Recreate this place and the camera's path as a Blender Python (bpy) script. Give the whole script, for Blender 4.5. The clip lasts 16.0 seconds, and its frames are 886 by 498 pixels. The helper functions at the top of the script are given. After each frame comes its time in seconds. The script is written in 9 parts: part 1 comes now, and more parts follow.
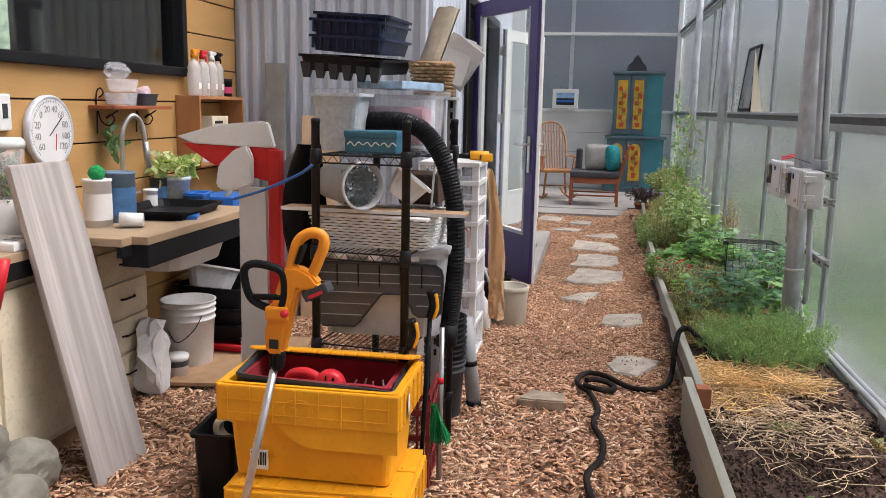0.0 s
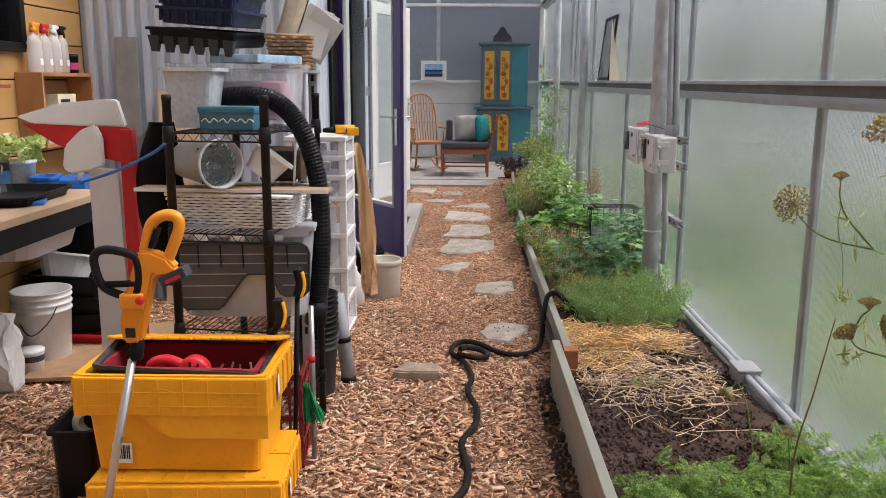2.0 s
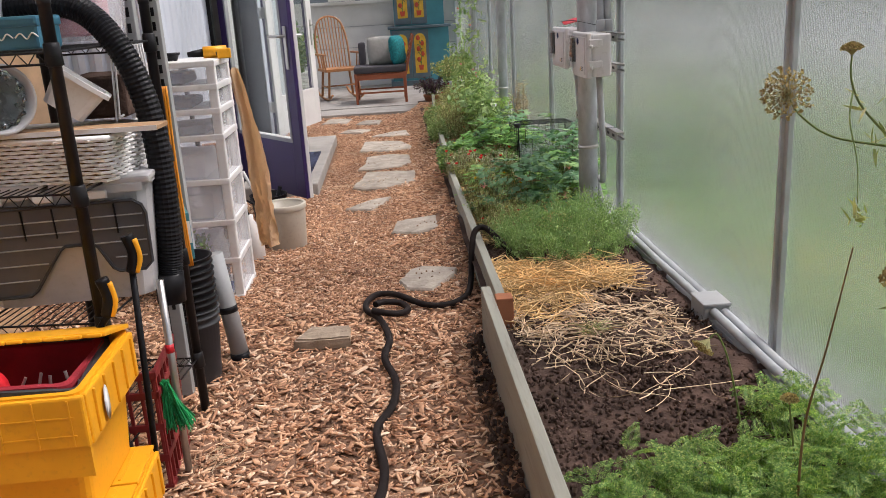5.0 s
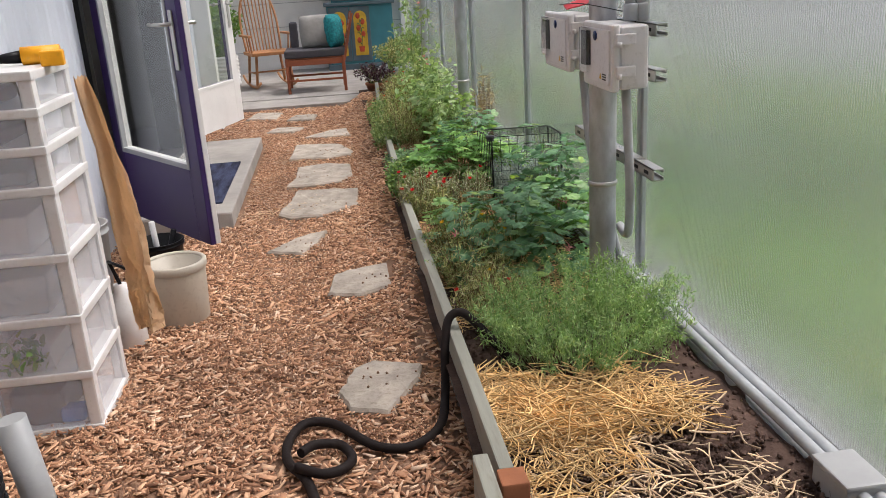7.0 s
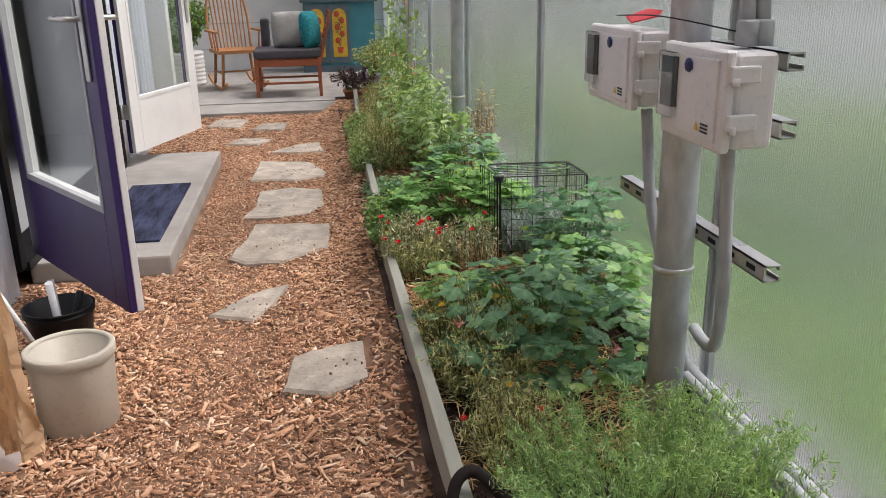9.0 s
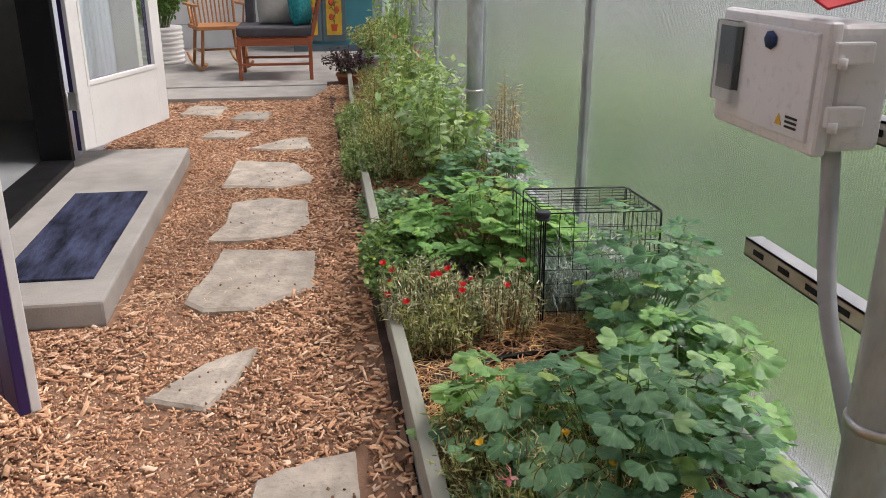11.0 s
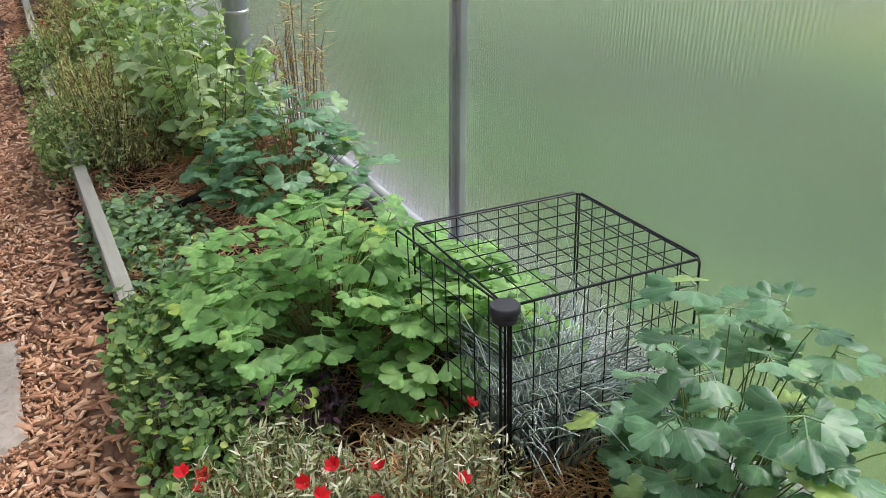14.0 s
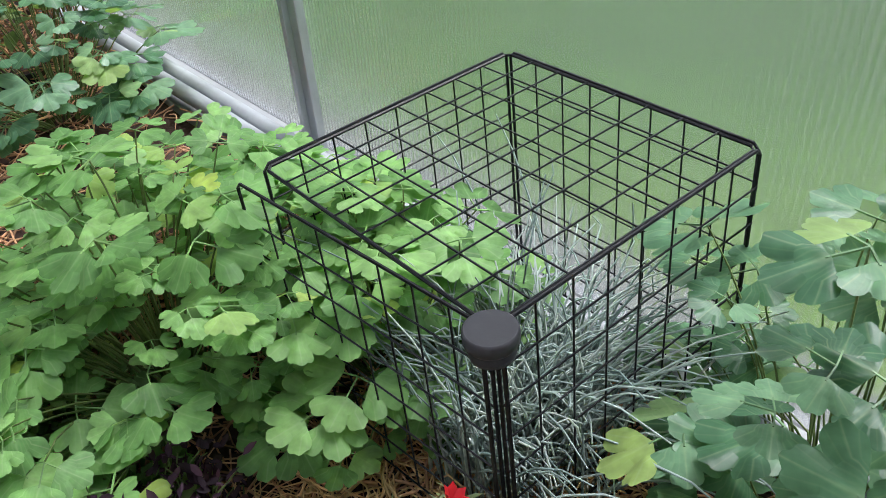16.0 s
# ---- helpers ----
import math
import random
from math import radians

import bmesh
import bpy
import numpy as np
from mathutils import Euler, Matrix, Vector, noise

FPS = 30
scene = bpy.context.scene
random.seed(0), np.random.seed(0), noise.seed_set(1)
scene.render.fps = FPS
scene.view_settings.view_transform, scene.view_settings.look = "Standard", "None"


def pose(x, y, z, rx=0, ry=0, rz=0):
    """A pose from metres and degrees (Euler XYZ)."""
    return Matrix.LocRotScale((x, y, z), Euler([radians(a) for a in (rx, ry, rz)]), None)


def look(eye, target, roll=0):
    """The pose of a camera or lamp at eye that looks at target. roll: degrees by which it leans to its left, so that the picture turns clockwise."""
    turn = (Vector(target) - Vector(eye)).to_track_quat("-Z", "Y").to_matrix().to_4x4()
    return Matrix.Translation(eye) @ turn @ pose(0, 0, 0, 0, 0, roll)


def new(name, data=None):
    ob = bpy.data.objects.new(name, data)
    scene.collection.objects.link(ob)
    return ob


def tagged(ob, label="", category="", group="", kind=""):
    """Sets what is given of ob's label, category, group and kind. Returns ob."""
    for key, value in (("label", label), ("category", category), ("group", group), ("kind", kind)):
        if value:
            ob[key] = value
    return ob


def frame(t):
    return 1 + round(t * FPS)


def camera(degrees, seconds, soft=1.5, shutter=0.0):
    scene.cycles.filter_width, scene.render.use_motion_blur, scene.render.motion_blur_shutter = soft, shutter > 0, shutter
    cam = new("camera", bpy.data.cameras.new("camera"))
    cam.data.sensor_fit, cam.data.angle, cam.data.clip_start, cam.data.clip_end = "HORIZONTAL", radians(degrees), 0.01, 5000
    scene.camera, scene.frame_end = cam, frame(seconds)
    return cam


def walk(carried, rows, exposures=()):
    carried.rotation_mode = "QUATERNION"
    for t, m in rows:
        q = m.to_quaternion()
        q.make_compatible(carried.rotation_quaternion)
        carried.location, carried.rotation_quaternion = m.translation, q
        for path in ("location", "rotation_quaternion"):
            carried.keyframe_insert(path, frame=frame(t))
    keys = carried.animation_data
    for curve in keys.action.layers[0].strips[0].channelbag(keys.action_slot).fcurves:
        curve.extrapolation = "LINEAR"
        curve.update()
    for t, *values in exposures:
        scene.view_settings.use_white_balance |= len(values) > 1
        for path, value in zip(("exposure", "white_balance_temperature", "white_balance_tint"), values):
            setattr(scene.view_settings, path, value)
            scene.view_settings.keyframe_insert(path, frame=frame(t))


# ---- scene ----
cam = camera(55.9, 16.0, soft=0.75)
PATH = [
    (0, (0.011, 0.272, 1.453), (-0.334, 2.213, 1.118), 1.2),
    (0.5, (0.03, 0.261, 1.442), (-0.154, 2.223, 1.099), 0.8),
    (1, (0.033, 0.274, 1.452), (-0.077, 2.234, 1.071), 0.6),
    (1.5, (0.046, 0.274, 1.437), (-0.022, 2.236, 1.057), 0.2),
    (2, (0.051, 0.292, 1.454), (-0.002, 2.252, 1.06), 0.3),
    (2.5, (0.06, 0.291, 1.453), (0.029, 2.252, 1.061), -0.0),
    (3, (0.065, 0.296, 1.428), (0.113, 2.245, 0.98), -0.4),
    (3.5, (0.099, 0.359, 1.409), (0.13, 2.309, 0.966), -0.9),
    (4, (0.145, 0.556, 1.347), (0.177, 2.513, 0.934), -1.8),
    (4.2, (0.157, 0.631, 1.329), (0.184, 2.582, 0.891), -2.4),
    (6.3, (0.186, 1.88, 1.333), (0.396, 3.762, 0.687), -4.0),
    (6.5, (0.191, 2.04, 1.323), (0.405, 3.924, 0.688), -3.8),
    (7, (0.227, 2.4, 1.342), (0.447, 4.286, 0.716), -3.5),
    (7.5, (0.258, 2.667, 1.34), (0.489, 4.555, 0.721), -2.4),
    (8, (0.241, 2.925, 1.326), (0.504, 4.81, 0.71), -2.0),
    (8.5, (0.219, 3.129, 1.318), (0.502, 5.008, 0.694), -1.6),
    (9, (0.268, 3.377, 1.319), (0.554, 5.255, 0.692), -1.0),
    (9.5, (0.305, 3.586, 1.328), (0.59, 5.466, 0.708), -0.5),
    (9.7, (0.304, 3.674, 1.319), (0.588, 5.555, 0.703), -0.3),
    (11.8, (0.323, 4.74, 1.253), (0.678, 6.576, 0.542), 1.1),
    (12, (0.308, 4.832, 1.246), (0.715, 6.655, 0.53), 0.9),
    (12.5, (0.325, 5.032, 1.221), (0.925, 6.777, 0.448), 0.8),
    (13, (0.35, 5.275, 1.204), (1.004, 6.986, 0.4), 1.4),
    (13.5, (0.411, 5.587, 1.215), (1.135, 7.248, 0.369), 1.5),
    (14, (0.416, 5.812, 1.172), (1.267, 7.366, 0.245), -0.1),
    (14.5, (0.425, 6.027, 1.077), (1.46, 7.42, 0.085), -1.8),
    (15, (0.547, 6.223, 1.063), (1.586, 7.534, -0.032), -4.5),
    (15.5, (0.656, 6.369, 1.024), (1.704, 7.564, -0.19), -4.1),
    (16, (0.685, 6.388, 0.993), (1.693, 7.53, -0.302), -4.3),
]
EXPOSURES = [(0.0, 0.92, 6300, 15), (4.0, 0.95, 6500, 17), (6.5, 0.95, 6500, 15), (12.5, 0.92, 6550, 16), (14.0, 1.1, 6200, 15), (15.5, 1.1, 6040, 13), (16.0, 1.25, 5980, 13)]
walk(cam, [(t, look(eye, target, roll)) for t, eye, target, roll in PATH], EXPOSURES)

# ---- world, sun, exposure ----
world = bpy.data.worlds.new("sky")
scene.world = world
world.use_nodes = True
wn = world.node_tree.nodes
sky = wn.new("ShaderNodeTexSky")
sky.sky_type, sky.sun_disc = "NISHITA", False
sky.sun_elevation, sky.sun_rotation = radians(58), radians(70)
sky.air_density, sky.dust_density, sky.ozone_density = 1.0, 4.5, 0.9
wn["Background"].inputs["Strength"].default_value = 0.15
world.node_tree.links.new(sky.outputs["Color"], wn["Background"].inputs["Color"])
sun = new("sun", bpy.data.lights.new("sun", "SUN"))
sun.data.energy, sun.data.angle, sun.data.color = 1.4, radians(30), (1.0, 0.96, 0.93)
sun.matrix_world = look((20, 8, 34), (0, 7, 0))

# ---- materials ----


def nodes_of(name):
    m = bpy.data.materials.new(name)
    m.use_nodes = True
    t = m.node_tree
    return m, t, t.nodes, t.nodes["Principled BSDF"]


def ramp_of(t, fac, stops):
    r = t.nodes.new("ShaderNodeValToRGB")
    while len(r.color_ramp.elements) < len(stops):
        r.color_ramp.elements.new(0.5)
    for e, (p, c) in zip(r.color_ramp.elements, stops):
        e.position, e.color = p, (*c, 1)
    t.links.new(fac, r.inputs["Fac"])
    return r.outputs["Color"]


def noise_of(t, scale, detail=4.0, stretch=(1, 1, 1), rough=0.55):
    c = t.nodes.new("ShaderNodeTexCoord")
    mp = t.nodes.new("ShaderNodeMapping")
    mp.inputs["Scale"].default_value = stretch
    n = t.nodes.new("ShaderNodeTexNoise")
    n.inputs["Scale"].default_value, n.inputs["Detail"].default_value, n.inputs["Roughness"].default_value = scale, detail, rough
    t.links.new(c.outputs["Object"], mp.inputs["Vector"])
    t.links.new(mp.outputs["Vector"], n.inputs["Vector"])
    return n.outputs["Fac"]


def mixed(t, a, b, fac, mode="MIX"):
    n = t.nodes.new("ShaderNodeMix")
    n.data_type, n.blend_type = "RGBA", mode
    for sock, v in ((n.inputs[0], fac), (n.inputs[6], a), (n.inputs[7], b)):
        if hasattr(v, "is_linked"):
            t.links.new(v, sock)
        else:
            sock.default_value = v if not isinstance(v, tuple) else (*v, 1)
    return n.outputs[2]


def bumped(t, bsdf, height, strength, dist=0.01):
    b = t.nodes.new("ShaderNodeBump")
    b.inputs["Strength"].default_value, b.inputs["Distance"].default_value = strength, dist
    t.links.new(height, b.inputs["Height"])
    t.links.new(b.outputs["Normal"], bsdf.inputs["Normal"])


def surf(name, col, rough=0.6, metal=0.0, vary=0.18, scale=6.0, fine=60.0, bump=0.15, stretch=(1, 1, 1), dirt=None, spec=0.4, island=0.0):
    """A surface with stains at a large scale, grain at a small one, and uneven gloss."""
    m, t, n, b = nodes_of(name)
    dark = tuple(max(0.0, c * (1 - vary)) for c in col)
    lite = tuple(min(1.0, c * (1 + vary * 0.7)) for c in col)
    big, small = noise_of(t, scale, 5, stretch), noise_of(t, fine, 3, stretch)
    c1 = ramp_of(t, big, [(0.3, dark), (0.7, lite)])
    c2 = mixed(t, c1, dirt or dark, ramp_of(t, small, [(0.55, (0, 0, 0)), (0.8, (0.55, 0.55, 0.55))]))
    if island:
        g = n.new("ShaderNodeNewGeometry")
        o = n.new("ShaderNodeObjectInfo")
        s = n.new("ShaderNodeMath")
        s.operation = "ADD"
        f = n.new("ShaderNodeMath")
        f.operation = "FRACT"
        t.links.new(g.outputs["Random Per Island"], s.inputs[0])
        t.links.new(o.outputs["Random"], s.inputs[1])
        t.links.new(s.outputs[0], f.inputs[0])
        c2 = mixed(t, c2, ramp_of(t, f.outputs[0], [(0, (1 - island,) * 3), (1, (1 + island,) * 3)]), 1.0, "MULTIPLY")
    t.links.new(c2, b.inputs["Base Color"])
    r = n.new("ShaderNodeMapRange")
    r.inputs["To Min"].default_value, r.inputs["To Max"].default_value = max(0.03, rough - 0.12), min(1, rough + 0.12)
    t.links.new(big, r.inputs["Value"])
    t.links.new(r.outputs[0], b.inputs["Roughness"])
    b.inputs["Metallic"].default_value = metal
    b.inputs["Specular IOR Level"].default_value = spec
    if bump:
        bumped(t, b, small, bump, 0.004)
    return m


def foliage(name, stops, rough=0.55, trans=0.35, vein=0.0):
    """Leaves: a colour of its own for each leaf, some light let through."""
    m, t, n, b = nodes_of(name)
    g, o, s, f = n.new("ShaderNodeNewGeometry"), n.new("ShaderNodeObjectInfo"), n.new("ShaderNodeMath"), n.new("ShaderNodeMath")
    s.operation, f.operation = "ADD", "FRACT"
    t.links.new(g.outputs["Random Per Island"], s.inputs[0])
    t.links.new(o.outputs["Random"], s.inputs[1])
    t.links.new(s.outputs[0], f.inputs[0])
    col = ramp_of(t, f.outputs[0], stops)
    if vein:
        uv, sep = n.new("ShaderNodeUVMap"), n.new("ShaderNodeSeparateXYZ")
        t.links.new(uv.outputs[0], sep.inputs[0])
        for turns_round, width, gain in ((1.5, 0.035, vein), (6.0, 0.09, vein * 0.45)):
            k, g2, w = n.new("ShaderNodeMath"), n.new("ShaderNodeMath"), n.new("ShaderNodeMath")
            k.operation, g2.operation, w.operation = "MULTIPLY", "PINGPONG", "MULTIPLY"
            k.inputs[1].default_value, g2.inputs[1].default_value = turns_round, 0.5
            t.links.new(sep.outputs["X"], k.inputs[0])
            t.links.new(k.outputs[0], g2.inputs[0])
            t.links.new(g2.outputs[0], w.inputs[0])
            t.links.new(sep.outputs["Y"], w.inputs[1])
            col = mixed(t, col, (0.5, 0.62, 0.36), ramp_of(t, w.outputs[0], [(0.0, (gain,) * 3), (width, (0, 0, 0))]))
    col = mixed(t, col, ramp_of(t, noise_of(t, 35, 3), [(0.3, (0.7, 0.7, 0.7)), (0.7, (1.2, 1.2, 1.15))]), 1.0, "MULTIPLY")
    t.links.new(col, b.inputs["Base Color"])
    b.inputs["Roughness"].default_value = rough
    b.inputs["Specular IOR Level"].default_value = 0.3
    tr = n.new("ShaderNodeBsdfTranslucent")
    t.links.new(mixed(t, col, (1.2, 1.3, 0.5), 1.0, "MULTIPLY"), tr.inputs["Color"])
    mx = n.new("ShaderNodeMixShader")
    mx.inputs[0].default_value = trans
    t.links.new(b.outputs[0], mx.inputs[1])
    t.links.new(tr.outputs[0], mx.inputs[2])
    t.links.new(mx.outputs[0], n["Material Output"].inputs["Surface"])
    bumped(t, b, noise_of(t, 90, 2), 0.25, 0.003)
    return m


def glass(name, col=(0.9, 0.95, 0.93), rough=0.02, ior=1.45):
    m, t, n, b = nodes_of(name)
    b.inputs["Base Color"].default_value = (*col, 1)
    b.inputs["Roughness"].default_value = rough
    b.inputs["IOR"].default_value = ior
    b.inputs["Transmission Weight"].default_value = 1.0
    return m


def clear_plastic(name, col, rough=0.3, trans=0.78):
    """Milky plastic: part clear, part white."""
    m, t, n, b = nodes_of(name)
    t.links.new(mixed(t, col, tuple(c * 0.8 for c in col), noise_of(t, 9, 3)), b.inputs["Base Color"])
    b.inputs["Roughness"].default_value = rough
    clear = n.new("ShaderNodeBsdfTransparent")
    mx = n.new("ShaderNodeMixShader")
    mx.inputs[0].default_value = trans
    t.links.new(b.outputs[0], mx.inputs[1])
    t.links.new(clear.outputs[0], mx.inputs[2])
    t.links.new(mx.outputs[0], n["Material Output"].inputs["Surface"])
    return m


def twinwall(name, haze_lo=0.03, haze_hi=0.11, tint=(0.5, 0.52, 0.53)):
    """Twin-wall polycarbonate: fluted, with a patchy haze of the given tint."""
    m, t, n, b = nodes_of(name)
    c = n.new("ShaderNodeTexCoord")
    w = n.new("ShaderNodeTexWave")
    w.wave_type, w.bands_direction = "BANDS", "Y"
    w.inputs["Scale"].default_value = 32.0
    w.inputs["Distortion"].default_value = 0.4
    t.links.new(c.outputs["Object"], w.inputs["Vector"])
    b.inputs["IOR"].default_value = 1.45
    b.inputs["Transmission Weight"].default_value = 1.0
    t.links.new(ramp_of(t, noise_of(t, 0.7, 1, (1, 1, 2)), [(0.3, (0.47, 0.5, 0.5)), (0.7, (0.55, 0.58, 0.58))]), b.inputs["Base Color"])
    t.links.new(ramp_of(t, noise_of(t, 0.6, 1), [(0.3, (0.14,) * 3), (0.75, (0.24,) * 3)]), b.inputs["Roughness"])
    bumped(t, b, w.outputs["Fac"], 0.2, 0.002)
    haze = n.new("ShaderNodeBsdfDiffuse")
    haze.inputs["Color"].default_value = (*tint, 1)
    back = n.new("ShaderNodeBsdfTranslucent")
    back.inputs["Color"].default_value = (*[c * 0.92 for c in tint], 1)
    both, fin = n.new("ShaderNodeMixShader"), n.new("ShaderNodeMixShader")
    t.links.new(haze.outputs[0], both.inputs[1])
    t.links.new(back.outputs[0], both.inputs[2])
    both.inputs[0].default_value = 0.6
    fog = mixed(t, ramp_of(t, noise_of(t, 0.8, 1, (1, 1, 1.5)), [(0.35, (haze_lo,) * 3), (0.8, (haze_hi,) * 3)]), ramp_of(t, w.outputs["Fac"], [(0.75, (0, 0, 0)), (0.95, (0.1, 0.1, 0.1))]), 1.0, "ADD")
    t.links.new(fog, fin.inputs[0])
    t.links.new(b.outputs[0], fin.inputs[1])
    t.links.new(both.outputs[0], fin.inputs[2])
    t.links.new(fin.outputs[0], n["Material Output"].inputs["Surface"])
    return m


M_SOIL = surf("soil", (0.085, 0.054, 0.042), 0.95, vary=0.5, scale=9, fine=90, bump=0.9, spec=0.15)
M_MULCH = surf("mulch_bed", (0.27, 0.16, 0.105), 0.95, vary=0.4, scale=5, fine=130, bump=0.8, dirt=(0.08, 0.05, 0.035), spec=0.1)
M_GRASS, t_, n_, b_ = nodes_of("lawn")
t_.links.new(mixed(t_, ramp_of(t_, noise_of(t_, 0.35, 3, (1, 0.5, 1)), [(0.3, (0.03, 0.075, 0.015)), (0.44, (0.075, 0.17, 0.025)), (0.56, (0.14, 0.25, 0.04)), (0.7, (0.28, 0.3, 0.09))]), (0.05, 0.1, 0.02), ramp_of(t_, noise_of(t_, 9, 3), [(0.5, (0, 0, 0)), (0.8, (0.6, 0.6, 0.6))])), b_.inputs["Base Color"])
b_.inputs["Roughness"].default_value = 0.95
# pale tone for the whitish scatter low in the wall sheets
M_SILLHAZE = surf("pale_sill_haze", (0.25, 0.26, 0.22), 0.95, vary=0.25, scale=6, fine=60, bump=0.8, spec=0.1)
M_PALEGROUND = surf("added_pale_ground", (0.4, 0.4, 0.38), 0.95, vary=0.3, scale=0.25, fine=8, bump=0.5, spec=0.1)
M_HEDGE = surf("far_foliage", (0.1, 0.19, 0.05), 0.95, vary=0.5, scale=0.8, fine=9, bump=0.6, spec=0.1)
M_GALV = surf("galvanised_steel", (0.53, 0.55, 0.58), 0.5, 0.15, 0.32, 18, 70, 0.12, stretch=(1, 1, 0.4))
M_WEBGREY = surf("dark_web_grey", (0.16, 0.165, 0.17), 0.6, 0.1, 0.3, 10, 60, 0.1)
M_PIPE = surf("grey_conduit", (0.36, 0.38, 0.39), 0.5, 0.15, 0.2, 10, 60, 0.1)
M_ALU = surf("aluminium_bar", (0.5, 0.52, 0.53), 0.4, 0.7, 0.15, 8, 80, 0.08)
M_SIDING = surf("corrugated_siding", (0.56, 0.6, 0.67), 0.42, 0.15, 0.12, 2.5, 50, 0.08, stretch=(1, 1, 0.2))
M_BOARD = surf("ochre_boards", (0.44, 0.25, 0.09), 0.6, 0, 0.16, 3, 40, 0.2, stretch=(1, 0.15, 1), island=0.12)
M_BLACKF = surf("black_frame", (0.009, 0.009, 0.01), 0.5, vary=0.2, bump=0.05, spec=0.18)
M_BLACK = surf("black_plastic", (0.009, 0.009, 0.0105), 0.42, vary=0.35, scale=12, bump=0.1, spec=0.15)
M_BLACKM = surf("black_wire", (0.01, 0.01, 0.011), 0.4, 0.0, 0.3, 30, 90, 0.05, spec=0.25)
M_PURPLE = surf("purple_paint", (0.036, 0.019, 0.09), 0.35, vary=0.15, scale=4, bump=0.05)
M_WHITE = surf("white_paint", (0.7, 0.69, 0.67), 0.5, vary=0.07, scale=4, bump=0.06, dirt=(0.6, 0.58, 0.54))
M_WPLAST = surf("white_plastic", (0.7, 0.7, 0.69), 0.4, vary=0.08, scale=7, bump=0.05, dirt=(0.52, 0.5, 0.47))
M_GPLAST = surf("grey_plastic", (0.32, 0.33, 0.33), 0.45, vary=0.15, scale=6, bump=0.08)
M_DGREY = surf("dark_grey_plastic", (0.048, 0.049, 0.053), 0.5, vary=0.2, scale=6, bump=0.08, spec=0.22)
M_FLAP = surf("slate_grey_plastic", (0.085, 0.085, 0.092), 0.45, vary=0.2, scale=6, bump=0.08, spec=0.3)
M_CREAM = surf("cream_paint", (0.72, 0.64, 0.47), 0.5, vary=0.14, scale=5, bump=0.12, dirt=(0.4, 0.32, 0.2))
M_CONC = surf("concrete", (0.33, 0.31, 0.285), 0.9, vary=0.2, scale=5, fine=110, bump=0.35, dirt=(0.26, 0.23, 0.2), spec=0.2)
M_STONE = surf("flagstone", (0.41, 0.36, 0.3), 0.92, vary=0.3, scale=11, fine=55, bump=0.9, dirt=(0.16, 0.12, 0.085), spec=0.2, island=0.1)
M_BUFF = surf("buff_block", (0.34, 0.27, 0.2), 0.92, vary=0.3, scale=14, fine=70, bump=0.6, dirt=(0.16, 0.1, 0.07), spec=0.2)
M_BEDWOOD = surf("weathered_board", (0.3, 0.3, 0.25), 0.85, vary=0.25, scale=5, fine=50, bump=0.4, stretch=(1, 0.12, 1), dirt=(0.14, 0.12, 0.09))
M_MAT = surf("blue_doormat", (0.042, 0.048, 0.085), 0.98, vary=0.8, scale=22, fine=150, bump=0.9, stretch=(1, 0.2, 1), spec=0.1)
M_YELLOW = surf("yellow_plastic", (0.82, 0.37, 0.012), 0.42, vary=0.1, scale=5, bump=0.06, dirt=(0.6, 0.27, 0.02))
M_ORANGE = surf("orange_plastic", (0.8, 0.29, 0.02), 0.4, vary=0.08, bump=0.05)
M_RED = surf("red_paint", (0.55, 0.014, 0.016), 0.42, vary=0.2, scale=7, bump=0.1)
M_REDCLOTH = surf("red_cloth", (0.28, 0.015, 0.025), 0.9, vary=0.3, scale=12, fine=180, bump=0.4)
M_TEAL = surf("teal_paint", (0.045, 0.2, 0.24), 0.45, vary=0.15, scale=5, bump=0.1)
M_TEALTIN = surf("blue_tin", (0.05, 0.17, 0.25), 0.35, 0.3, vary=0.15, bump=0.05)
M_NAVY = surf("navy_print", (0.012, 0.03, 0.12), 0.5, vary=0.1, bump=0.03)
M_BLUE = surf("blue_plastic", (0.02, 0.13, 0.45), 0.4, vary=0.12, bump=0.05)
M_GOLD = surf("ochre_paint", (0.6, 0.36, 0.03), 0.5, vary=0.2, scale=12, bump=0.1)
M_WOOD = surf("oiled_hardwood", (0.3, 0.085, 0.035), 0.5, vary=0.3, scale=7, fine=60, bump=0.15, stretch=(0.2, 1, 1))
M_OAK = surf("light_oak", (0.4, 0.18, 0.07), 0.5, vary=0.25, scale=8, fine=60, bump=0.15, stretch=(1, 1, 0.2))
M_PINE = surf("grey_pine_board", (0.41, 0.375, 0.35), 0.8, vary=0.3, scale=22, fine=70, bump=0.4, stretch=(1, 1, 0.04), dirt=(0.24, 0.2, 0.17))
M_PLY = surf("plywood", (0.36, 0.22, 0.12), 0.85, vary=0.25, scale=12, fine=60, bump=0.3, dirt=(0.22, 0.12, 0.06))
M_COUNTER = surf("worktop_wood", (0.38, 0.27, 0.17), 0.55, vary=0.2, scale=8, fine=50, bump=0.15, stretch=(1, 0.15, 1))
M_CARD = surf("brown_paper", (0.78, 0.57, 0.36), 0.7, vary=0.12, scale=8, fine=60, bump=0.08)
M_WICKER = surf("white_wicker", (0.87, 0.86, 0.84), 0.7, vary=0.15, scale=20, fine=90, bump=0.2)
M_WICKERB = surf("brown_wicker", (0.36, 0.22, 0.11), 0.75, vary=0.3, scale=30, fine=90, bump=0.3)
M_CROCK = surf("stoneware", (0.5, 0.46, 0.38), 0.45, vary=0.1, scale=6, bump=0.1, dirt=(0.36, 0.31, 0.24))
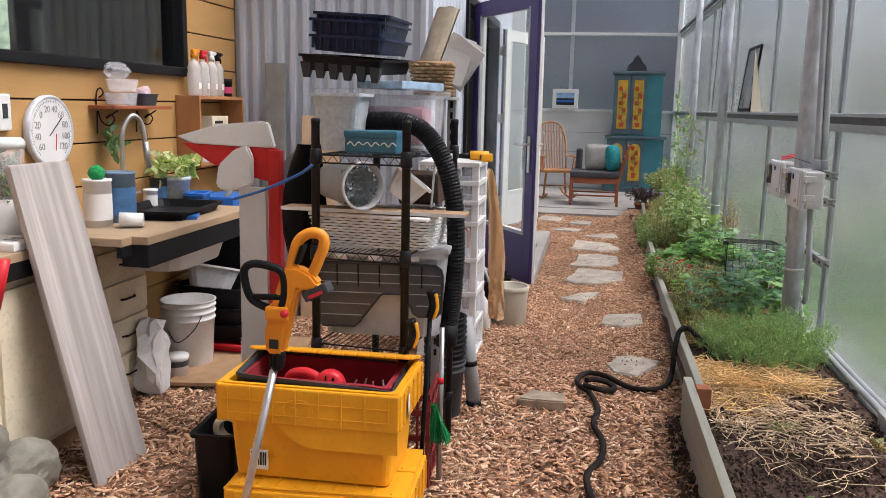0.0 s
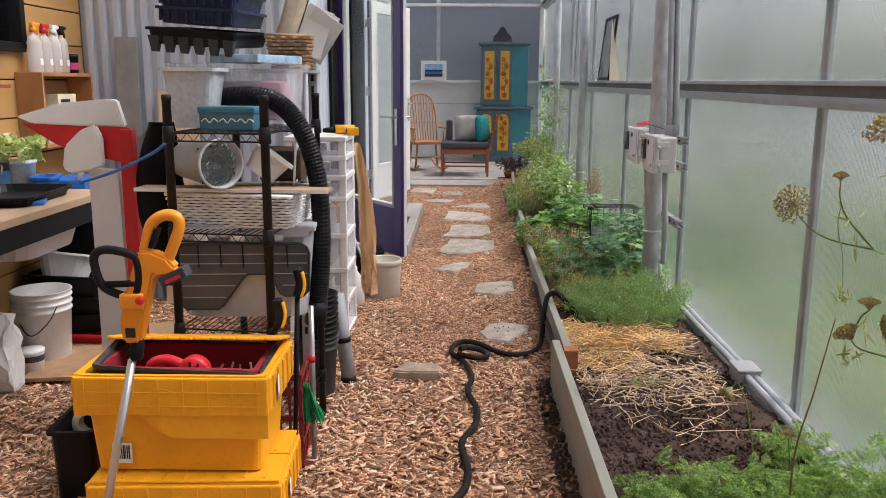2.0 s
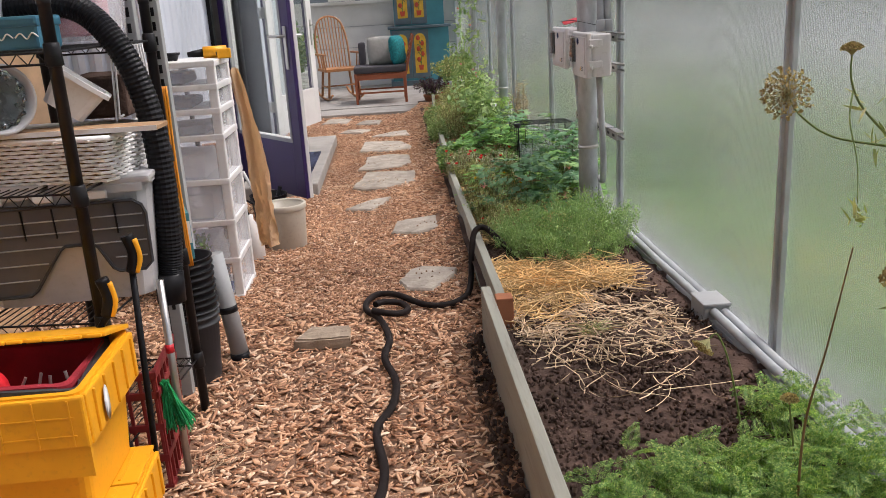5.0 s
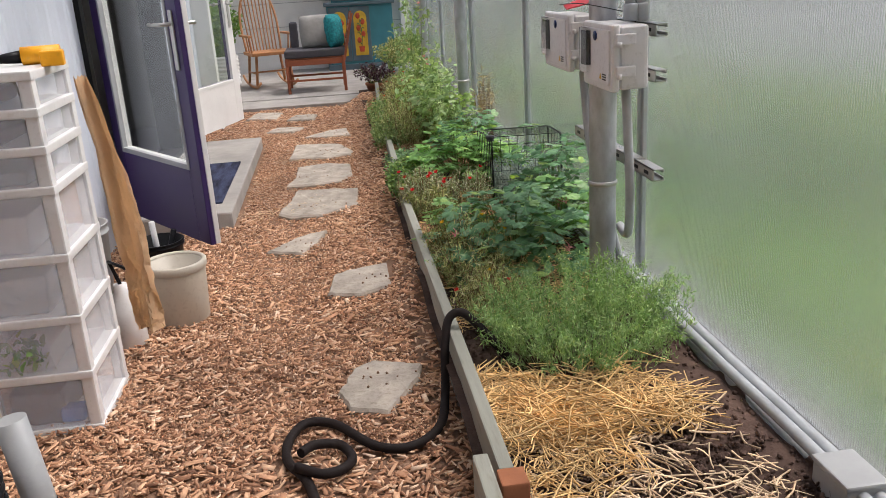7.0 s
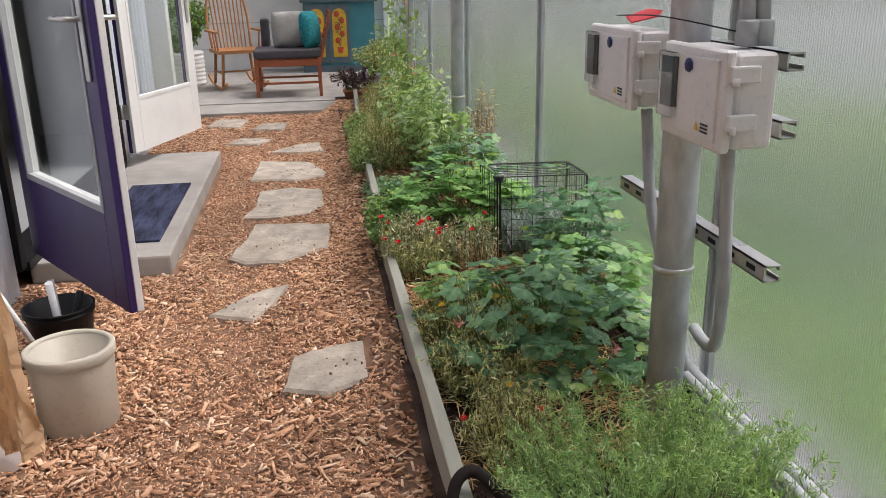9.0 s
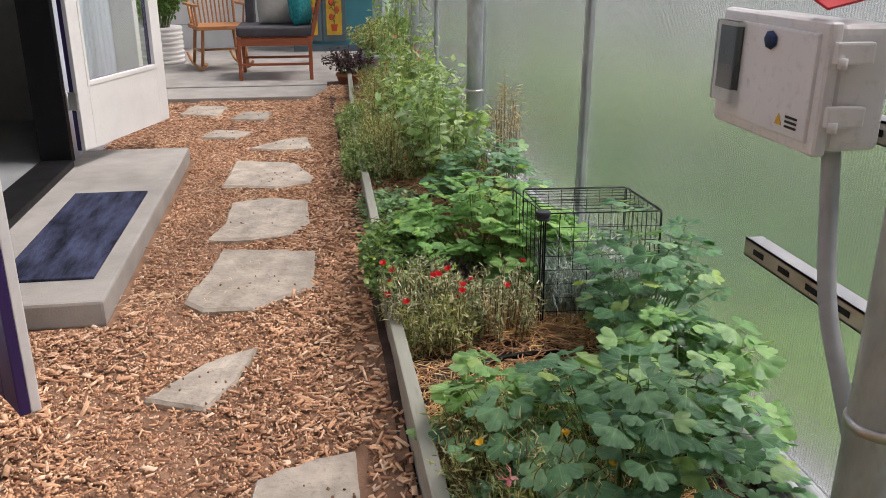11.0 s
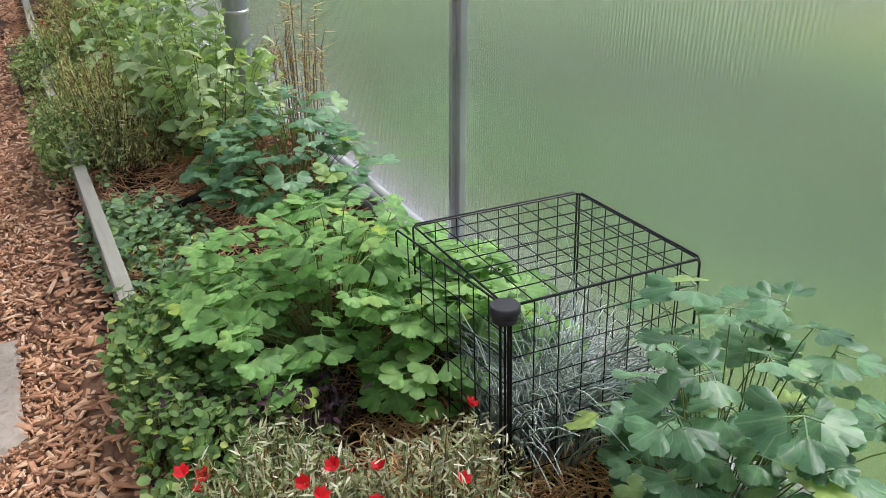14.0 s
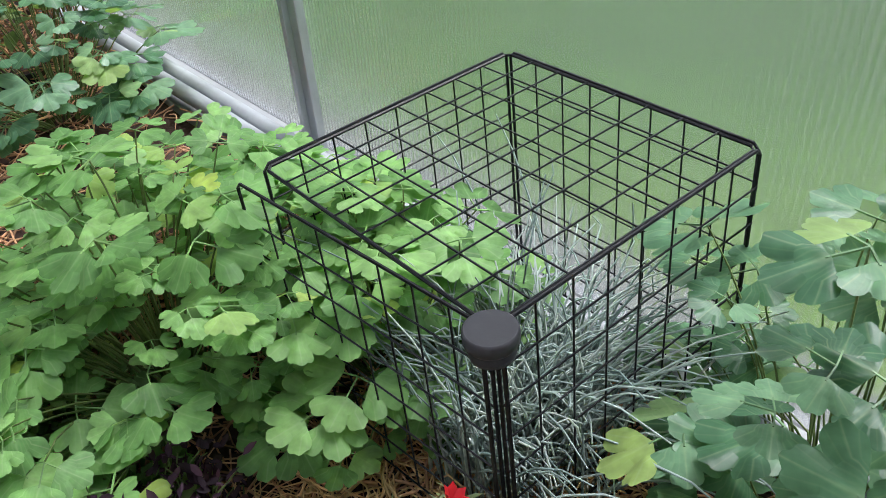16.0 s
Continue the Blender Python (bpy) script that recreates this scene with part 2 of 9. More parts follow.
M_STEEL = surf("brushed_steel", (0.55, 0.53, 0.5), 0.3, 0.9, 0.15, 8, 90, 0.05)
M_ROCK = surf("pale_rock", (0.23, 0.22, 0.18), 0.95, vary=0.35, scale=6, fine=40, bump=0.8, dirt=(0.2, 0.18, 0.14))
M_STRAW = surf("straw", (0.78, 0.52, 0.23), 0.75, vary=0.3, scale=5, fine=40, bump=0.1, island=0.35)
M_STRAWG = surf("bleached_straw", (0.7, 0.52, 0.34), 0.8, vary=0.3, scale=5, fine=40, bump=0.1, island=0.35)
M_STRAWR = surf("reddish_straw", (0.56, 0.31, 0.16), 0.75, vary=0.35, scale=5, fine=40, bump=0.1, island=0.45)
M_GREYCLOTH = surf("grey_cushion", (0.3, 0.29, 0.27), 0.95, vary=0.2, scale=9, fine=160, bump=0.5)
M_DKCLOTH = surf("charcoal_cushion", (0.075, 0.07, 0.078), 0.95, vary=0.2, scale=9, fine=160, bump=0.5)
M_TEALFUR = surf("teal_fur", (0.01, 0.2, 0.22), 0.95, vary=0.5, scale=40, fine=150, bump=1.0)
M_BOXGREY = surf("enclosure_grey", (0.66, 0.65, 0.64), 0.42, vary=0.06, scale=4, bump=0.06, dirt=(0.42, 0.4, 0.38))
M_HOSE = surf("brown_hose", (0.017, 0.012, 0.011), 0.75, vary=0.3, scale=30, fine=120, bump=0.3, spec=0.2)
M_TERRA = surf("terracotta", (0.35, 0.13, 0.06), 0.85, vary=0.25, bump=0.2)
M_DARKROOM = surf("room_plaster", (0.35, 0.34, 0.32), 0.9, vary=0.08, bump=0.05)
M_STEM = surf("green_stem", (0.14, 0.2, 0.05), 0.7, vary=0.25, bump=0.0)
M_SAVSTEM = surf("savory_stem", (0.3, 0.42, 0.17), 0.7, vary=0.2, bump=0.0)
M_BROWNSTEM = surf("brown_stem", (0.2, 0.12, 0.05), 0.8, vary=0.3, bump=0.0)
M_INK = surf("black_ink", (0.02, 0.02, 0.02), 0.6, vary=0.05, bump=0.0)
M_REDPLAST = surf("red_plastic", (0.6, 0.02, 0.03), 0.4, vary=0.1, bump=0.05)
M_GLASS = glass("window_glass")
M_MILKY = clear_plastic("milky_plastic", (0.86, 0.87, 0.9))
M_CRATE = surf("pale_grey_crate", (0.46, 0.46, 0.47), 0.4, vary=0.15, scale=8, bump=0.1, dirt=(0.34, 0.33, 0.32))
M_TRAYBLUE = surf("blue_black_tray", (0.012, 0.021, 0.055), 0.35, vary=0.3, scale=12, bump=0.08, spec=0.25)
M_CLOUDY = clear_plastic("cloudy_bottle", (0.78, 0.77, 0.75), 0.3, 0.55)
M_CANBLUE = surf("blue_can_label", (0.06, 0.15, 0.3), 0.45, vary=0.3, scale=18, bump=0.02)
M_FROST = surf("frosted_plastic", (0.5, 0.53, 0.55), 0.35, vary=0.2, scale=60, fine=120, bump=0.4)
M_TWIN = twinwall("twinwall_sheet")
# far gable: grey sky reflection and haze put into the sheet's colour
M_TWINSKY = twinwall("grey_sky_twinwall", 0.55, 0.75, (0.17, 0.18, 0.21))
M_COLUMB = foliage("columbine_leaf", [(0, (0.13, 0.28, 0.085)), (0.45, (0.215, 0.43, 0.13)), (0.92, (0.31, 0.54, 0.18)), (1, (0.46, 0.6, 0.12))], rough=0.45, vein=0.16)
M_COLUMBD = foliage("dark_columbine_leaf", [(0, (0.07, 0.17, 0.09)), (0.5, (0.125, 0.27, 0.14)), (0.88, (0.21, 0.38, 0.22)), (1, (0.36, 0.5, 0.15))], rough=0.28, vein=0.16)
M_COLUMBM = foliage("mid_columbine_leaf", [(0, (0.13, 0.27, 0.1)), (0.5, (0.22, 0.41, 0.15)), (0.9, (0.32, 0.51, 0.22)), (1, (0.4, 0.54, 0.15))], rough=0.35, vein=0.16)
M_CARROT = foliage("carrot_leaf", [(0, (0.09, 0.19, 0.06)), (0.5, (0.19, 0.34, 0.1)), (0.8, (0.33, 0.48, 0.15)), (1, (0.55, 0.6, 0.24))], trans=0.4)
M_FERN = foliage("feathery_leaf", [(0, (0.09, 0.17, 0.06)), (0.6, (0.16, 0.28, 0.09)), (0.85, (0.24, 0.36, 0.13)), (1, (0.42, 0.5, 0.14))])
M_RAY = surf("pale_flower_ray", (0.42, 0.4, 0.2), 0.7, vary=0.2, bump=0.0)
M_SAVORY = foliage("savory_leaf", [(0, (0.14, 0.26, 0.1)), (0.6, (0.27, 0.42, 0.18)), (1, (0.45, 0.56, 0.3))])
M_OLIVE = foliage("olive_leaf", [(0, (0.19, 0.23, 0.1)), (0.5, (0.37, 0.4, 0.19)), (0.8, (0.52, 0.49, 0.27)), (1, (0.68, 0.63, 0.47))])
M_SAGE = foliage("sage_leaf", [(0, (0.15, 0.25, 0.1)), (0.5, (0.28, 0.38, 0.18)), (1, (0.46, 0.54, 0.3))])
M_SAGEP = foliage("pale_sage_leaf", [(0, (0.2, 0.31, 0.14)), (0.5, (0.36, 0.5, 0.26)), (1, (0.56, 0.66, 0.42))])
M_MOSSR = foliage("moss_rose_leaf", [(0, (0.15, 0.2, 0.09)), (0.4, (0.32, 0.36, 0.19)), (0.75, (0.5, 0.5, 0.34)), (1, (0.75, 0.74, 0.62))], trans=0.2)
M_FESCUE = foliage("blue_fescue", [(0, (0.22, 0.3, 0.28)), (0.5, (0.4, 0.5, 0.47)), (1, (0.6, 0.67, 0.63))], trans=0.15)
M_VARIEG = foliage("variegated_leaf", [(0, (0.14, 0.24, 0.08)), (0.4, (0.4, 0.5, 0.22)), (0.8, (0.66, 0.68, 0.45)), (1, (0.75, 0.74, 0.6))])
M_PLUM = foliage("plum_leaf", [(0, (0.035, 0.02, 0.03)), (0.6, (0.07, 0.035, 0.06)), (1, (0.13, 0.06, 0.1))])
M_DRY = foliage("dry_seed", [(0, (0.2, 0.13, 0.07)), (0.5, (0.38, 0.28, 0.15)), (1, (0.56, 0.46, 0.27))])
M_REDFL = foliage("red_petal", [(0, (0.6, 0.01, 0.02)), (1, (0.8, 0.03, 0.04))])
M_PINKFL = foliage("pink_petal", [(0, (0.6, 0.18, 0.26)), (1, (0.75, 0.4, 0.42))])
M_YELFL = foliage("yellow_petal", [(0, (0.75, 0.4, 0.02)), (1, (0.8, 0.5, 0.03))])


def chip_material():
    m, t, n, b = nodes_of("wood_chips")
    g = n.new("ShaderNodeNewGeometry")
    col = ramp_of(t, g.outputs["Random Per Island"], [(0, (0.15, 0.075, 0.045)), (0.18, (0.35, 0.185, 0.11)), (0.45, (0.57, 0.32, 0.19)), (0.8, (0.74, 0.47, 0.295)), (1, (0.83, 0.64, 0.47))])
    col = mixed(t, col, ramp_of(t, noise_of(t, 1.1, 4), [(0.35, (0.78, 0.76, 0.76)), (0.7, (1.1, 1.08, 1.05))]), 1.0, "MULTIPLY")
    t.links.new(col, b.inputs["Base Color"])
    b.inputs["Roughness"].default_value = 0.85
    b.inputs["Specular IOR Level"].default_value = 0.2
    bumped(t, b, noise_of(t, 120, 2), 0.3, 0.002)
    return m


M_CHIP = chip_material()

# ---- mesh tools ----


def box(bm, x0, y0, z0, x1, y1, z1, bevel=0.0, m=None, seg=2):
    """A block between two corners, with rounded edges."""
    made = bmesh.ops.create_cube(bm, size=1.0)["verts"]
    for v in made:
        v.co = Vector(((x0 + x1) / 2 + v.co.x * (x1 - x0), (y0 + y1) / 2 + v.co.y * (y1 - y0), (z0 + z1) / 2 + v.co.z * (z1 - z0)))
    if bevel:
        es = list({e for v in made for e in v.link_edges})
        r = bmesh.ops.bevel(bm, geom=es, offset=bevel, segments=seg, affect="EDGES", profile=0.6)
        made = list({v for f in r["faces"] for v in f.verts} | {v for v in made if v.is_valid})
    if m is not None:
        for v in made:
            v.co = m @ v.co
    return bm


def tube(bm, pts, r, seg=8, r1=None, closed=False):
    """A round bar along points, tapering from r to r1."""
    pts = [Vector(p) for p in pts]
    n = len(pts)
    r1 = r if r1 is None else r1
    rings = []
    side = None
    for i, p in enumerate(pts):
        a = pts[(i - 1) % n] if closed or i else p
        b = pts[(i + 1) % n] if closed or i < n - 1 else p
        d = (b - a).normalized()
        if side is None:
            side = d.orthogonal().normalized()
        side = (side - d * side.dot(d))
        side = side.normalized() if side.length > 1e-6 else d.orthogonal().normalized()
        up = d.cross(side)
        rr = r + (r1 - r) * i / max(1, n - 1)
        rings.append([bm.verts.new(p + (side * math.cos(k * math.tau / seg) + up * math.sin(k * math.tau / seg)) * rr) for k in range(seg)])
    for i in range(n if closed else n - 1):
        a, b = rings[i], rings[(i + 1) % n]
        for k in range(seg):
            f = bm.faces.new((a[k], a[(k + 1) % seg], b[(k + 1) % seg], b[k]))
            f.smooth = seg > 6
    if not closed:
        bm.faces.new(rings[0][::-1])
        bm.faces.new(rings[-1])
    return bm


def lathe(bm, prof, seg=24, at=(0, 0, 0), caps=True):
    """A turned shape from (radius, height) pairs."""
    rings = [[bm.verts.new((at[0] + r * math.cos(k * math.tau / seg), at[1] + r * math.sin(k * math.tau / seg), at[2] + z)) for k in range(seg)] for r, z in prof]
    for a, b in zip(rings, rings[1:]):
        for k in range(seg):
            f = bm.faces.new((a[k], a[(k + 1) % seg], b[(k + 1) % seg], b[k]))
            f.smooth = True
    if caps:
        bm.faces.new(rings[0][::-1])
        bm.faces.new(rings[-1])
    return bm


def slab(bm, outline, z0, z1, m=None):
    """A plate of the outline's shape in x and y, from z0 to z1."""
    lo = [bm.verts.new((x, y, z0)) for x, y in outline]
    hi = [bm.verts.new((x, y, z1)) for x, y in outline]
    k = len(outline)
    bm.faces.new(lo[::-1])
    bm.faces.new(hi)
    for i in range(k):
        bm.faces.new((lo[i], lo[(i + 1) % k], hi[(i + 1) % k], hi[i]))
    if m is not None:
        for v in lo + hi:
            v.co = m @ v.co
    bmesh.ops.recalc_face_normals(bm, faces=bm.faces)
    return bm


def smooth_path(pts, steps=6):
    """A soft curve through points."""
    p = [Vector(q) for q in pts]
    out = []
    for i in range(len(p) - 1):
        a, b, c, d = p[max(0, i - 1)], p[i], p[i + 1], p[min(len(p) - 1, i + 2)]
        for s in range(steps):
            u = s / steps
            out.append(0.5 * ((2 * b) + (c - a) * u + (2 * a - 5 * b + 4 * c - d) * u * u + (3 * b - a - 3 * c + d) * u ** 3))
    return out + [p[-1]]


def mesh_of(name, bm, material):
    me = bpy.data.meshes.new(name)
    bm.to_mesh(me)
    bm.free()
    me.materials.append(material)
    return me


def part(name, bm, material, parent, label=""):
    ob = new(name, mesh_of(name, bm, material))
    ob.parent = parent
    return tagged(ob, label)


def thing(name, label, category, at=(0, 0, 0), turn=0.0, group="", kind=""):
    ob = new(name)
    ob.matrix_world = pose(*at, 0, 0, turn)
    return tagged(ob, label, category, group, kind)


def single(name, bm, material, label, category, group="", kind="", at=(0, 0, 0), turn=0.0):
    ob = new(name, mesh_of(name, bm, material))
    ob.matrix_world = pose(*at, 0, 0, turn)
    return tagged(ob, label, category, group, kind)


B = bmesh.new


def turns(rng, n, tilt, flat=True):
    """n rotation matrices: any heading, leaning by up to tilt radians."""
    h, a, s = rng.uniform(0, math.tau, n), rng.normal(0, tilt, n), rng.normal(0, tilt, n)
    ch, sh, ca, sa, cs, ss = np.cos(h), np.sin(h), np.cos(a), np.sin(a), np.cos(s), np.sin(s)
    z = np.zeros(n)
    o = np.ones(n)
    rz = np.stack([np.stack([ch, -sh, z], 1), np.stack([sh, ch, z], 1), np.stack([z, z, o], 1)], 1)
    ry = np.stack([np.stack([ca, z, sa], 1), np.stack([z, o, z], 1), np.stack([-sa, z, ca], 1)], 1)
    rx = np.stack([np.stack([o, z, z], 1), np.stack([z, cs, -ss], 1), np.stack([z, ss, cs], 1)], 1)
    return rz @ ry @ rx


def scattered(name, tv, tf, rot, pos, size, material):
    """One mesh of many copies of a small template (vertices tv, faces tf all of one size)."""
    tv, tf = np.asarray(tv, float), np.asarray(tf, int)
    n, k = len(pos), len(tv)
    v = np.einsum("nij,nkj->nki", rot, tv[None] * size[:, None, :]) + pos[:, None, :]
    f = (tf[None] + (np.arange(n) * k)[:, None, None]).reshape(-1, tf.shape[1])
    me = bpy.data.meshes.new(name)
    me.vertices.add(n * k)
    me.vertices.foreach_set("co", v.reshape(-1).astype(np.float32))
    me.loops.add(f.size)
    me.loops.foreach_set("vertex_index", f.reshape(-1).astype(np.int32))
    me.polygons.add(len(f))
    me.polygons.foreach_set("loop_start", (np.arange(len(f)) * f.shape[1]).astype(np.int32))
    me.update(calc_edges=True)
    me.materials.append(material)
    return me


def inside(px, py, poly):
    hit = np.zeros(len(px), bool)
    for (x0, y0), (x1, y1) in zip(poly, poly[1:] + poly[:1]):
        c = (y0 > py) != (y1 > py)
        with np.errstate(divide="ignore", invalid="ignore"):
            hit ^= c & (px < (x1 - x0) * (py - y0) / (y1 - y0 + 1e-12) + x0)
    return hit

# ---- ground ----
bm = B()
bmesh.ops.create_grid(bm, x_segments=8, y_segments=8, size=300)
for v in bm.verts:
    v.co.z = -0.03
single("ground", bm, M_GRASS, "green lawn stretching away outside the greenhouse", "lawn", kind="structure")
# invented strip: its pale colour stands in for light scattered near the sill
bm = B()
box(bm, 1.49, -12, -0.06, 1.68, 24, -0.02)
single("gravel_strip", bm, M_SILLHAZE, "pale strip added outside in place of light scattered at the wall's foot", "gravel", kind="structure")
bm = B()
box(bm, -3.3, -3.2, -0.1, 0.56, 12.0, 0.0)
single("path_ground", bm, M_MULCH, "brown mulch bed under the loose wood chips of the path", "ground", kind="structure")

# invented pale ground past the lawn, added to whiten the view through the wall
bm = B()
slab(bm, [(7.0 + 0.8 * math.sin(y * 0.35) + 0.5 * math.sin(y * 0.9), y) for y in range(-70, 91, 2)] + [(48, 90), (48, -70)], -0.06, -0.022)
single("gravel_yard", bm, M_PALEGROUND, "wide pale ground added beyond the lawn to whiten the view through the wall", "gravel yard", kind="structure")

# a far belt of trees round the pale ground
bm = B()
for ring, (rad, hh) in enumerate(((75, 2.6), (95, 4.5))):
    k = 150
    cols = []
    for i in range(k):
        a = i * math.tau / k
        rr = rad + 2.5 * noise.noise((math.cos(a) * 9, math.sin(a) * 9, ring))
        top = hh * (1 + 0.35 * noise.noise((math.cos(a) * 14, math.sin(a) * 14, 4 + ring)))
        cols.append([bm.verts.new((rr * math.cos(a) * (1 + 0.01 * j), 6 + rr * math.sin(a) * (1 + 0.01 * j), z)) for j, z in enumerate((-0.5, top * 0.35, top * 0.7, top))])
    for i in range(k):
        for j in range(3):
            bm.faces.new((cols[i][j], cols[(i + 1) % k][j], cols[(i + 1) % k][j + 1], cols[i][j + 1]))
single("backdrop", bm, M_HEDGE, "far belt of green trees beyond the lawn", "trees", kind="structure")

# ---- outer greenhouse: right wall, far wall, back wall, roof ----
WX, FARY, BACKY, TOP = 1.44, 15.8, -3.2, 3.6
MULL = [-2.4, -0.4, 1.6, 3.6, 5.58, 7.58, 9.6, 11.55, 13.6]


def panel_wall(name, axis, c, spans, heights, label, sheet=M_TWIN):
    wall = thing(name, label, "wall", kind="structure")
    for a0, a1 in spans:
        for z0, z1 in heights:
            bm = B()
            if axis == "x":
                box(bm, c, a0, z0, c + 0.01, a1, z1)
            else:
                box(bm, a0, c, z0, a1, c + 0.01, z1)
            p = part("panel", bm, sheet, wall)
            p.visible_shadow = False
    return wall


ends = [BACKY] + MULL + [FARY]
heights = [(0.1, 1.385), (1.46, 2.75), (2.83, TOP)]
wall_east = panel_wall("wall_east", "x", WX, list(zip(ends, ends[1:])), heights, "hazy twin-wall polycarbonate greenhouse wall on aluminium bars")
for y in MULL:
    bm = B()
    for z0, z1 in heights:
        box(bm, WX - 0.022, y - 0.028, z0, WX - 0.002, y + 0.028, z1, 0.004)
        box(bm, WX - 0.034, y - 0.006, z0, WX - 0.02, y + 0.006, z1)
    part("glazing_bar", bm, M_ALU, wall_east)
for g in (1.37, 2.74):
    bm = B()
    box(bm, WX - 0.07, BACKY, g + 0.015, WX + 0.02, FARY, g + 0.035)
    box(bm, WX - 0.085, BACKY, g + 0.075, WX + 0.01, FARY, g + 0.095, 0.004)
    part("girt_lip", bm, M_ALU, wall_east)
    # the web gets a darker grey than the lips above and below
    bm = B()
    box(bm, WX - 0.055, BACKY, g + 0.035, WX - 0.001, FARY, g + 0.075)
    part("girt_web", bm, M_WEBGREY, wall_east, "recessed girt web coloured darker than its lips")
    bm = B()
    box(bm, WX - 0.05, BACKY, g - 0.01, WX + 0.01, FARY, g + 0.018, 0.003)
    part("girt", bm, M_ALU, wall_east, "grey aluminium girt rail")
bm = B()
box(bm, WX - 0.13, BACKY, 0.02, WX - 0.085, FARY, 0.125, 0.004)
box(bm, WX - 0.085, BACKY, 0.0, WX + 0.03, FARY, 0.1, 0.004)
part("sill_channel", bm, M_GPLAST, wall_east, "grey metal sill channel")

FX0 = -3.3
wall_far = panel_wall("wall_far", "y", FARY, [(FX0, -2.0), (-2.0, -0.47), (-0.47, 1.42)], [(1.47, 2.76), (2.81, TOP)], "far gable of polycarbonate panels, grey sky put into their tint, over a white dado", M_TWINSKY)
bm = B()
box(bm, FX0, FARY - 0.02, 0.0, 1.42, FARY + 0.04, 1.42)
part("dado", bm, M_WHITE, wall_far, "white painted lower panel")
for z in (0.35, 0.7, 1.05):
    bm = B()
    box(bm, FX0, FARY - 0.026, z, 1.42, FARY - 0.021, z + 0.008)
    part("dado_joint", bm, M_GPLAST, wall_far)
for x in (-2.0, -0.47, 1.38):
    bm = B()
    box(bm, x - 0.035, FARY - 0.03, 1.42, x + 0.035, FARY - 0.004, TOP, 0.004)
    part("glazing_bar", bm, M_ALU, wall_far)
for z in (1.42, 2.76):
    bm = B()
    box(bm, FX0, FARY - 0.1, z, 1.42, FARY - 0.004, z + 0.05, 0.004)
    part("rail", bm, M_WHITE, wall_far, "white horizontal rail")
bm = B()
box(bm, WX - 0.1, FARY - 0.12, 0.0, WX - 0.03, FARY - 0.03, TOP, 0.005)
single("trim_far_corner", bm, M_WHITE, "white corner post of the greenhouse gable", "post", kind="structure")
wall_back = panel_wall("wall_back", "y", BACKY - 0.02, [(-3.3, -1.0), (-1.0, 1.42)], [(0.1, 1.5), (1.55, TOP)], "polycarbonate end wall behind the entrance")
bm = B()
box(bm, -3.3, BACKY - 0.05, 1.5, 1.42, BACKY, 1.55)
part("rail", bm, M_ALU, wall_back)
wall_west = panel_wall("wall_west", "x", -3.35, [(10.85, 13.2), (13.2, FARY)], [(0.0, 1.8), (1.85, TOP)], "polycarbonate wall closing the deck beside the building")
roof = thing("ceiling", "clear polycarbonate greenhouse roof sheets on steel purlins", "roof", kind="structure")
bm = B()
box(bm, -3.36, BACKY, TOP, WX + 0.02, FARY, TOP + 0.012)
p = part("roof_sheet", bm, M_TWIN, roof)
p.visible_shadow = False
for y in (-2, 1.2, 4.4, 7.6, 10.8, 14):
    bm = B()
    box(bm, -3.3, y - 0.03, TOP - 0.1, WX, y + 0.03, TOP - 0.004)
    part("purlin", bm, M_GALV, roof)

# galvanised posts in the planting bed
for x, y, r, z1 in ((1.195, 5.37, 0.05, TOP - 0.004), (1.2, 8.74, 0.042, TOP - 0.004), (1.2, 11.25, 0.04, TOP - 0.004), (1.2, 2.05, 0.05, TOP - 0.004)):
    post = thing("steel_post", "galvanised round steel post standing in the planting bed", "post", at=(x, y, 0), group="greenhouse posts")
    bm = B()
    lathe(bm, [(r, 0.0), (r, z1)], 28)
    part("shaft", bm, M_GALV, post)
    bm = B()
    lathe(bm, [(r + 0.001, 0.0), (r + 0.005, 0.004), (r + 0.005, 0.016), (r + 0.001, 0.02)], 28, (0, 0, 0.55))
    part("clamp_band", bm, M_STEEL, post)

# ---- the building ----
BX = -1.05


def corrugated(bm, p0, p1, z0, z1, pitch=0.075, depth=0.018):
    """Ribbed sheet from p0 to p1, ribs upright, standing out to its right-hand side."""
    p0, p1 = Vector((*p0, 0)), Vector((*p1, 0))
    d = (p1 - p0)
    length = d.length
    d.normalize()
    out = Vector((d.y, -d.x, 0))
    s, row = 0.0, []
    while s < length:
        for f, h in ((0.0, 0), (0.32, 0), (0.46, 1), (0.86, 1), (1.0, 0)):
            q = s + f * pitch
            if q <= length and f < 1.0:
                row.append((q, h))
        s += pitch
    row.append((length, 0))
    lo = [bm.verts.new(p0 + d * q + out * (h * depth) + Vector((0, 0, z0))) for q, h in row]
    hi = [bm.verts.new(p0 + d * q + out * (h * depth) + Vector((0, 0, z1))) for q, h in row]
    for i in range(len(row) - 1):
        bm.faces.new((lo[i], lo[i + 1], hi[i + 1], hi[i]))


D0, D1, DZ = 7.1, 9.24, 2.28
bm = B()
corrugated(bm, (-2.4, 5.7), (BX, 5.7), 0.0, TOP, 0.088, 0.026)
single("wall_nook", bm, M_SIDING, "pale corrugated metal wall at the end of the nook", "wall", kind="structure")
bm = B()
corrugated(bm, (BX, 5.7), (BX, D0 - 0.07), 0.0, TOP, 0.14, 0.006)
corrugated(bm, (BX, D0 - 0.07), (BX, D1 + 0.07), DZ + 0.07, TOP, 0.14, 0.006)
corrugated(bm, (BX, D1 + 0.07), (BX, 10.8), 0.0, TOP, 0.14, 0.006)
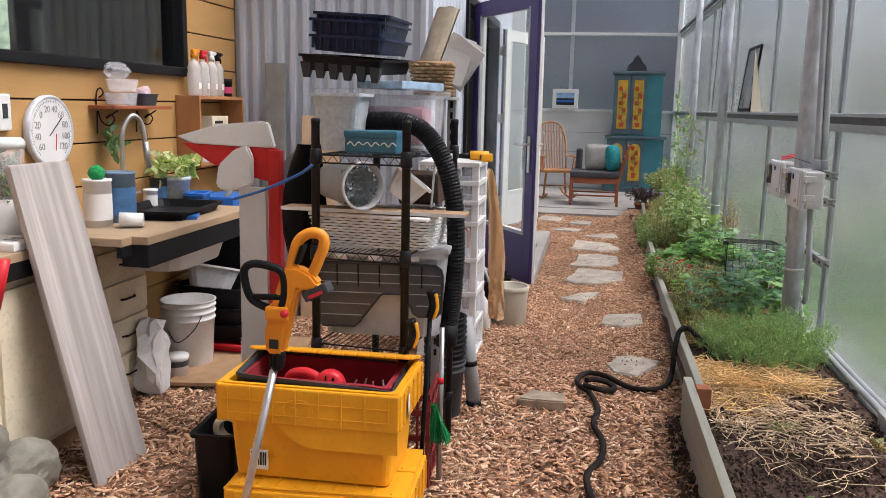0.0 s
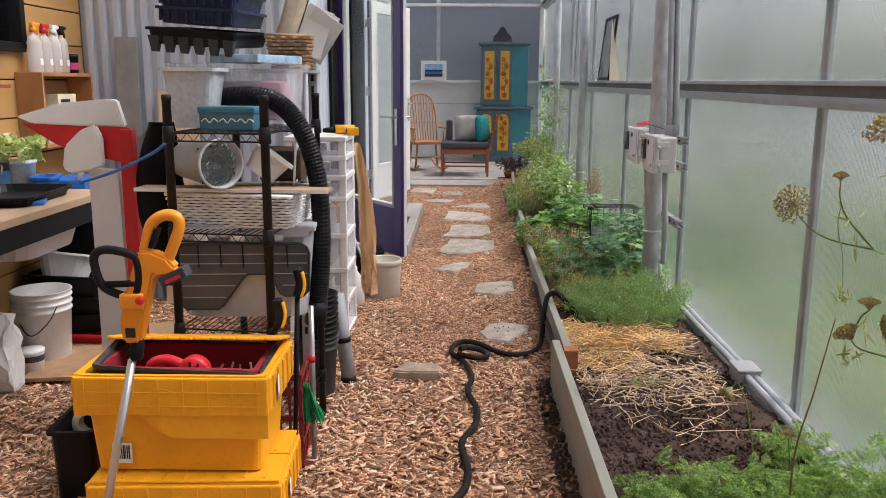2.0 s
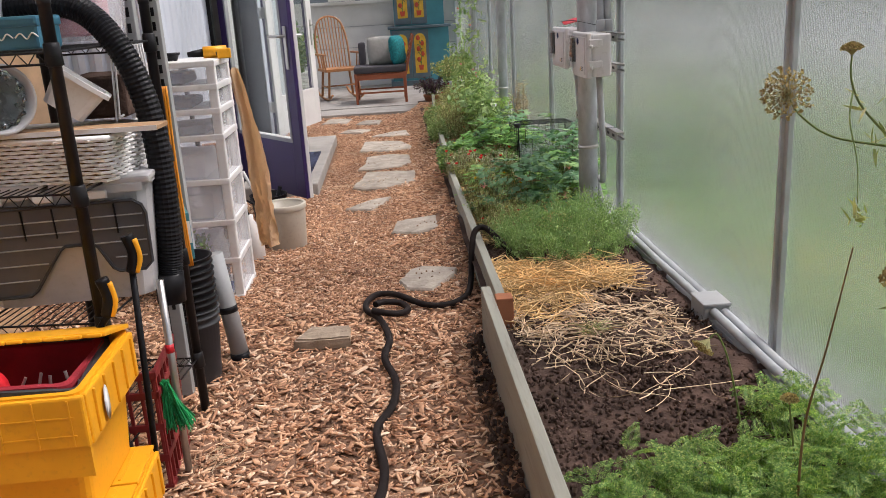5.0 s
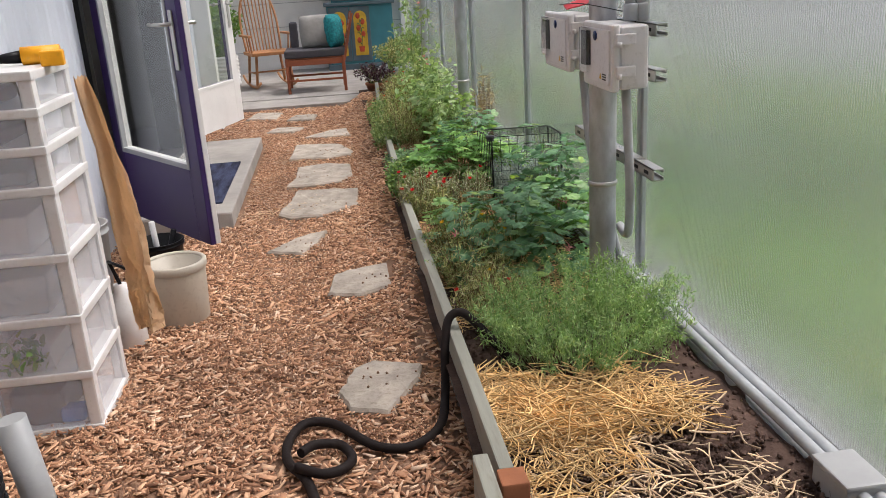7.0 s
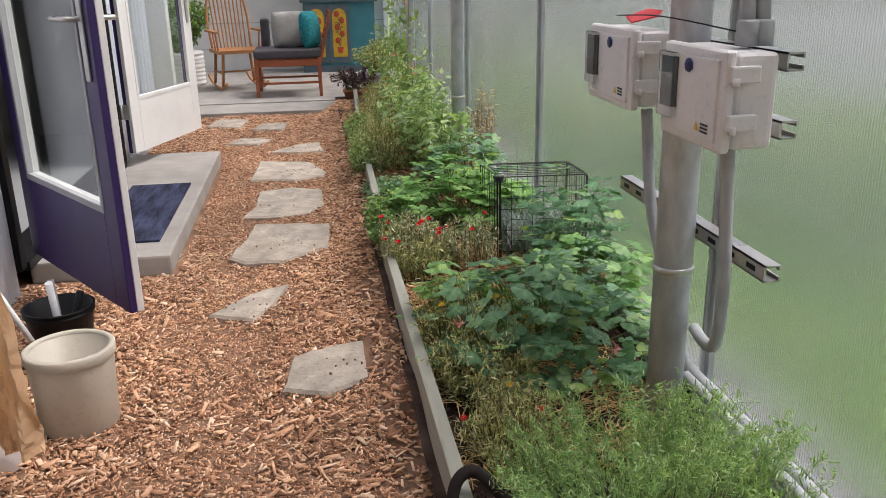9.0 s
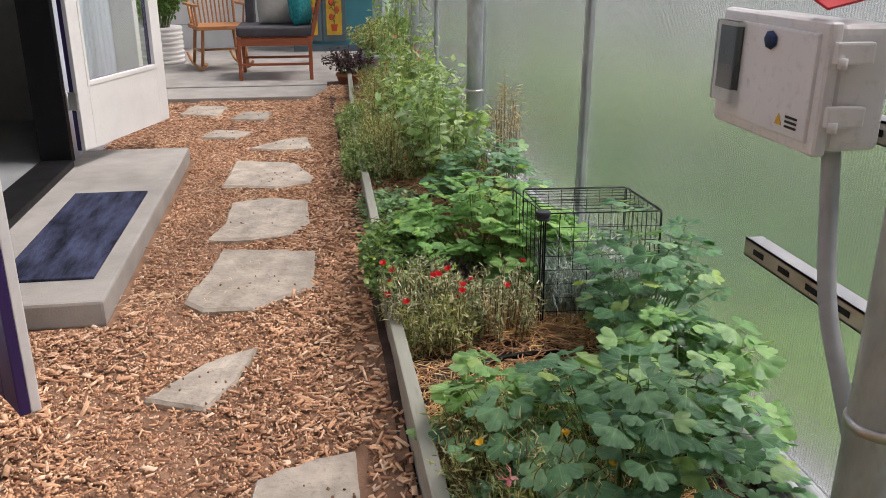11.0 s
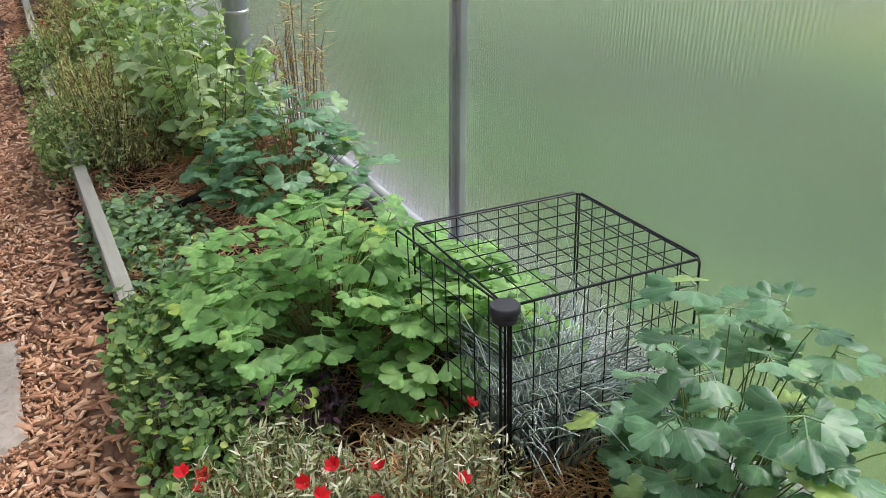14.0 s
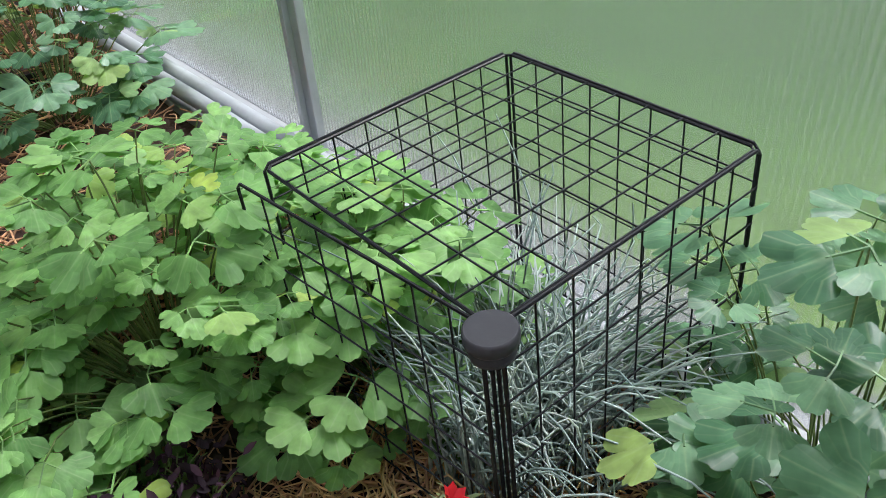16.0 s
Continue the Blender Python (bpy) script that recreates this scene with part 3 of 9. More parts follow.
single("wall_building", bm, M_SIDING, "pale blue-grey metal siding beside the double door", "wall", kind="structure")
bm = B()
box(bm, -2.4, 5.72, 0, BX - 0.01, 5.84, TOP)
box(bm, BX - 0.12, 5.84, 0, BX - 0.01, D0 - 0.07, TOP)
box(bm, BX - 0.12, D0 - 0.07, DZ + 0.07, BX - 0.01, D1 + 0.07, TOP)
box(bm, BX - 0.12, D1 + 0.07, 0, BX - 0.01, 10.8, TOP)
box(bm, -3.3, 10.7, 0, BX - 0.12, 10.8, TOP)
single("wall_building_core", bm, M_WHITE, "white building wall behind the metal siding", "wall", kind="structure")
bm = B()
box(bm, BX - 0.03, 10.8, 0, BX + 0.16, 10.95, TOP, 0.006)
single("trim_corner", bm, M_WHITE, "white corner board at the end of the building", "trim", kind="structure")
bm = B()
box(bm, -4.6, 5.84, -0.02, BX - 0.12, 10.7, 0.12)
single("floor_room", bm, M_GPLAST, "grey floor of the room behind the double door", "floor", kind="structure")
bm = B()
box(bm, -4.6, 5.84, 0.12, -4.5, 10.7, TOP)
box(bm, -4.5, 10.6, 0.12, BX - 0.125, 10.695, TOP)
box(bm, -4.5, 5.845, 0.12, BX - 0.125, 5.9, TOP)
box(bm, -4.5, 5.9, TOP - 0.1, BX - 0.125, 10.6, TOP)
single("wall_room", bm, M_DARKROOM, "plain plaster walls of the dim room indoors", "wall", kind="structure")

# wooden nook wall of ochre boards, with a window
NX = -2.4
WY1, WZ0, WZ1 = 4.96, 1.6, 2.7
nook = thing("wall_wood", "ochre-stained horizontal board wall with black joints", "wall", kind="structure")
bm = B()
box(bm, NX - 0.14, BACKY, 0, NX - 0.02, 2.0, TOP)
box(bm, NX - 0.14, 2.0, 0, NX - 0.02, WY1, WZ0)
box(bm, NX - 0.14, 2.0, WZ1, NX - 0.02, WY1, TOP)
box(bm, NX - 0.14, WY1, 0, NX - 0.02, 5.7, TOP)
part("backing", bm, M_BLACKF, nook)
z = 0.02
i = 0
while z < TOP - 0.05:
    z1 = min(z + 0.197, TOP)
    for y0, y1 in ([(BACKY, 2.0), (2.0, WY1), (WY1, 5.69)]):
        if (y0, y1) == (2.0, WY1) and z1 > WZ0 + 0.02 and z < WZ1:
            if z < WZ0:
                z1c = WZ0
            else:
                continue
        else:
            z1c = z1
        bm = B()
        box(bm, NX - 0.02, y0, z, NX, y1, z1c, 0.003)
        part("board", bm, M_BOARD, nook)
    z += 0.205
win = thing("window_1", "black-framed window in the board wall with a pale curtain inside", "window", kind="structure")
for y0, y1, z0, z1 in ((2.0, WY1, WZ0, WZ0 + 0.05), (2.0, WY1, WZ1 - 0.05, WZ1), (2.0, 2.05, WZ0 + 0.05, WZ1 - 0.05), (WY1 - 0.055, WY1, WZ0 + 0.05, WZ1 - 0.05)):
    bm = B()
    box(bm, NX - 0.08, y0, z0, NX + 0.03, y1, z1, 0.006)
    part("window_frame", bm, M_BLACKF, win)
bm = B()
box(bm, NX - 0.045, 2.05, WZ0 + 0.05, NX - 0.037, WY1 - 0.055, WZ1 - 0.05)
p = part("pane", bm, M_GLASS, win)
p.visible_shadow = False
bm = B()
for i in range(60):
    u0 = 2.1 + i * 0.03
    x0, x1 = NX - 0.13 + 0.02 * math.sin(i * 0.9), NX - 0.13 + 0.02 * math.sin((i + 1) * 0.9)
    if u0 < 3.6:
        vs = [bm.verts.new(q) for q in ((x0, u0, 1.3), (x1, u0 + 0.03, 1.3), (x1, u0 + 0.03, 2.7), (x0, u0, 2.7))]
        bm.faces.new(vs)
single("curtain", bm, foliage("green_curtain", [(0, (0.62, 0.76, 0.62)), (1, (0.62, 0.76, 0.62))], 0.9, 0.4), "pale green curtain hanging inside the window", "curtain")
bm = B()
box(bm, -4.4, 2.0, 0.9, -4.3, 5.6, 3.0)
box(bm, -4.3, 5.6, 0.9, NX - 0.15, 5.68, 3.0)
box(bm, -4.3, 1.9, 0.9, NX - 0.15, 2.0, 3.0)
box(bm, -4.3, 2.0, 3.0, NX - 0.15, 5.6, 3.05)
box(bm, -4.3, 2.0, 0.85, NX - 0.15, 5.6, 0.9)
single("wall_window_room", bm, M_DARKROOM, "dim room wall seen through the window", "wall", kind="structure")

# double door
frame_ob = thing("door_frame", "dark navy door frame of the double door", "door frame", kind="structure")
for y0, y1, z0, z1 in ((D0 - 0.07, D0, 0.12, DZ + 0.07), (D1, D1 + 0.07, 0.12, DZ + 0.07), (D0, D1, DZ, DZ + 0.07)):
    bm = B()
    box(bm, BX - 0.14, y0, z0, BX + 0.03, y1, z1, 0.004)
    part("jamb", bm, M_BLACKF, frame_ob)
bm = B()
box(bm, BX - 0.14, D0, 0.1, BX + 0.04, D1, 0.14, 0.004)
part("threshold", bm, M_BLACKF, frame_ob)


def door_leaf(name, width, paint_out, paint_in, label):
    """A glazed leaf, hinge edge at its origin, running along +x; its outer face looks to -y."""
    d = tagged(new(name), label, "door", kind="structure")
    h0, h1, st, bot, th = 0.19, DZ - 0.01, 0.115, 0.36, 0.026
    for paint, y0, y1 in ((paint_out, -th, 0.0), (paint_in, 0.0005, th)):
        bm = B()
        box(bm, 0, y0, h0, st, y1, h1, 0.004)
        box(bm, width - st, y0, h0, width, y1, h1, 0.004)
        box(bm, st, y0, h0, width - st, y1, h0 + bot, 0.0)
        box(bm, st, y0, h1 - st, width - st, y1, h1, 0.0)
        part("leaf_frame", bm, paint, d)
        bm = B()
        yy = y0 - 0.004 if y0 < 0 else y1 + 0.004
        for a, b, c, e in ((st - 0.012, st + 0.012, h0 + bot - 0.012, h1 - st + 0.012), (width - st - 0.012, width - st + 0.012, h0 + bot - 0.012, h1 - st + 0.012)):
            box(bm, a, min(0.002, yy), c, b, max(-0.002, yy), e, 0.003)
        box(bm, st + 0.012, min(0.002, yy), h0 + bot - 0.012, width - st - 0.012, max(-0.002, yy), h0 + bot + 0.014, 0.003)
        part("glazing_bead", bm, M_GPLAST if paint is paint_out and paint is M_PURPLE else paint, d)
    bm = B()
    box(bm, st, -0.008, h0 + bot, width - st, 0.008, h1 - st)
    g = part("pane", bm, M_GLASS, d)
    g.visible_shadow = False
    for s in (-1, 1):
        bm = B()
        box(bm, width - 0.075, s * (th + 0.004) - 0.004, 1.0, width - 0.04, s * (th + 0.004) + 0.004, 1.26, 0.003)
        plate = part("handle_plate", bm, M_STEEL, d)
        bm = B()
        tube(bm, smooth_path([(width - 0.058, s * (th + 0.005), 1.2), (width - 0.058, s * (th + 0.05), 1.2), (width - 0.075, s * (th + 0.055), 1.2), (width - 0.18, s * (th + 0.055), 1.2)], 4), 0.009, 10)
        h = part("lever", bm, M_STEEL, plate, "brushed steel lever handle")
    for z in (0.42, 1.3, 2.0):
        bm = B()
        box(bm, -0.012, -0.02, z, 0.0, 0.034, z + 0.1, 0.003)
        tube(bm, [(-0.012, 0.036, z), (-0.012, 0.036, z + 0.1)], 0.009, 8)
        part("hinge", bm, M_STEEL, d)
    return d


leaf1 = door_leaf("door_1", 1.0, M_PURPLE, M_WHITE, "open purple-painted glazed door leaf with a steel lever")
leaf1.matrix_world = pose(-0.96, 7.1, 0, 0, 0, -55.6)
leaf2 = door_leaf("door_2", 1.0, M_WHITE, M_PURPLE, "open white glazed door leaf with a steel lever")
leaf2.matrix_world = pose(-0.96, 9.24, 0, 0, 0, 71)
bm = B()
box(bm, BX - 0.0, 7.2, 0.0, -0.43, 9.66, 0.1, 0.012)
single("door_step", bm, M_CONC, "pale concrete step slab before the double door", "step", kind="structure")
bm = B()
box(bm, -0.86, 7.42, 0.1, -0.51, 8.62, 0.112, 0.004)
single("doormat", bm, M_MAT, "dark blue striped doormat on the concrete step", "doormat")

# deck
deck = thing("deck", "pale concrete deck slab at the end of the path", "deck", kind="structure")
bm = B()
box(bm, -3.3, 12.45, -0.02, 1.4, FARY, 0.055, 0.006)
part("slab", bm, M_CONC, deck)
bm = B()
box(bm, -3.3, 11.85, -0.05, 0.72, 12.446, 0.045, 0.008)
part("kerb", bm, M_CONC, deck)

# ---- planting bed ----
bed = thing("raised_bed", "long raised bed edged with weathered grey-green boards", "raised bed", kind="structure")


def plank(bm, p0, p1, z0, z1, th):
    a, b = Vector((*p0, 0)), Vector((*p1, 0))
    d = (b - a).normalized()
    box(bm, 0, 0, z0, (b - a).length, th, z1, 0.005, Matrix.Translation(a) @ Matrix.Rotation(math.atan2(d.y, d.x), 4, "Z"))


for p0, p1, h in (((0.5, -1.6), (0.5, 1.6), 0.25), ((0.515, 1.6), (0.505, 4.12), 0.25), ((0.565, 4.1), (0.565, 6.9), 0.215), ((0.575, 6.9), (0.62, 9.4), 0.215), ((0.62, 9.4), (0.72, 11.95), 0.22)):
    bm = B()
    plank(bm, p0, p1, -0.02, h, 0.038)
    part("edge_board", bm, M_BEDWOOD, bed)
bm = B()
box(bm, 0.515, 4.0, 0.02, 0.58, 4.07, 0.235, 0.004)
part("corner_block", bm, M_TERRA, bed, "reddish corner block")
bm = B()
nx, ny = 16, 220
gx = np.linspace(0.5, 1.36, nx)
gy = np.linspace(-3.1, 12.2, ny)
vs = [[bm.verts.new((x, y, 0.115 + 0.035 * noise.noise((x * 3, y * 3, 0)) + 0.012 * noise.noise((x * 14, y * 14, 3)))) for x in gx] for y in gy]
for a, b in zip(vs, vs[1:]):
    for k in range(nx - 1):
        f = bm.faces.new((a[k], a[k + 1], b[k + 1], b[k]))
        f.smooth = True
part("soil", bm, M_SOIL, bed, "dark crumbly soil")

# ---- stepping stones ----
STONES = [
    [(0.14, 4.95), (0.18, 4.83), (0.3, 4.78), (0.42, 5.0), (0.44, 5.1), (0.27, 5.17), (0.2, 5.12)],
    [(0.11, 5.9), (0.25, 5.85), (0.4, 5.93), (0.44, 6.24), (0.3, 6.22), (0.14, 6.15)],
    [(-0.2, 6.6), (-0.02, 6.52), (0.05, 6.66), (0.11, 6.9), (-0.05, 6.8)],
    [(-0.18, 7.34), (-0.1, 7.24), (0.08, 7.23), (0.14, 7.28), (0.3, 7.42), (0.32, 7.82), (-0.08, 7.9), (-0.12, 7.6)],
    [(-0.16, 8.06), (0.0, 8.03), (0.2, 8.08), (0.29, 8.25), (0.28, 8.6), (0.1, 8.7), (-0.1, 8.62), (-0.1, 8.3)],
    [(-0.18, 8.97), (0.12, 8.9), (0.3, 9.0), (0.32, 9.12), (0.22, 9.45), (-0.14, 9.55)],
    [(-0.08, 9.9), (0.1, 9.82), (0.33, 9.84), (0.3, 10.2), (0.15, 10.15)],
    [(-0.44, 10.28), (-0.2, 10.25), (-0.1, 10.45), (-0.35, 10.55)],
    [(-0.28, 10.95), (-0.02, 10.9), (0.02, 11.2), (-0.2, 11.25)],
    [(-0.7, 11.2), (-0.4, 11.1), (-0.35, 11.5), (-0.62, 11.6)],
]


def stone(outline, top):
    """A split slab: rough outline, chipped rim, faint swells on its face."""
    cx, cy = sum(p[0] for p in outline) / len(outline), sum(p[1] for p in outline) / len(outline)
    rim = []
    k = len(outline)
    for i in range(k):
        a, b = outline[i], outline[(i + 1) % k]
        for s in range(5):
            u = s / 5
            x, y = a[0] + (b[0] - a[0]) * u, a[1] + (b[1] - a[1]) * u
            w = 0.012 * noise.noise((x * 22, y * 22, 5))
            rim.append((x - cx + w * (1 if x > cx else -1), y - cy + w))
    bm = B()
    rings = []
    for f, z in ((1.01, -0.02), (1.02, top - 0.012), (0.97, top - 0.001), (0.7, top), (0.35, top + 0.001)):
        rings.append([bm.verts.new((x * f, y * f, z + (0.004 * noise.noise((x * 9, y * 9, cx * 5)) if z > 0 else 0))) for x, y in rim])
    for a, b in zip(rings, rings[1:]):
        for i in range(len(rim)):
            bm.faces.new((a[i], a[(i + 1) % len(rim)], b[(i + 1) % len(rim)], b[i]))
    bm.faces.new(rings[-1])
    single("stepping_stone", bm, M_STONE, "pale grey irregular flagstone set in the wood chips", "stepping stone", "stepping stones", at=(cx, cy, 0))


for s in STONES:
    stone(s, 0.03)
bm = B()
slab(bm, [(-0.12, -0.07), (0.115, -0.075), (0.11, 0.06), (-0.06, 0.075)], 0.0, 0.052)
bmesh.ops.bevel(bm, geom=list(bm.edges), offset=0.007, segments=2, affect="EDGES")
bmesh.ops.subdivide_edges(bm, edges=[e for e in bm.edges if e.calc_length() > 0.05], cuts=5, use_grid_fill=True)
for v in bm.verts:
    v.co += Vector((0.006, 0.006, 0.004)) * noise.noise(v.co * 26)
single("stone_block", bm, M_BUFF, "rough buff stone block lying on the wood chips", "stone block", at=(-0.185, 4.27, 0))

# ---- wood chips ----
rng = np.random.default_rng(7)
TV = [(-0.5, -0.5, -0.5), (0.5, -0.35, -0.5), (0.42, 0.5, -0.5), (-0.4, 0.38, -0.5), (-0.46, -0.4, 0.5), (0.4, -0.3, 0.5), (0.5, 0.4, 0.5), (-0.5, 0.3, 0.5)]
TF = [(4, 5, 6, 7), (0, 1, 5, 4), (1, 2, 6, 5), (2, 3, 7, 6), (3, 0, 4, 7)]


def TRODDEN(y):
    """Middle of the trodden line along the path."""
    return -0.12 + 0.05 * np.sin(y * 1.3)


def BANK(x, y):
    """Chips heaped against the bed's edge board past the first boards."""
    return 0.11 * np.clip((y - 5.15) / 0.5, 0, 1) * np.clip((x - 0.26) / 0.26, 0, 1) ** 2


bm = B()
bmesh.ops.create_grid(bm, x_segments=10, y_segments=60, size=0.5)
for v in bm.verts:
    v.co = Vector((0.37 + v.co.x * 0.3, 8.45 + v.co.y * 6.7, 0.0))
    v.co.z = float(BANK(v.co.x, v.co.y)) + 0.001
single("mulch_bank", bm, M_MULCH, "mulch heaped against the edge board of the bed", "ground", kind="structure")


def chips(name, n, x0, x1, y0, y1, lo, hi, label, broad=1.0):
    x, y = rng.uniform(x0, x1, n), rng.uniform(y0, y1, n)
    keep = np.ones(n, bool)
    for s in STONES:
        keep &= ~inside(x, y, s)
    keep &= ~((x < -0.4) & (y > 7.15) & (y < 9.7))
    worn = np.exp(-((x - TRODDEN(y)) / 0.28) ** 2) * np.clip((y - 4.8) / 0.8, 0, 1) * np.clip((10.2 - y) / 1.0, 0, 1)
    patch = 0.5 + 0.5 * np.sin(y * 2.3 + 1.0) * np.sin(x * 6 + y * 4.1)
    keep &= rng.uniform(0, 1, n) > 0.97 * worn * (0.68 + 0.32 * patch) * (hi > 0.02)
    x, y = x[keep], y[keep]
    n = len(x)
    size = np.stack([rng.uniform(lo, hi, n), rng.uniform(0.004, 0.0115, n) * max(0.45, hi / 0.05) * broad, rng.uniform(0.002, 0.0055, n)], 1)
    z = rng.uniform(0.002, 0.02, n) + 0.008 * np.sin(x * 7 + y * 3) * np.sin(y * 5) + BANK(x, y)
    me = scattered(name, TV, TF, turns(rng, n, 0.2), np.stack([x, y, z], 1), size, M_CHIP)
    return tagged(new(name, me), label, "wood chips", kind="stuff")


chips("wood_chips", 46000, -2.35, 0.52, 1.8, 7.0, 0.012, 0.042, "loose reddish-brown wood chips covering the path")
chips("wood_chips", 30000, -1.1, 0.68, 7.0, 11.9, 0.015, 0.045, "loose reddish-brown wood chips covering the path")
chips("wood_chips", 9000, -2.2, 0.52, 1.9, 8.0, 0.03, 0.062, "broad flakes among the wood chips on the path", 1.45)
chips("wood_chips", 1300, -2.2, 0.5, 2.2, 8.0, 0.05, 0.095, "larger splinters among the wood chips on the path")
chips("wood_chips", 52000, -0.7, 0.42, 4.6, 10.4, 0.004, 0.014, "fine crushed chips on the trodden middle of the path")
n = 90
pick = rng.integers(0, len(STONES), n)
spot = np.array([np.mean(np.array(STONES[k]), 0) for k in pick]) + rng.normal(0, 0.08, (n, 2))
tagged(new("soil_crumbs", scattered("soil_crumbs", TV, TF, turns(rng, n, 0.5), np.concatenate([spot, np.full((n, 1), 0.034)], 1), rng.uniform(0.003, 0.009, (n, 3)), M_MULCH)), "brown crumbs of mulch lying on the flagstones", "soil", kind="stuff")

# ---- electrics on the near post ----


def enclosure(at, w, label):
    """A hinged plastic enclosure; its door looks to -x, w long in y."""
    e = thing("electrical_enclosure", label, "electrical box", at=at, group="control boxes")
    h, d = 0.215, 0.125
    bm = B()
    box(bm, 0.028, 0.008, 0.006, d, w - 0.008, h - 0.006, 0.016, seg=3)
    part("body", bm, M_BOXGREY, e)
    bm = B()
    box(bm, 0.0, 0.0, 0.0, 0.026, w, h, 0.011, seg=3)
    box(bm, -0.006, 0.02, 0.02, 0.004, w - 0.02, h - 0.02, 0.004)
    door = part("door", bm, M_BOXGREY, e)
    bm = B()
    box(bm, -0.022, w - 0.105, 0.045, -0.004, w - 0.02, 0.195, 0.004)
    part("display_window", bm, M_GLASS, door, "clear flap over the display")
    bm = B()
    box(bm, -0.008, w - 0.095, 0.07, -0.005, w - 0.03, 0.185)
    part("display", bm, M_DGREY, door, "dark display panel")
    bm = B()
    lathe(bm, [(0.02, 0), (0.022, 0.002), (0.0, 0.003)], 7)
    for v in bm.verts:
        v.co = Vector((-0.0065 - v.co.z, 0.155 + v.co.x, 0.172 + v.co.y * 0.75))
    part("emblem", bm, M_NAVY, door, "small navy emblem")
    bm = B()
    slab(bm, [(-0.011, -0.008), (0.011, -0.008), (0.0, 0.011)], 0, 0.001, Matrix.Translation((-0.0066, 0.1, 0.045)) @ Euler((radians(90), 0, radians(-90))).to_matrix().to_4x4())
    part("warning_mark", bm, M_GOLD, door, "small warning triangle")
    for k in range(3):
        bm = B()
        box(bm, -0.0074, 0.045, 0.036 + k * 0.008, -0.0064, 0.08, 0.04 + k * 0.008)
        part("text_bar", bm, M_INK, door)
    for z in (0.05, 0.15):
        bm = B()
        box(bm, 0.01, -0.012, z, 0.075, 0.004, z + 0.034, 0.004)
        tube(bm, [(0.02, -0.012, z - 0.006), (0.02, -0.012, z + 0.01)], 0.008, 8)
        part("latch", bm, M_BOXGREY, e)
    return e


enclosure((1.105, 5.0, 0.945), 0.31, "grey plastic electrical box with clear display window on the post")
enclosure((1.115, 5.54, 0.955), 0.35, "grey plastic electrical box with a red tag behind the post")
for z in (0.655, 0.985, 1.13):
    s = thing("strut_channel", "slotted galvanised strut bolted across the post", "strut", group="strut channels", at=(1.258, 0, z))
    bm = B()
    y0, y1 = (5.03, 5.95)
    box(bm, 0.0, y0, -0.02, 0.004, y1, 0.02)
    box(bm, 0.0, y0, 0.016, 0.04, y1, 0.02)
    box(bm, 0.0, y0, -0.02, 0.04, y1, -0.016)
    box(bm, 0.036, y0, 0.008, 0.04, y1, 0.016)
    box(bm, 0.036, y0, -0.016, 0.04, y1, -0.008)
    part("channel", bm, M_STEEL, s)
    for k in range(9):
        bm = B()
        box(bm, -0.0015, y0 + 0.04 + k * 0.1, -0.006, 0.0, y0 + 0.08 + k * 0.1, 0.006)
        part("slot", bm, M_BLACK, s)
for y, pts in ((5.14, [(1.2, 5.14, 0.94), (1.215, 5.13, 0.6), (1.22, 5.15, 0.44), (1.23, 5.22, 0.4), (1.25, 5.33, 0.395)]), (5.55, [(1.19, 5.6, 0.95), (1.2, 5.56, 0.7), (1.215, 5.5, 0.55), (1.25, 5.47, 0.4), (1.3, 5.47, 0.2)])):
    bm = B()
    tube(bm, smooth_path(pts, 6), 0.016, 12)
    single("conduit", bm, M_PIPE, "grey plastic conduit running down from the electrical box", "conduit", "conduits")
for x, y in ((1.2, 5.1), (1.235, 5.1)):
    bm = B()
    tube(bm, [(x, y, 1.17), (x + 0.002, y + 0.02, 1.3), (x + 0.002, y + 0.16, 2.2), (x + 0.002, y + 0.22, 3.5)], 0.017, 12)
    lathe(bm, [(0.024, 0.0), (0.024, 0.05), (0.019, 0.055)], 14, (x, y, 1.16))
    single("conduit", bm, M_PIPE, "dark grey conduit rising from the electrical box to the roof", "conduit", "conduits")
bm = B()
slab(bm, [(-0.06, -0.02), (0.03, -0.03), (0.07, -0.01), (0.05, 0.025), (-0.04, 0.02)], 0.0, 0.004, pose(1.16, 5.6, 1.2, 14, -10, 25))
single("red_tag", bm, M_REDPLAST, "red plastic tag lying on top of the electrical box", "tag")
bm = B()
tube(bm, smooth_path([(1.12, 5.68, 1.2), (1.13, 5.4, 1.21), (1.2, 5.1, 1.185)], 6), 0.0018, 6)
single("thin_cable", bm, M_BLACK, "thin black cable between the two electrical boxes", "cable")
# conduits along the sill
for k, (x, z) in enumerate(((1.325, 0.155), (1.365, 0.15))):
    bm = B()
    tube(bm, [(x, -1.0 + 0.4 * i, z + 0.003 * math.sin(i * 2.1 + k)) for i in range(36)], 0.0165, 12)
    single("sill_conduit", bm, M_PIPE, "grey conduit lying along the greenhouse sill", "conduit", "conduits")
jb = thing("junction_box", "grey plastic junction box on the sill conduits", "junction box", at=(1.335, 3.96, 0.09))
bm = B()
box(bm, -0.05, -0.07, 0.0, 0.05, 0.07, 0.085, 0.006)
part("body", bm, M_GPLAST, jb)
bm = B()
box(bm, -0.054, -0.074, 0.086, 0.054, 0.074, 0.1, 0.005)
part("lid", bm, M_GPLAST, jb)

# ---- straw and litter ----


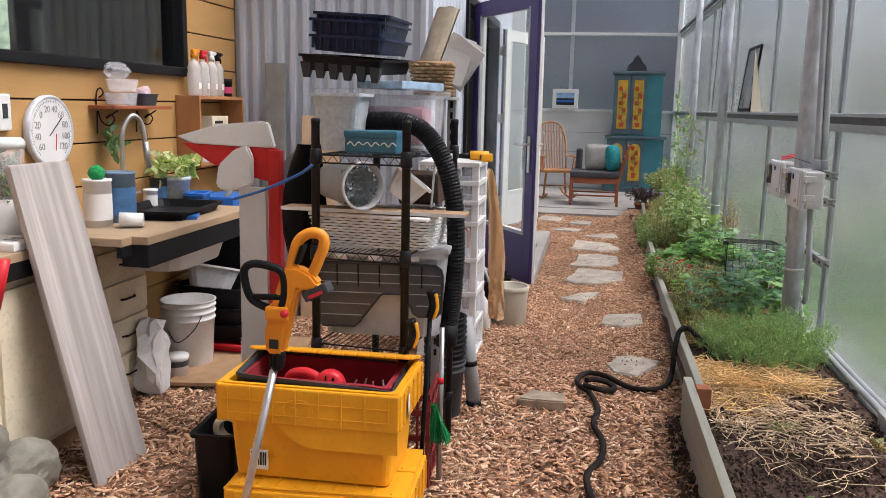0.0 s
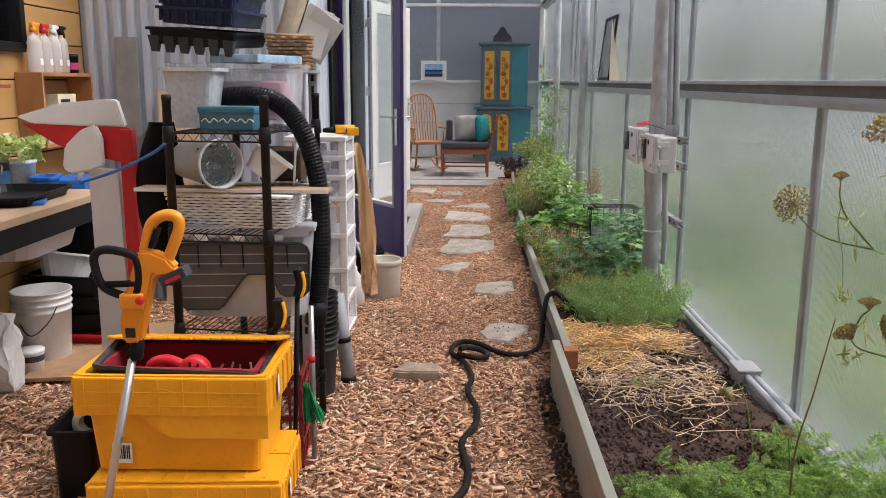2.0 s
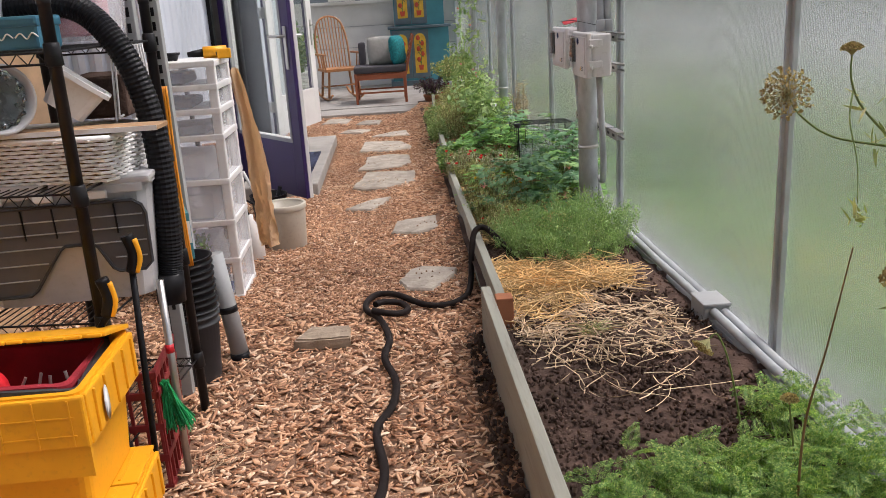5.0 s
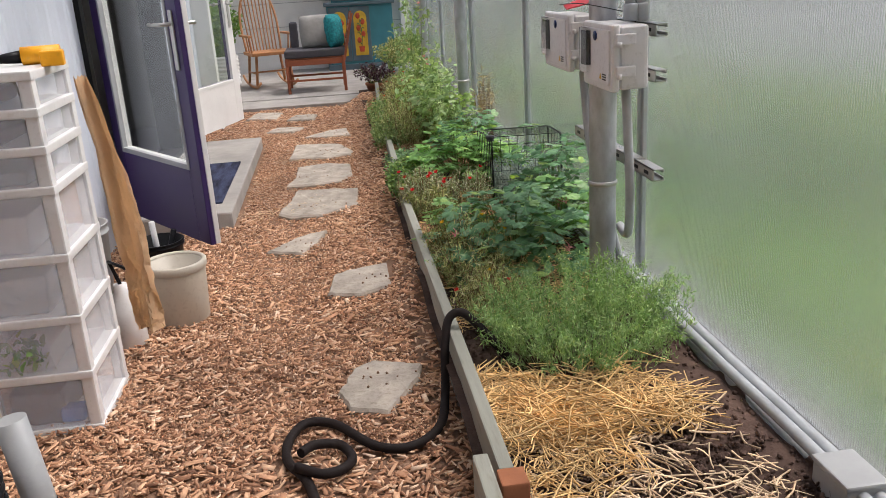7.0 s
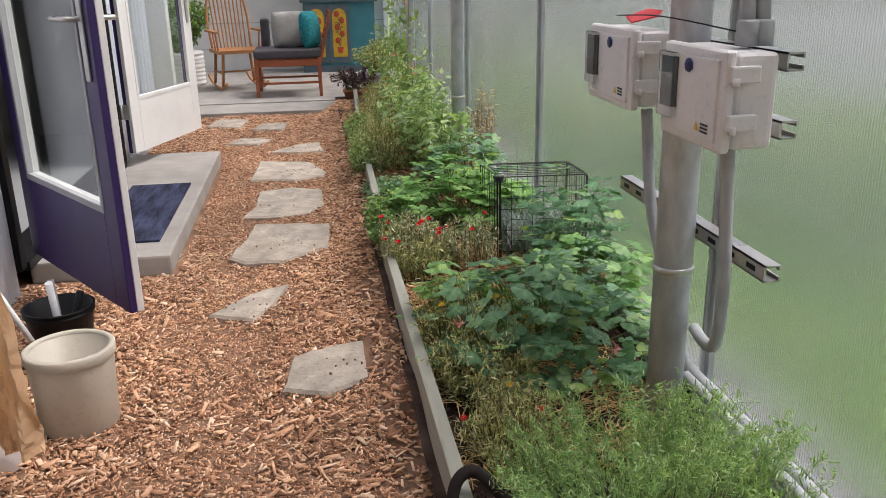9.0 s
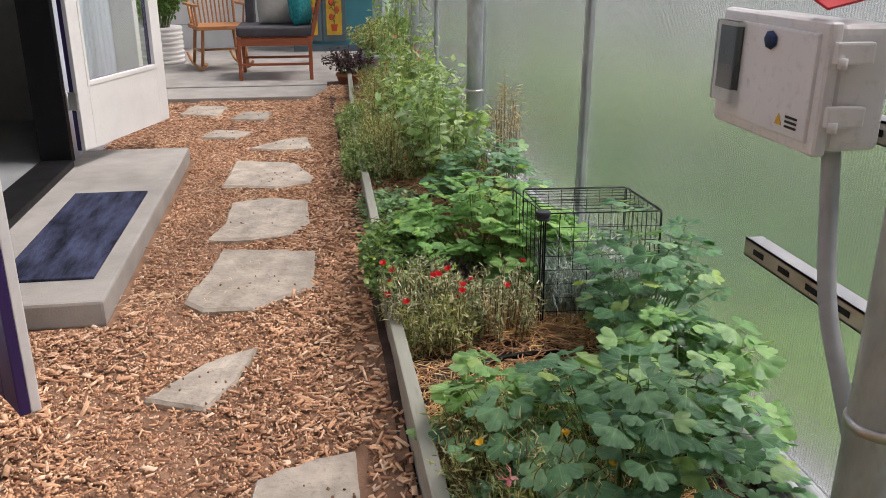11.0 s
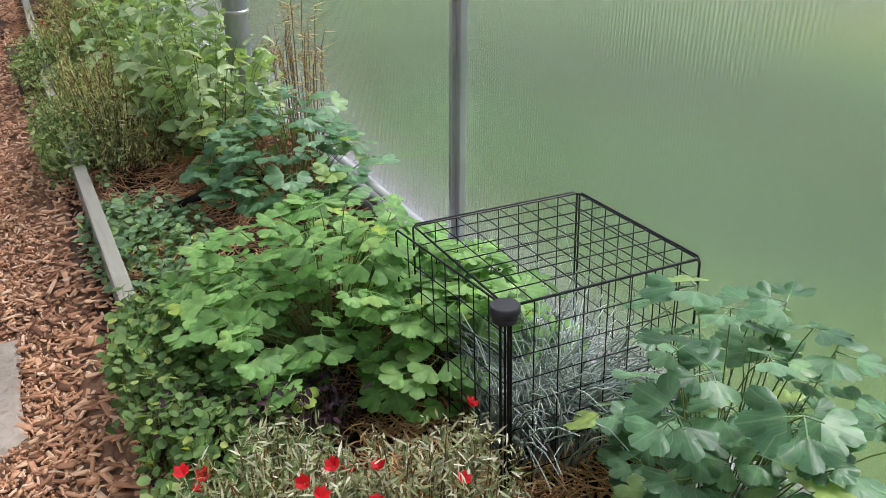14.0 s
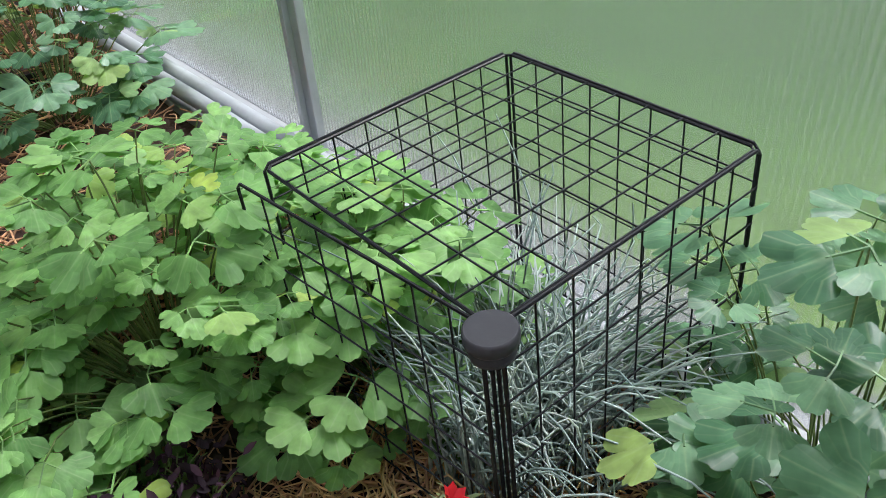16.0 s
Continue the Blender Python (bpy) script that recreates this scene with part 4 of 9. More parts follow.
def stems_mesh(name, paths, r, material, taper=0.5):
    """Thin three-sided stalks along an array of paths (n, k, 3)."""
    paths = np.asarray(paths, float)
    n, k, _ = paths.shape
    d = np.gradient(paths, axis=1)
    d /= np.linalg.norm(d, axis=2, keepdims=True) + 1e-9
    ref = np.where(np.abs(d[..., 2:3]) > 0.9, np.array([1.0, 0, 0]), np.array([0, 0, 1.0]))
    a = np.cross(d, ref)
    a /= np.linalg.norm(a, axis=2, keepdims=True) + 1e-9
    b = np.cross(d, a)
    rad = (np.asarray(r).reshape(-1, 1) * np.linspace(1, taper, k)[None])[..., None]
    v = np.stack([paths + rad * (a * math.cos(t) + b * math.sin(t)) for t in (0, 2.094, 4.189)], 2)
    idx = np.arange(n * k * 3).reshape(n, k, 3)
    f = np.stack([np.stack([idx[:, :-1, i], idx[:, :-1, (i + 1) % 3], idx[:, 1:, (i + 1) % 3], idx[:, 1:, i]], -1) for i in range(3)], 2).reshape(-1, 4)
    me = bpy.data.meshes.new(name)
    me.vertices.add(n * k * 3)
    me.vertices.foreach_set("co", v.reshape(-1).astype(np.float32))
    me.loops.add(f.size)
    me.loops.foreach_set("vertex_index", f.reshape(-1).astype(np.int32))
    me.polygons.add(len(f))
    me.polygons.foreach_set("loop_start", (np.arange(len(f)) * 4).astype(np.int32))
    me.update(calc_edges=True)
    me.materials.append(material)
    return me


def straw(n, x0, x1, y0, y1, z, lo, hi, material, label, heap=0.03, rad=0.0014, clump=26, spread=0.06, curl=0.14):
    """Loose straws in clumps, each bent its own way."""
    tufts = max(3, n // clump)
    tx, ty, th = rng.uniform(x0, x1, tufts), rng.uniform(y0, y1, tufts), rng.uniform(0, math.tau, tufts)
    tz = rng.uniform(0, 1, tufts) ** 2
    g = rng.integers(0, tufts, n)
    c = np.stack([np.clip(tx[g] + rng.normal(0, spread, n), x0, x1), np.clip(ty[g] + rng.normal(0, spread, n), y0, y1), z + heap * (tz[g] * 0.6 + rng.uniform(0, 0.6, n))], 1)
    h = th[g] + rng.normal(0, 0.8, n)
    ln = lo + (hi - lo) * rng.uniform(0, 1, n) ** 1.6
    d = np.stack([np.cos(h), np.sin(h), rng.normal(0, 0.16, n)], 1)
    bend = np.stack([-np.sin(h), np.cos(h), rng.normal(0, 0.5, n)], 1) * (rng.normal(0, curl, n) * ln)[:, None]
    kink = np.stack([-np.sin(h), np.cos(h), rng.normal(0, 0.5, n)], 1) * (rng.normal(0, curl * 0.5, n) * ln)[:, None]
    u = np.linspace(-0.5, 0.5, 6)
    p = c[:, None] + d[:, None] * (ln[:, None] * u)[..., None] + bend[:, None] * (1 - (2 * u) ** 2)[None, :, None] + kink[:, None] * np.sin(u * math.tau)[None, :, None]
    p[..., 2] = np.maximum(p[..., 2], z - 0.012)
    p[..., 0] = np.clip(p[..., 0], x0 - 0.04, 1.31)
    me = stems_mesh("straw", p, rng.uniform(0.6, 1.5, n) * rad, material, 0.7)
    tagged(new("straw", me), label, "straw", kind="stuff")


straw(1500, 0.58, 1.12, 4.3, 4.7, 0.122, 0.06, 0.24, M_STRAW, "golden straw mulch over the soil of the bed", 0.06, 0.0022, 60, 0.07, 0.06)
straw(520, 0.6, 1.2, 3.85, 4.4, 0.126, 0.03, 0.15, M_STRAWG, "bleached straw scattered on dark soil", 0.025, 0.0026, 6, 0.07, 0.04)
straw(330, 0.6, 1.2, 3.62, 4.1, 0.126, 0.02, 0.16, M_STRAWG, "bleached straw scattered on dark soil", 0.015, 0.0026, 5, 0.07, 0.04)
straw(460, 0.58, 0.9, 3.95, 4.5, 0.13, 0.05, 0.17, M_STRAW, "golden straw drifting onto the dark soil", 0.035, 0.002, 14, 0.06, 0.05)
straw(60, 0.64, 1.15, 3.3, 3.8, 0.13, 0.06, 0.28, M_STRAWG, "single bleached straws on bare dark soil", 0.015, 0.0017, 5, 0.06, 0.12)
straw(2200, 0.58, 1.2, 5.1, 6.7, 0.13, 0.05, 0.16, M_STRAW, "golden straw mulch under the plants", 0.025)
straw(2600, 0.58, 1.3, 6.2, 7.6, 0.13, 0.05, 0.16, M_STRAWR, "reddish straw mulch under the plants", 0.025, 0.0018)
straw(2600, 0.58, 1.3, 7.4, 11.5, 0.13, 0.05, 0.16, M_STRAWR, "reddish straw mulch under the plants", 0.025, 0.0018)
straw(520, 0.86, 1.22, 6.6, 6.95, 0.14, 0.05, 0.14, M_STRAW, "golden straw around the foot of the wire cage", 0.03)
straw(420, -0.9, 0.5, 2.4, 10.5, 0.02, 0.04, 0.11, M_STRAWG, "loose straw scattered among the wood chips", 0.008, 0.0013)
straw(1500, 0.6, 1.3, 7.35, 8.6, 0.135, 0.04, 0.14, M_STRAWR, "reddish straw mulch between the taller plants", 0.03, 0.0018)
n = 16000
clods = np.stack([rng.uniform(0.55, 1.3, n), 2.6 + 5.0 * rng.uniform(0, 1, n) ** 1.7, rng.uniform(0.1, 0.135, n)], 1)
tagged(new("soil_crumbs", scattered("soil_crumbs", TV, TF, turns(rng, n, 0.6), clods, rng.uniform(0.004, 0.016, (n, 3)), M_SOIL)), "dark crumbs of soil in the bed", "soil", kind="stuff")
n = 380
clods = np.stack([rng.uniform(0.4, 0.5, n), rng.uniform(2.9, 4.2, n), rng.uniform(0.015, 0.03, n)], 1)
tagged(new("soil_crumbs", scattered("soil_crumbs", TV, TF, turns(rng, n, 0.6), clods, rng.uniform(0.006, 0.02, (n, 3)), M_SOIL)), "dark soil spilled on the path beside the bed board", "soil", kind="stuff")
bm = B()
tube(bm, smooth_path([(0.64, 6.15, 0.145), (0.7, 6.35, 0.15), (0.78, 6.43, 0.155), (0.89, 6.48, 0.145), (1.05, 6.5, 0.14)], 6), 0.009, 8)
single("drip_hose", bm, M_BLACK, "black drip hose curving over the straw", "hose", "drip hoses")
bm = B()
tube(bm, smooth_path([(0.62, 7.95, 0.15), (0.7, 8.06, 0.155), (0.85, 8.14, 0.16), (1.01, 8.22, 0.155), (1.15, 8.2, 0.15)], 6), 0.014, 8)
single("drip_hose", bm, M_BLACK, "black drip hose lying on the straw in the bed", "hose", "drip hoses")

# ---- plants ----
LEAF_V = [(0, 0, 0), (0.3, 0.2, 0.03), (0.68, 0.19, 0.03), (1, 0, -0.08), (0.68, -0.19, 0.03), (0.3, -0.2, 0.03), (0.5, 0, -0.05)]
LEAF_F = [(0, 6, 1), (1, 6, 2), (2, 6, 3), (3, 6, 4), (4, 6, 5), (5, 6, 0)]
BROAD_V = [(0, 0, 0), (0.3, 0.3, 0.05), (0.66, 0.24, 0.03), (1, 0, -0.12), (0.66, -0.24, 0.03), (0.3, -0.3, 0.05), (0.5, 0, -0.04)]
ROUND_V = [(0, 0, 0), (0.25, 0.42, 0.04), (0.75, 0.42, 0.03), (1, 0, -0.05), (0.75, -0.42, 0.03), (0.25, -0.42, 0.04), (0.5, 0, -0.06)]
NEEDLE_V = [(0, -0.06, 0), (0.45, -0.09, 0.03), (1, 0, 0.0), (0.45, 0.09, 0.03), (0, 0.06, 0)]
NEEDLE_F = [(0, 1, 3), (1, 2, 3), (0, 3, 4)]


def stalks(n, at, rx, ry, h, base=0.3, k=5, droop=0.25, z0=0.12, low=0.55):
    """n stalks that rise from a plant's foot and lean outwards."""
    a = rng.uniform(0, math.tau, n)
    q = np.sqrt(rng.uniform(0, 1, n))
    tip = np.stack([at[0] + rx * q * np.cos(a), at[1] + ry * q * np.sin(a), z0 + h * rng.uniform(low, 1.0, n) * (1 - 0.35 * q ** 2)], 1)
    foot = np.stack([at[0] + base * rx * q * np.cos(a), at[1] + base * ry * q * np.sin(a), np.full(n, z0 - 0.02)], 1)
    mid = foot * 0.45 + tip * 0.55
    mid[:, 2] = foot[:, 2] + (tip[:, 2] - foot[:, 2]) * (0.6 + droop)
    mid[:, :2] += rng.normal(0, 0.02, (n, 2))
    u = np.linspace(0, 1, k)[None, :, None]
    return foot[:, None] * (1 - u) ** 2 + 2 * mid[:, None] * u * (1 - u) + tip[:, None] * u ** 2


def leaves_on(paths, per, lo, hi, size, tilt, tv, tf, material, jitter=0.01, name="foliage"):
    n = len(paths)
    i = np.repeat(np.arange(n), per)
    u = rng.uniform(lo, hi, n * per) * (paths.shape[1] - 1)
    f = np.floor(u).astype(int).clip(0, paths.shape[1] - 2)
    w = (u - f)[:, None]
    pos = paths[i, f] * (1 - w) + paths[i, f + 1] * w + rng.normal(0, jitter, (n * per, 3))
    pos[:, 0] = np.minimum(pos[:, 0], 1.4)
    s = rng.uniform(size * 0.6, size * 1.3, (n * per, 1)) * np.ones((1, 3))
    return scattered(name, tv, tf, turns(rng, n * per, tilt), pos, s, material)


def shrub(name, label, at, rx, ry, h, n, per, size, material, tv=LEAF_V, tf=LEAF_F, tilt=0.6, stem=M_STEM, r=0.0018, jitter=0.012, lo=0.15, flowers=None, low=0.55, base=0.3, z0=0.12):
    p = thing(name, label, "plant", at=(at[0], at[1], z0))
    inv = Vector((-at[0], -at[1], -z0))
    paths = stalks(n, at, rx, ry, h, base, z0=z0, low=low)
    paths[..., 0] = np.clip(paths[..., 0], 0.5 if at[0] > 0.4 else -9, 1.39)
    for nm, me in (("stalk_tuft", stems_mesh("stalk_tuft", paths, np.full(n, r), stem)), ("foliage", leaves_on(paths, per, lo, 1.02, size, tilt, tv, tf, material, jitter))):
        ob = new(nm, me)
        ob.parent = p
        tagged(ob, kind="stuff")
        ob.matrix_parent_inverse = Matrix.Translation(inv)
    if flowers:
        fm, count, fs = flowers
        for j in rng.choice(n, count, replace=False):
            bm = B()
            for a in range(6):
                m = Matrix.Rotation(a * math.tau / 6, 4, "Z") @ Matrix.Rotation(-0.7, 4, "Y")
                vs = [bm.verts.new(m @ Vector(q) * fs) for q in ((0.05, 0, 0), (0.5, 0.4, 0.05), (1.0, 0.0, 0.1), (0.5, -0.4, 0.05))]
                bm.faces.new(vs)
            f = part("flower", bm, fm, p)
            tip = paths[j, -1] - np.array([at[0], at[1], z0])
            f.matrix_basis = pose(tip[0], tip[1], tip[2] + 0.012, rng.uniform(-30, 30), rng.uniform(-30, 30), 0)
    return p


def leaflet(bm, m, ln, lobes, cup, rs):
    """A fan-shaped leaflet with three scalloped lobes, its foot at the origin of m."""
    uv = bm.loops.layers.uv.verify()
    c = bm.verts.new(m @ Vector((0, 0, 0)))
    spot = {c: (0.0, 0.0)}
    k = 37
    rings = [[], []]
    fold = rs.uniform(0.04, 0.13)
    for i in range(k):
        a = (i / (k - 1) - 0.5) * 2
        th = a * 1.3
        lobe = abs(math.cos(a * math.pi * 0.5 * lobes)) ** 0.5
        tooth = abs(math.cos(a * math.pi * 4.3 + 0.2)) ** 0.6
        r = ln * (0.65 + 0.22 * lobe + 0.09 * tooth * lobe) * (1 - 0.2 * abs(a) ** 3) + rs.uniform(-0.012, 0.012) * ln
        for ring, q in zip(rings, (0.55, 1.0)):
            w = r * q if q == 1 else min(r * 0.8, ln * 0.45)
            x, y = w * math.cos(th), w * math.sin(th) * 1.02
            z = -cup * (w * w) / ln * (0.4 + abs(a)) + (lobe - 0.5) * fold * w + 0.03 * w * math.cos(a * 9 + cup * 20)
            ring.append(bm.verts.new(m @ Vector((x, y, z))))
            spot[ring[-1]] = (a, w / ln)
    for i in range(k - 1):
        made = [bm.faces.new((rings[0][i], rings[1][i], rings[1][i + 1], rings[0][i + 1]))]
        if i % 4 == 0:
            made.append(bm.faces.new([c] + rings[0][i:i + 5]))
        for f in made:
            f.smooth = True
            for corner in f.loops:
                corner[uv].uv = spot[corner.vert]


LEAVES = {}


def leaf_mesh(material, kind):
    key = (material.name, kind)
    if key not in LEAVES:
        rs = random.Random(kind * 7 + 3)
        bm = B()
        for a, px in ((-82, 0.016), (0, 0.026), (82, 0.016)):
            m = Matrix.Rotation(radians(a + rs.uniform(-10, 10)), 4, "Z") @ Matrix.Translation((px, 0, 0)) @ Matrix.Rotation(rs.uniform(0.0, 0.35), 4, "Y") @ Matrix.Rotation(rs.uniform(-0.25, 0.25), 4, "X")
            leaflet(bm, m, 0.047 * rs.uniform(0.88, 1.15), 3, rs.uniform(-0.05, 0.2), rs)
            tube(bm, [(0, 0, 0), m @ Vector((0.004, 0, 0))], 0.0011, 4)
        LEAVES[key] = mesh_of("leaf", bm, material)
    return LEAVES[key]


def spurred_flower(parent, at, head):
    """A nodding flower: five petals and five thin spurs."""
    bm = B()
    for i in range(5):
        m = Matrix.Rotation(i * math.tau / 5, 4, "Z") @ Matrix.Rotation(-0.5, 4, "Y")
        vs = [bm.verts.new(m @ Vector(q) * 0.022) for q in ((0.1, 0, 0), (0.6, 0.32, 0.05), (1.1, 0.0, 0.12), (0.6, -0.32, 0.05))]
        bm.faces.new(vs)
        tube(bm, [m @ Vector((0.006, 0, 0)), m @ Vector((0.01, 0, -0.012)), m @ Vector((0.004, 0, -0.024))], 0.0018, 5, 0.0008)
    f = part("flower", bm, M_PINKFL, parent, "pink spurred flower")
    f.matrix_basis = pose(*at, head, 140, 0)


def columbine(label, at, rx, ry, h, n, material, lo=0.72, size=1.0, sag=0.4, keep=None, flowers=0):
    """A loose mound of lobed leaves on wiry stalks; each leaf is an object."""
    p = thing("columbine", label, "plant", at=(at[0], at[1], 0.12), group="columbines")
    paths = stalks(n, at, rx, ry, h, 0.14, 7, 0.18, low=lo)
    q = np.hypot((paths[:, -1, 0] - at[0]) / rx, (paths[:, -1, 1] - at[1]) / ry)
    fall = (1 - sag * q ** 3)[:, None]
    paths[..., 2] = 0.12 + (paths[..., 2] - 0.12) * np.where(paths[..., 2] > 0.12, fall, 1)
    if keep:
        paths = paths[[keep(*t) for t in paths[:, -1]]]
    paths[..., 0] = np.clip(paths[..., 0], 0.52, 1.39)
    ob = new("stalk_tuft", stems_mesh("stalk_tuft", paths, np.full(len(paths), 0.0019), M_STEM, 0.6))
    ob.parent = p
    ob.matrix_parent_inverse = Matrix.Translation((-at[0], -at[1], -0.12))
    for j, w in enumerate(paths):
        t = w[-1]
        out = math.degrees(math.atan2(t[1] - at[1], t[0] - at[0]))
        ob = new("leaf", leaf_mesh(material, random.randrange(6)))
        ob.parent = p
        s = size * random.uniform(0.6, 1.2)
        far = min(1.0, math.hypot((t[0] - at[0]) / rx, (t[1] - at[1]) / ry))
        ob.matrix_basis = pose(t[0] - at[0], t[1] - at[1], t[2] - 0.12, random.gauss(0, 10), 12 * far + random.gauss(0, 10), out + random.gauss(0, 45)) @ Matrix.Diagonal((s, s, s, 1))
        if j < flowers:
            top = Vector((t[0] - at[0] + 0.02, t[1] - at[1] - 0.02, t[2] - 0.12 + 0.06))
            bm = B()
            tube(bm, [Vector((t[0] - at[0], t[1] - at[1], t[2] - 0.13)), top + Vector((-0.01, 0, 0.012)), top], 0.0013, 5)
            part("flower_stalk", bm, M_STEM, p)
            spurred_flower(p, top, 20 * j)
    return p


columbine("leafy columbine with fresh green lobed leaves beside the wire cage", (0.92, 7.22), 0.4, 0.32, 0.38, 260, M_COLUMB, lo=0.45, size=0.95, sag=0.5, keep=lambda x, y, z: not (x > 1.24 and y < 7.02) and not (x > 0.78 and y < 7.04 and z < 0.36) and not (x < 0.84 and y < 7.0) and not (x < 0.62 and y < 7.2))
columbine("blue-green columbine spreading against the greenhouse wall", (1.27, 6.48), 0.26, 0.29, 0.5, 124, M_COLUMBD, lo=0.25, size=1.08, sag=0.35, keep=lambda x, y, z: not (x < 1.13 and y > 6.5) and not x < 1.09 and not (x < 1.27 and y > 6.62 and z < 0.45))
columbine("columbine with pale leaves and pink flowers against the wall", (1.22, 6.12), 0.22, 0.22, 0.36, 66, M_COLUMBM, lo=0.2, size=1.15, flowers=2, keep=lambda x, y, z: x > 1.02)
columbine("dark green columbine at the foot of the steel post", (0.94, 5.78), 0.38, 0.33, 0.37, 150, M_COLUMBD, lo=0.35, size=1.15, sag=0.5, flowers=2)
columbine("bright columbine leaves reaching over the edge board", (0.72, 6.02), 0.16, 0.1, 0.28, 22, M_COLUMBM, lo=0.5, size=1.1, sag=0.3)
columbine("small columbine growing through the wire cage", (1.13, 7.0), 0.19, 0.15, 0.35, 90, M_COLUMB, lo=0.3, size=0.95)
columbine("columbine with lobed leaves among taller plants", (1.13, 8.05), 0.26, 0.28, 0.34, 84, M_COLUMBD, size=1.0)

shrub("ground_cover", "low creeping clover with small round leaves over straw", (0.68, 7.25), 0.2, 0.36, 0.11, 420, 7, 0.021, M_FERN, ROUND_V, LEAF_F, lo=0.4, base=0.9, tilt=0.4)
shrub("ground_cover", "creeping clover spilling over the edge board of the bed", (0.58, 7.12), 0.11, 0.4, 0.1, 260, 6, 0.02, M_FERN, ROUND_V, LEAF_F, lo=0.3, base=0.9, tilt=0.4, z0=0.2)
shrub("ground_cover", "low creeping plant with small round leaves over straw", (0.68, 7.95), 0.16, 0.3, 0.09, 240, 7, 0.021, M_COLUMBD, ROUND_V, LEAF_F, lo=0.3, base=0.9, tilt=0.4)
shrub("purple_basil", "small dark purple-leaved herb", (0.74, 7.0), 0.14, 0.07, 0.17, 80, 10, 0.02, M_PLUM, base=0.8)
shrub("purple_basil", "dark purple-leaved herb beside the edge board", (0.58, 7.02), 0.07, 0.08, 0.15, 40, 10, 0.02, M_PLUM, base=0.8, z0=0.15)
shrub("moss_rose", "spiky silver-leaved moss rose with bright red flowers", (0.65, 6.74), 0.16, 0.17, 0.27, 110, 30, 0.021, M_MOSSR, NEEDLE_V, NEEDLE_F, 0.8, M_BROWNSTEM, 0.0022, jitter=0.006, flowers=(M_REDFL, 9, 0.019), base=0.75, lo=0.3)
shrub("moss_rose", "spiky silver-leaved moss rose with a few red flowers", (0.86, 6.67), 0.15, 0.14, 0.27, 100, 32, 0.021, M_MOSSR, NEEDLE_V, NEEDLE_F, 0.8, M_BROWNSTEM, 0.0022, jitter=0.006, flowers=(M_REDFL, 5, 0.018), base=0.75, lo=0.3)
shrub("moss_rose", "green-grey moss rose sprawling over the straw", (0.68, 6.58), 0.13, 0.1, 0.2, 80, 26, 0.025, M_OLIVE, NEEDLE_V, NEEDLE_F, 0.8, M_BROWNSTEM, 0.002, jitter=0.006, flowers=(M_REDFL, 2, 0.017), base=0.75, lo=0.25)
shrub("summer_savory", "bushy green herb with fine needle leaves", (0.97, 4.88), 0.37, 0.35, 0.325, 360, 64, 0.017, M_SAVORY, NEEDLE_V, NEEDLE_F, 0.9, M_SAVSTEM, 0.0013, base=0.62, jitter=0.008, low=0.35, lo=0.25)
shrub("dry_herb", "wiry olive herb with a few yellow and red flowers", (0.72, 5.75), 0.18, 0.45, 0.28, 300, 26, 0.021, M_OLIVE, NEEDLE_V, NEEDLE_F, 0.9, M_BROWNSTEM, flowers=(M_YELFL, 7, 0.015), base=0.6, low=0.35)
shrub("dry_herb", "wiry olive herb going to seed beside the edge board", (0.74, 5.22), 0.16, 0.22, 0.2, 200, 24, 0.018, M_OLIVE, NEEDLE_V, NEEDLE_F, 0.9, M_BROWNSTEM, flowers=(M_REDFL, 2, 0.016), base=0.6, low=0.4)
shrub("sage_bush", "tall grey-green sage with soft pale leaves", (1.02, 8.55), 0.26, 0.4, 0.6, 64, 13, 0.06, M_SAGEP, BROAD_V, LEAF_F, 0.5, base=0.5, jitter=0.025, low=0.4)
shrub("oregano", "low green herb spilling over the edge board", (0.62, 8.75), 0.17, 0.42, 0.22, 190, 12, 0.024, M_SAGE, base=0.7)
shrub("oregano", "low grey-green herb spilling over the edge board", (0.64, 9.7), 0.17, 0.4, 0.24, 150, 12, 0.026, M_SAGE, base=0.7)
shrub("sage_bush", "tall green bush of broad pointed leaves", (1.0, 9.5), 0.28, 0.5, 0.62, 60, 12, 0.06, M_SAGEP, BROAD_V, LEAF_F, 0.5, base=0.45, jitter=0.025, low=0.4)
shrub("dry_herb", "feathery olive herb spilling over the edge board", (0.74, 8.8), 0.22, 0.5, 0.36, 300, 24, 0.024, M_OLIVE, NEEDLE_V, NEEDLE_F, 0.9, M_BROWNSTEM, flowers=(M_REDFL, 4, 0.016), base=0.6, low=0.35)
shrub("dry_herb", "feathery olive herb spilling over the edge board", (0.82, 9.9), 0.22, 0.5, 0.42, 280, 22, 0.026, M_OLIVE, NEEDLE_V, NEEDLE_F, 0.9, M_BROWNSTEM, flowers=(M_REDFL, 5, 0.018), base=0.6, low=0.35)
shrub("tomato_plant", "tall leafy green plant near the far post", (1.05, 10.3), 0.28, 0.45, 0.62, 60, 14, 0.05, M_SAGE, base=0.4, flowers=(M_PINKFL, 5, 0.025))
shrub("dry_herb", "reddish-brown low herb at the end of the bed", (0.9, 11.2), 0.18, 0.45, 0.3, 200, 20, 0.026, M_OLIVE, NEEDLE_V, NEEDLE_F, 0.9, M_BROWNSTEM, flowers=(M_REDFL, 9, 0.018), base=0.6)
shrub("dry_flower_stalks", "tall brown dried flower stalks against the wall", (1.3, 8.4), 0.08, 0.25, 0.62, 26, 16, 0.034, M_DRY, NEEDLE_V, NEEDLE_F, 0.4, M_BROWNSTEM, 0.0026, lo=0.4, base=0.7, low=0.7)
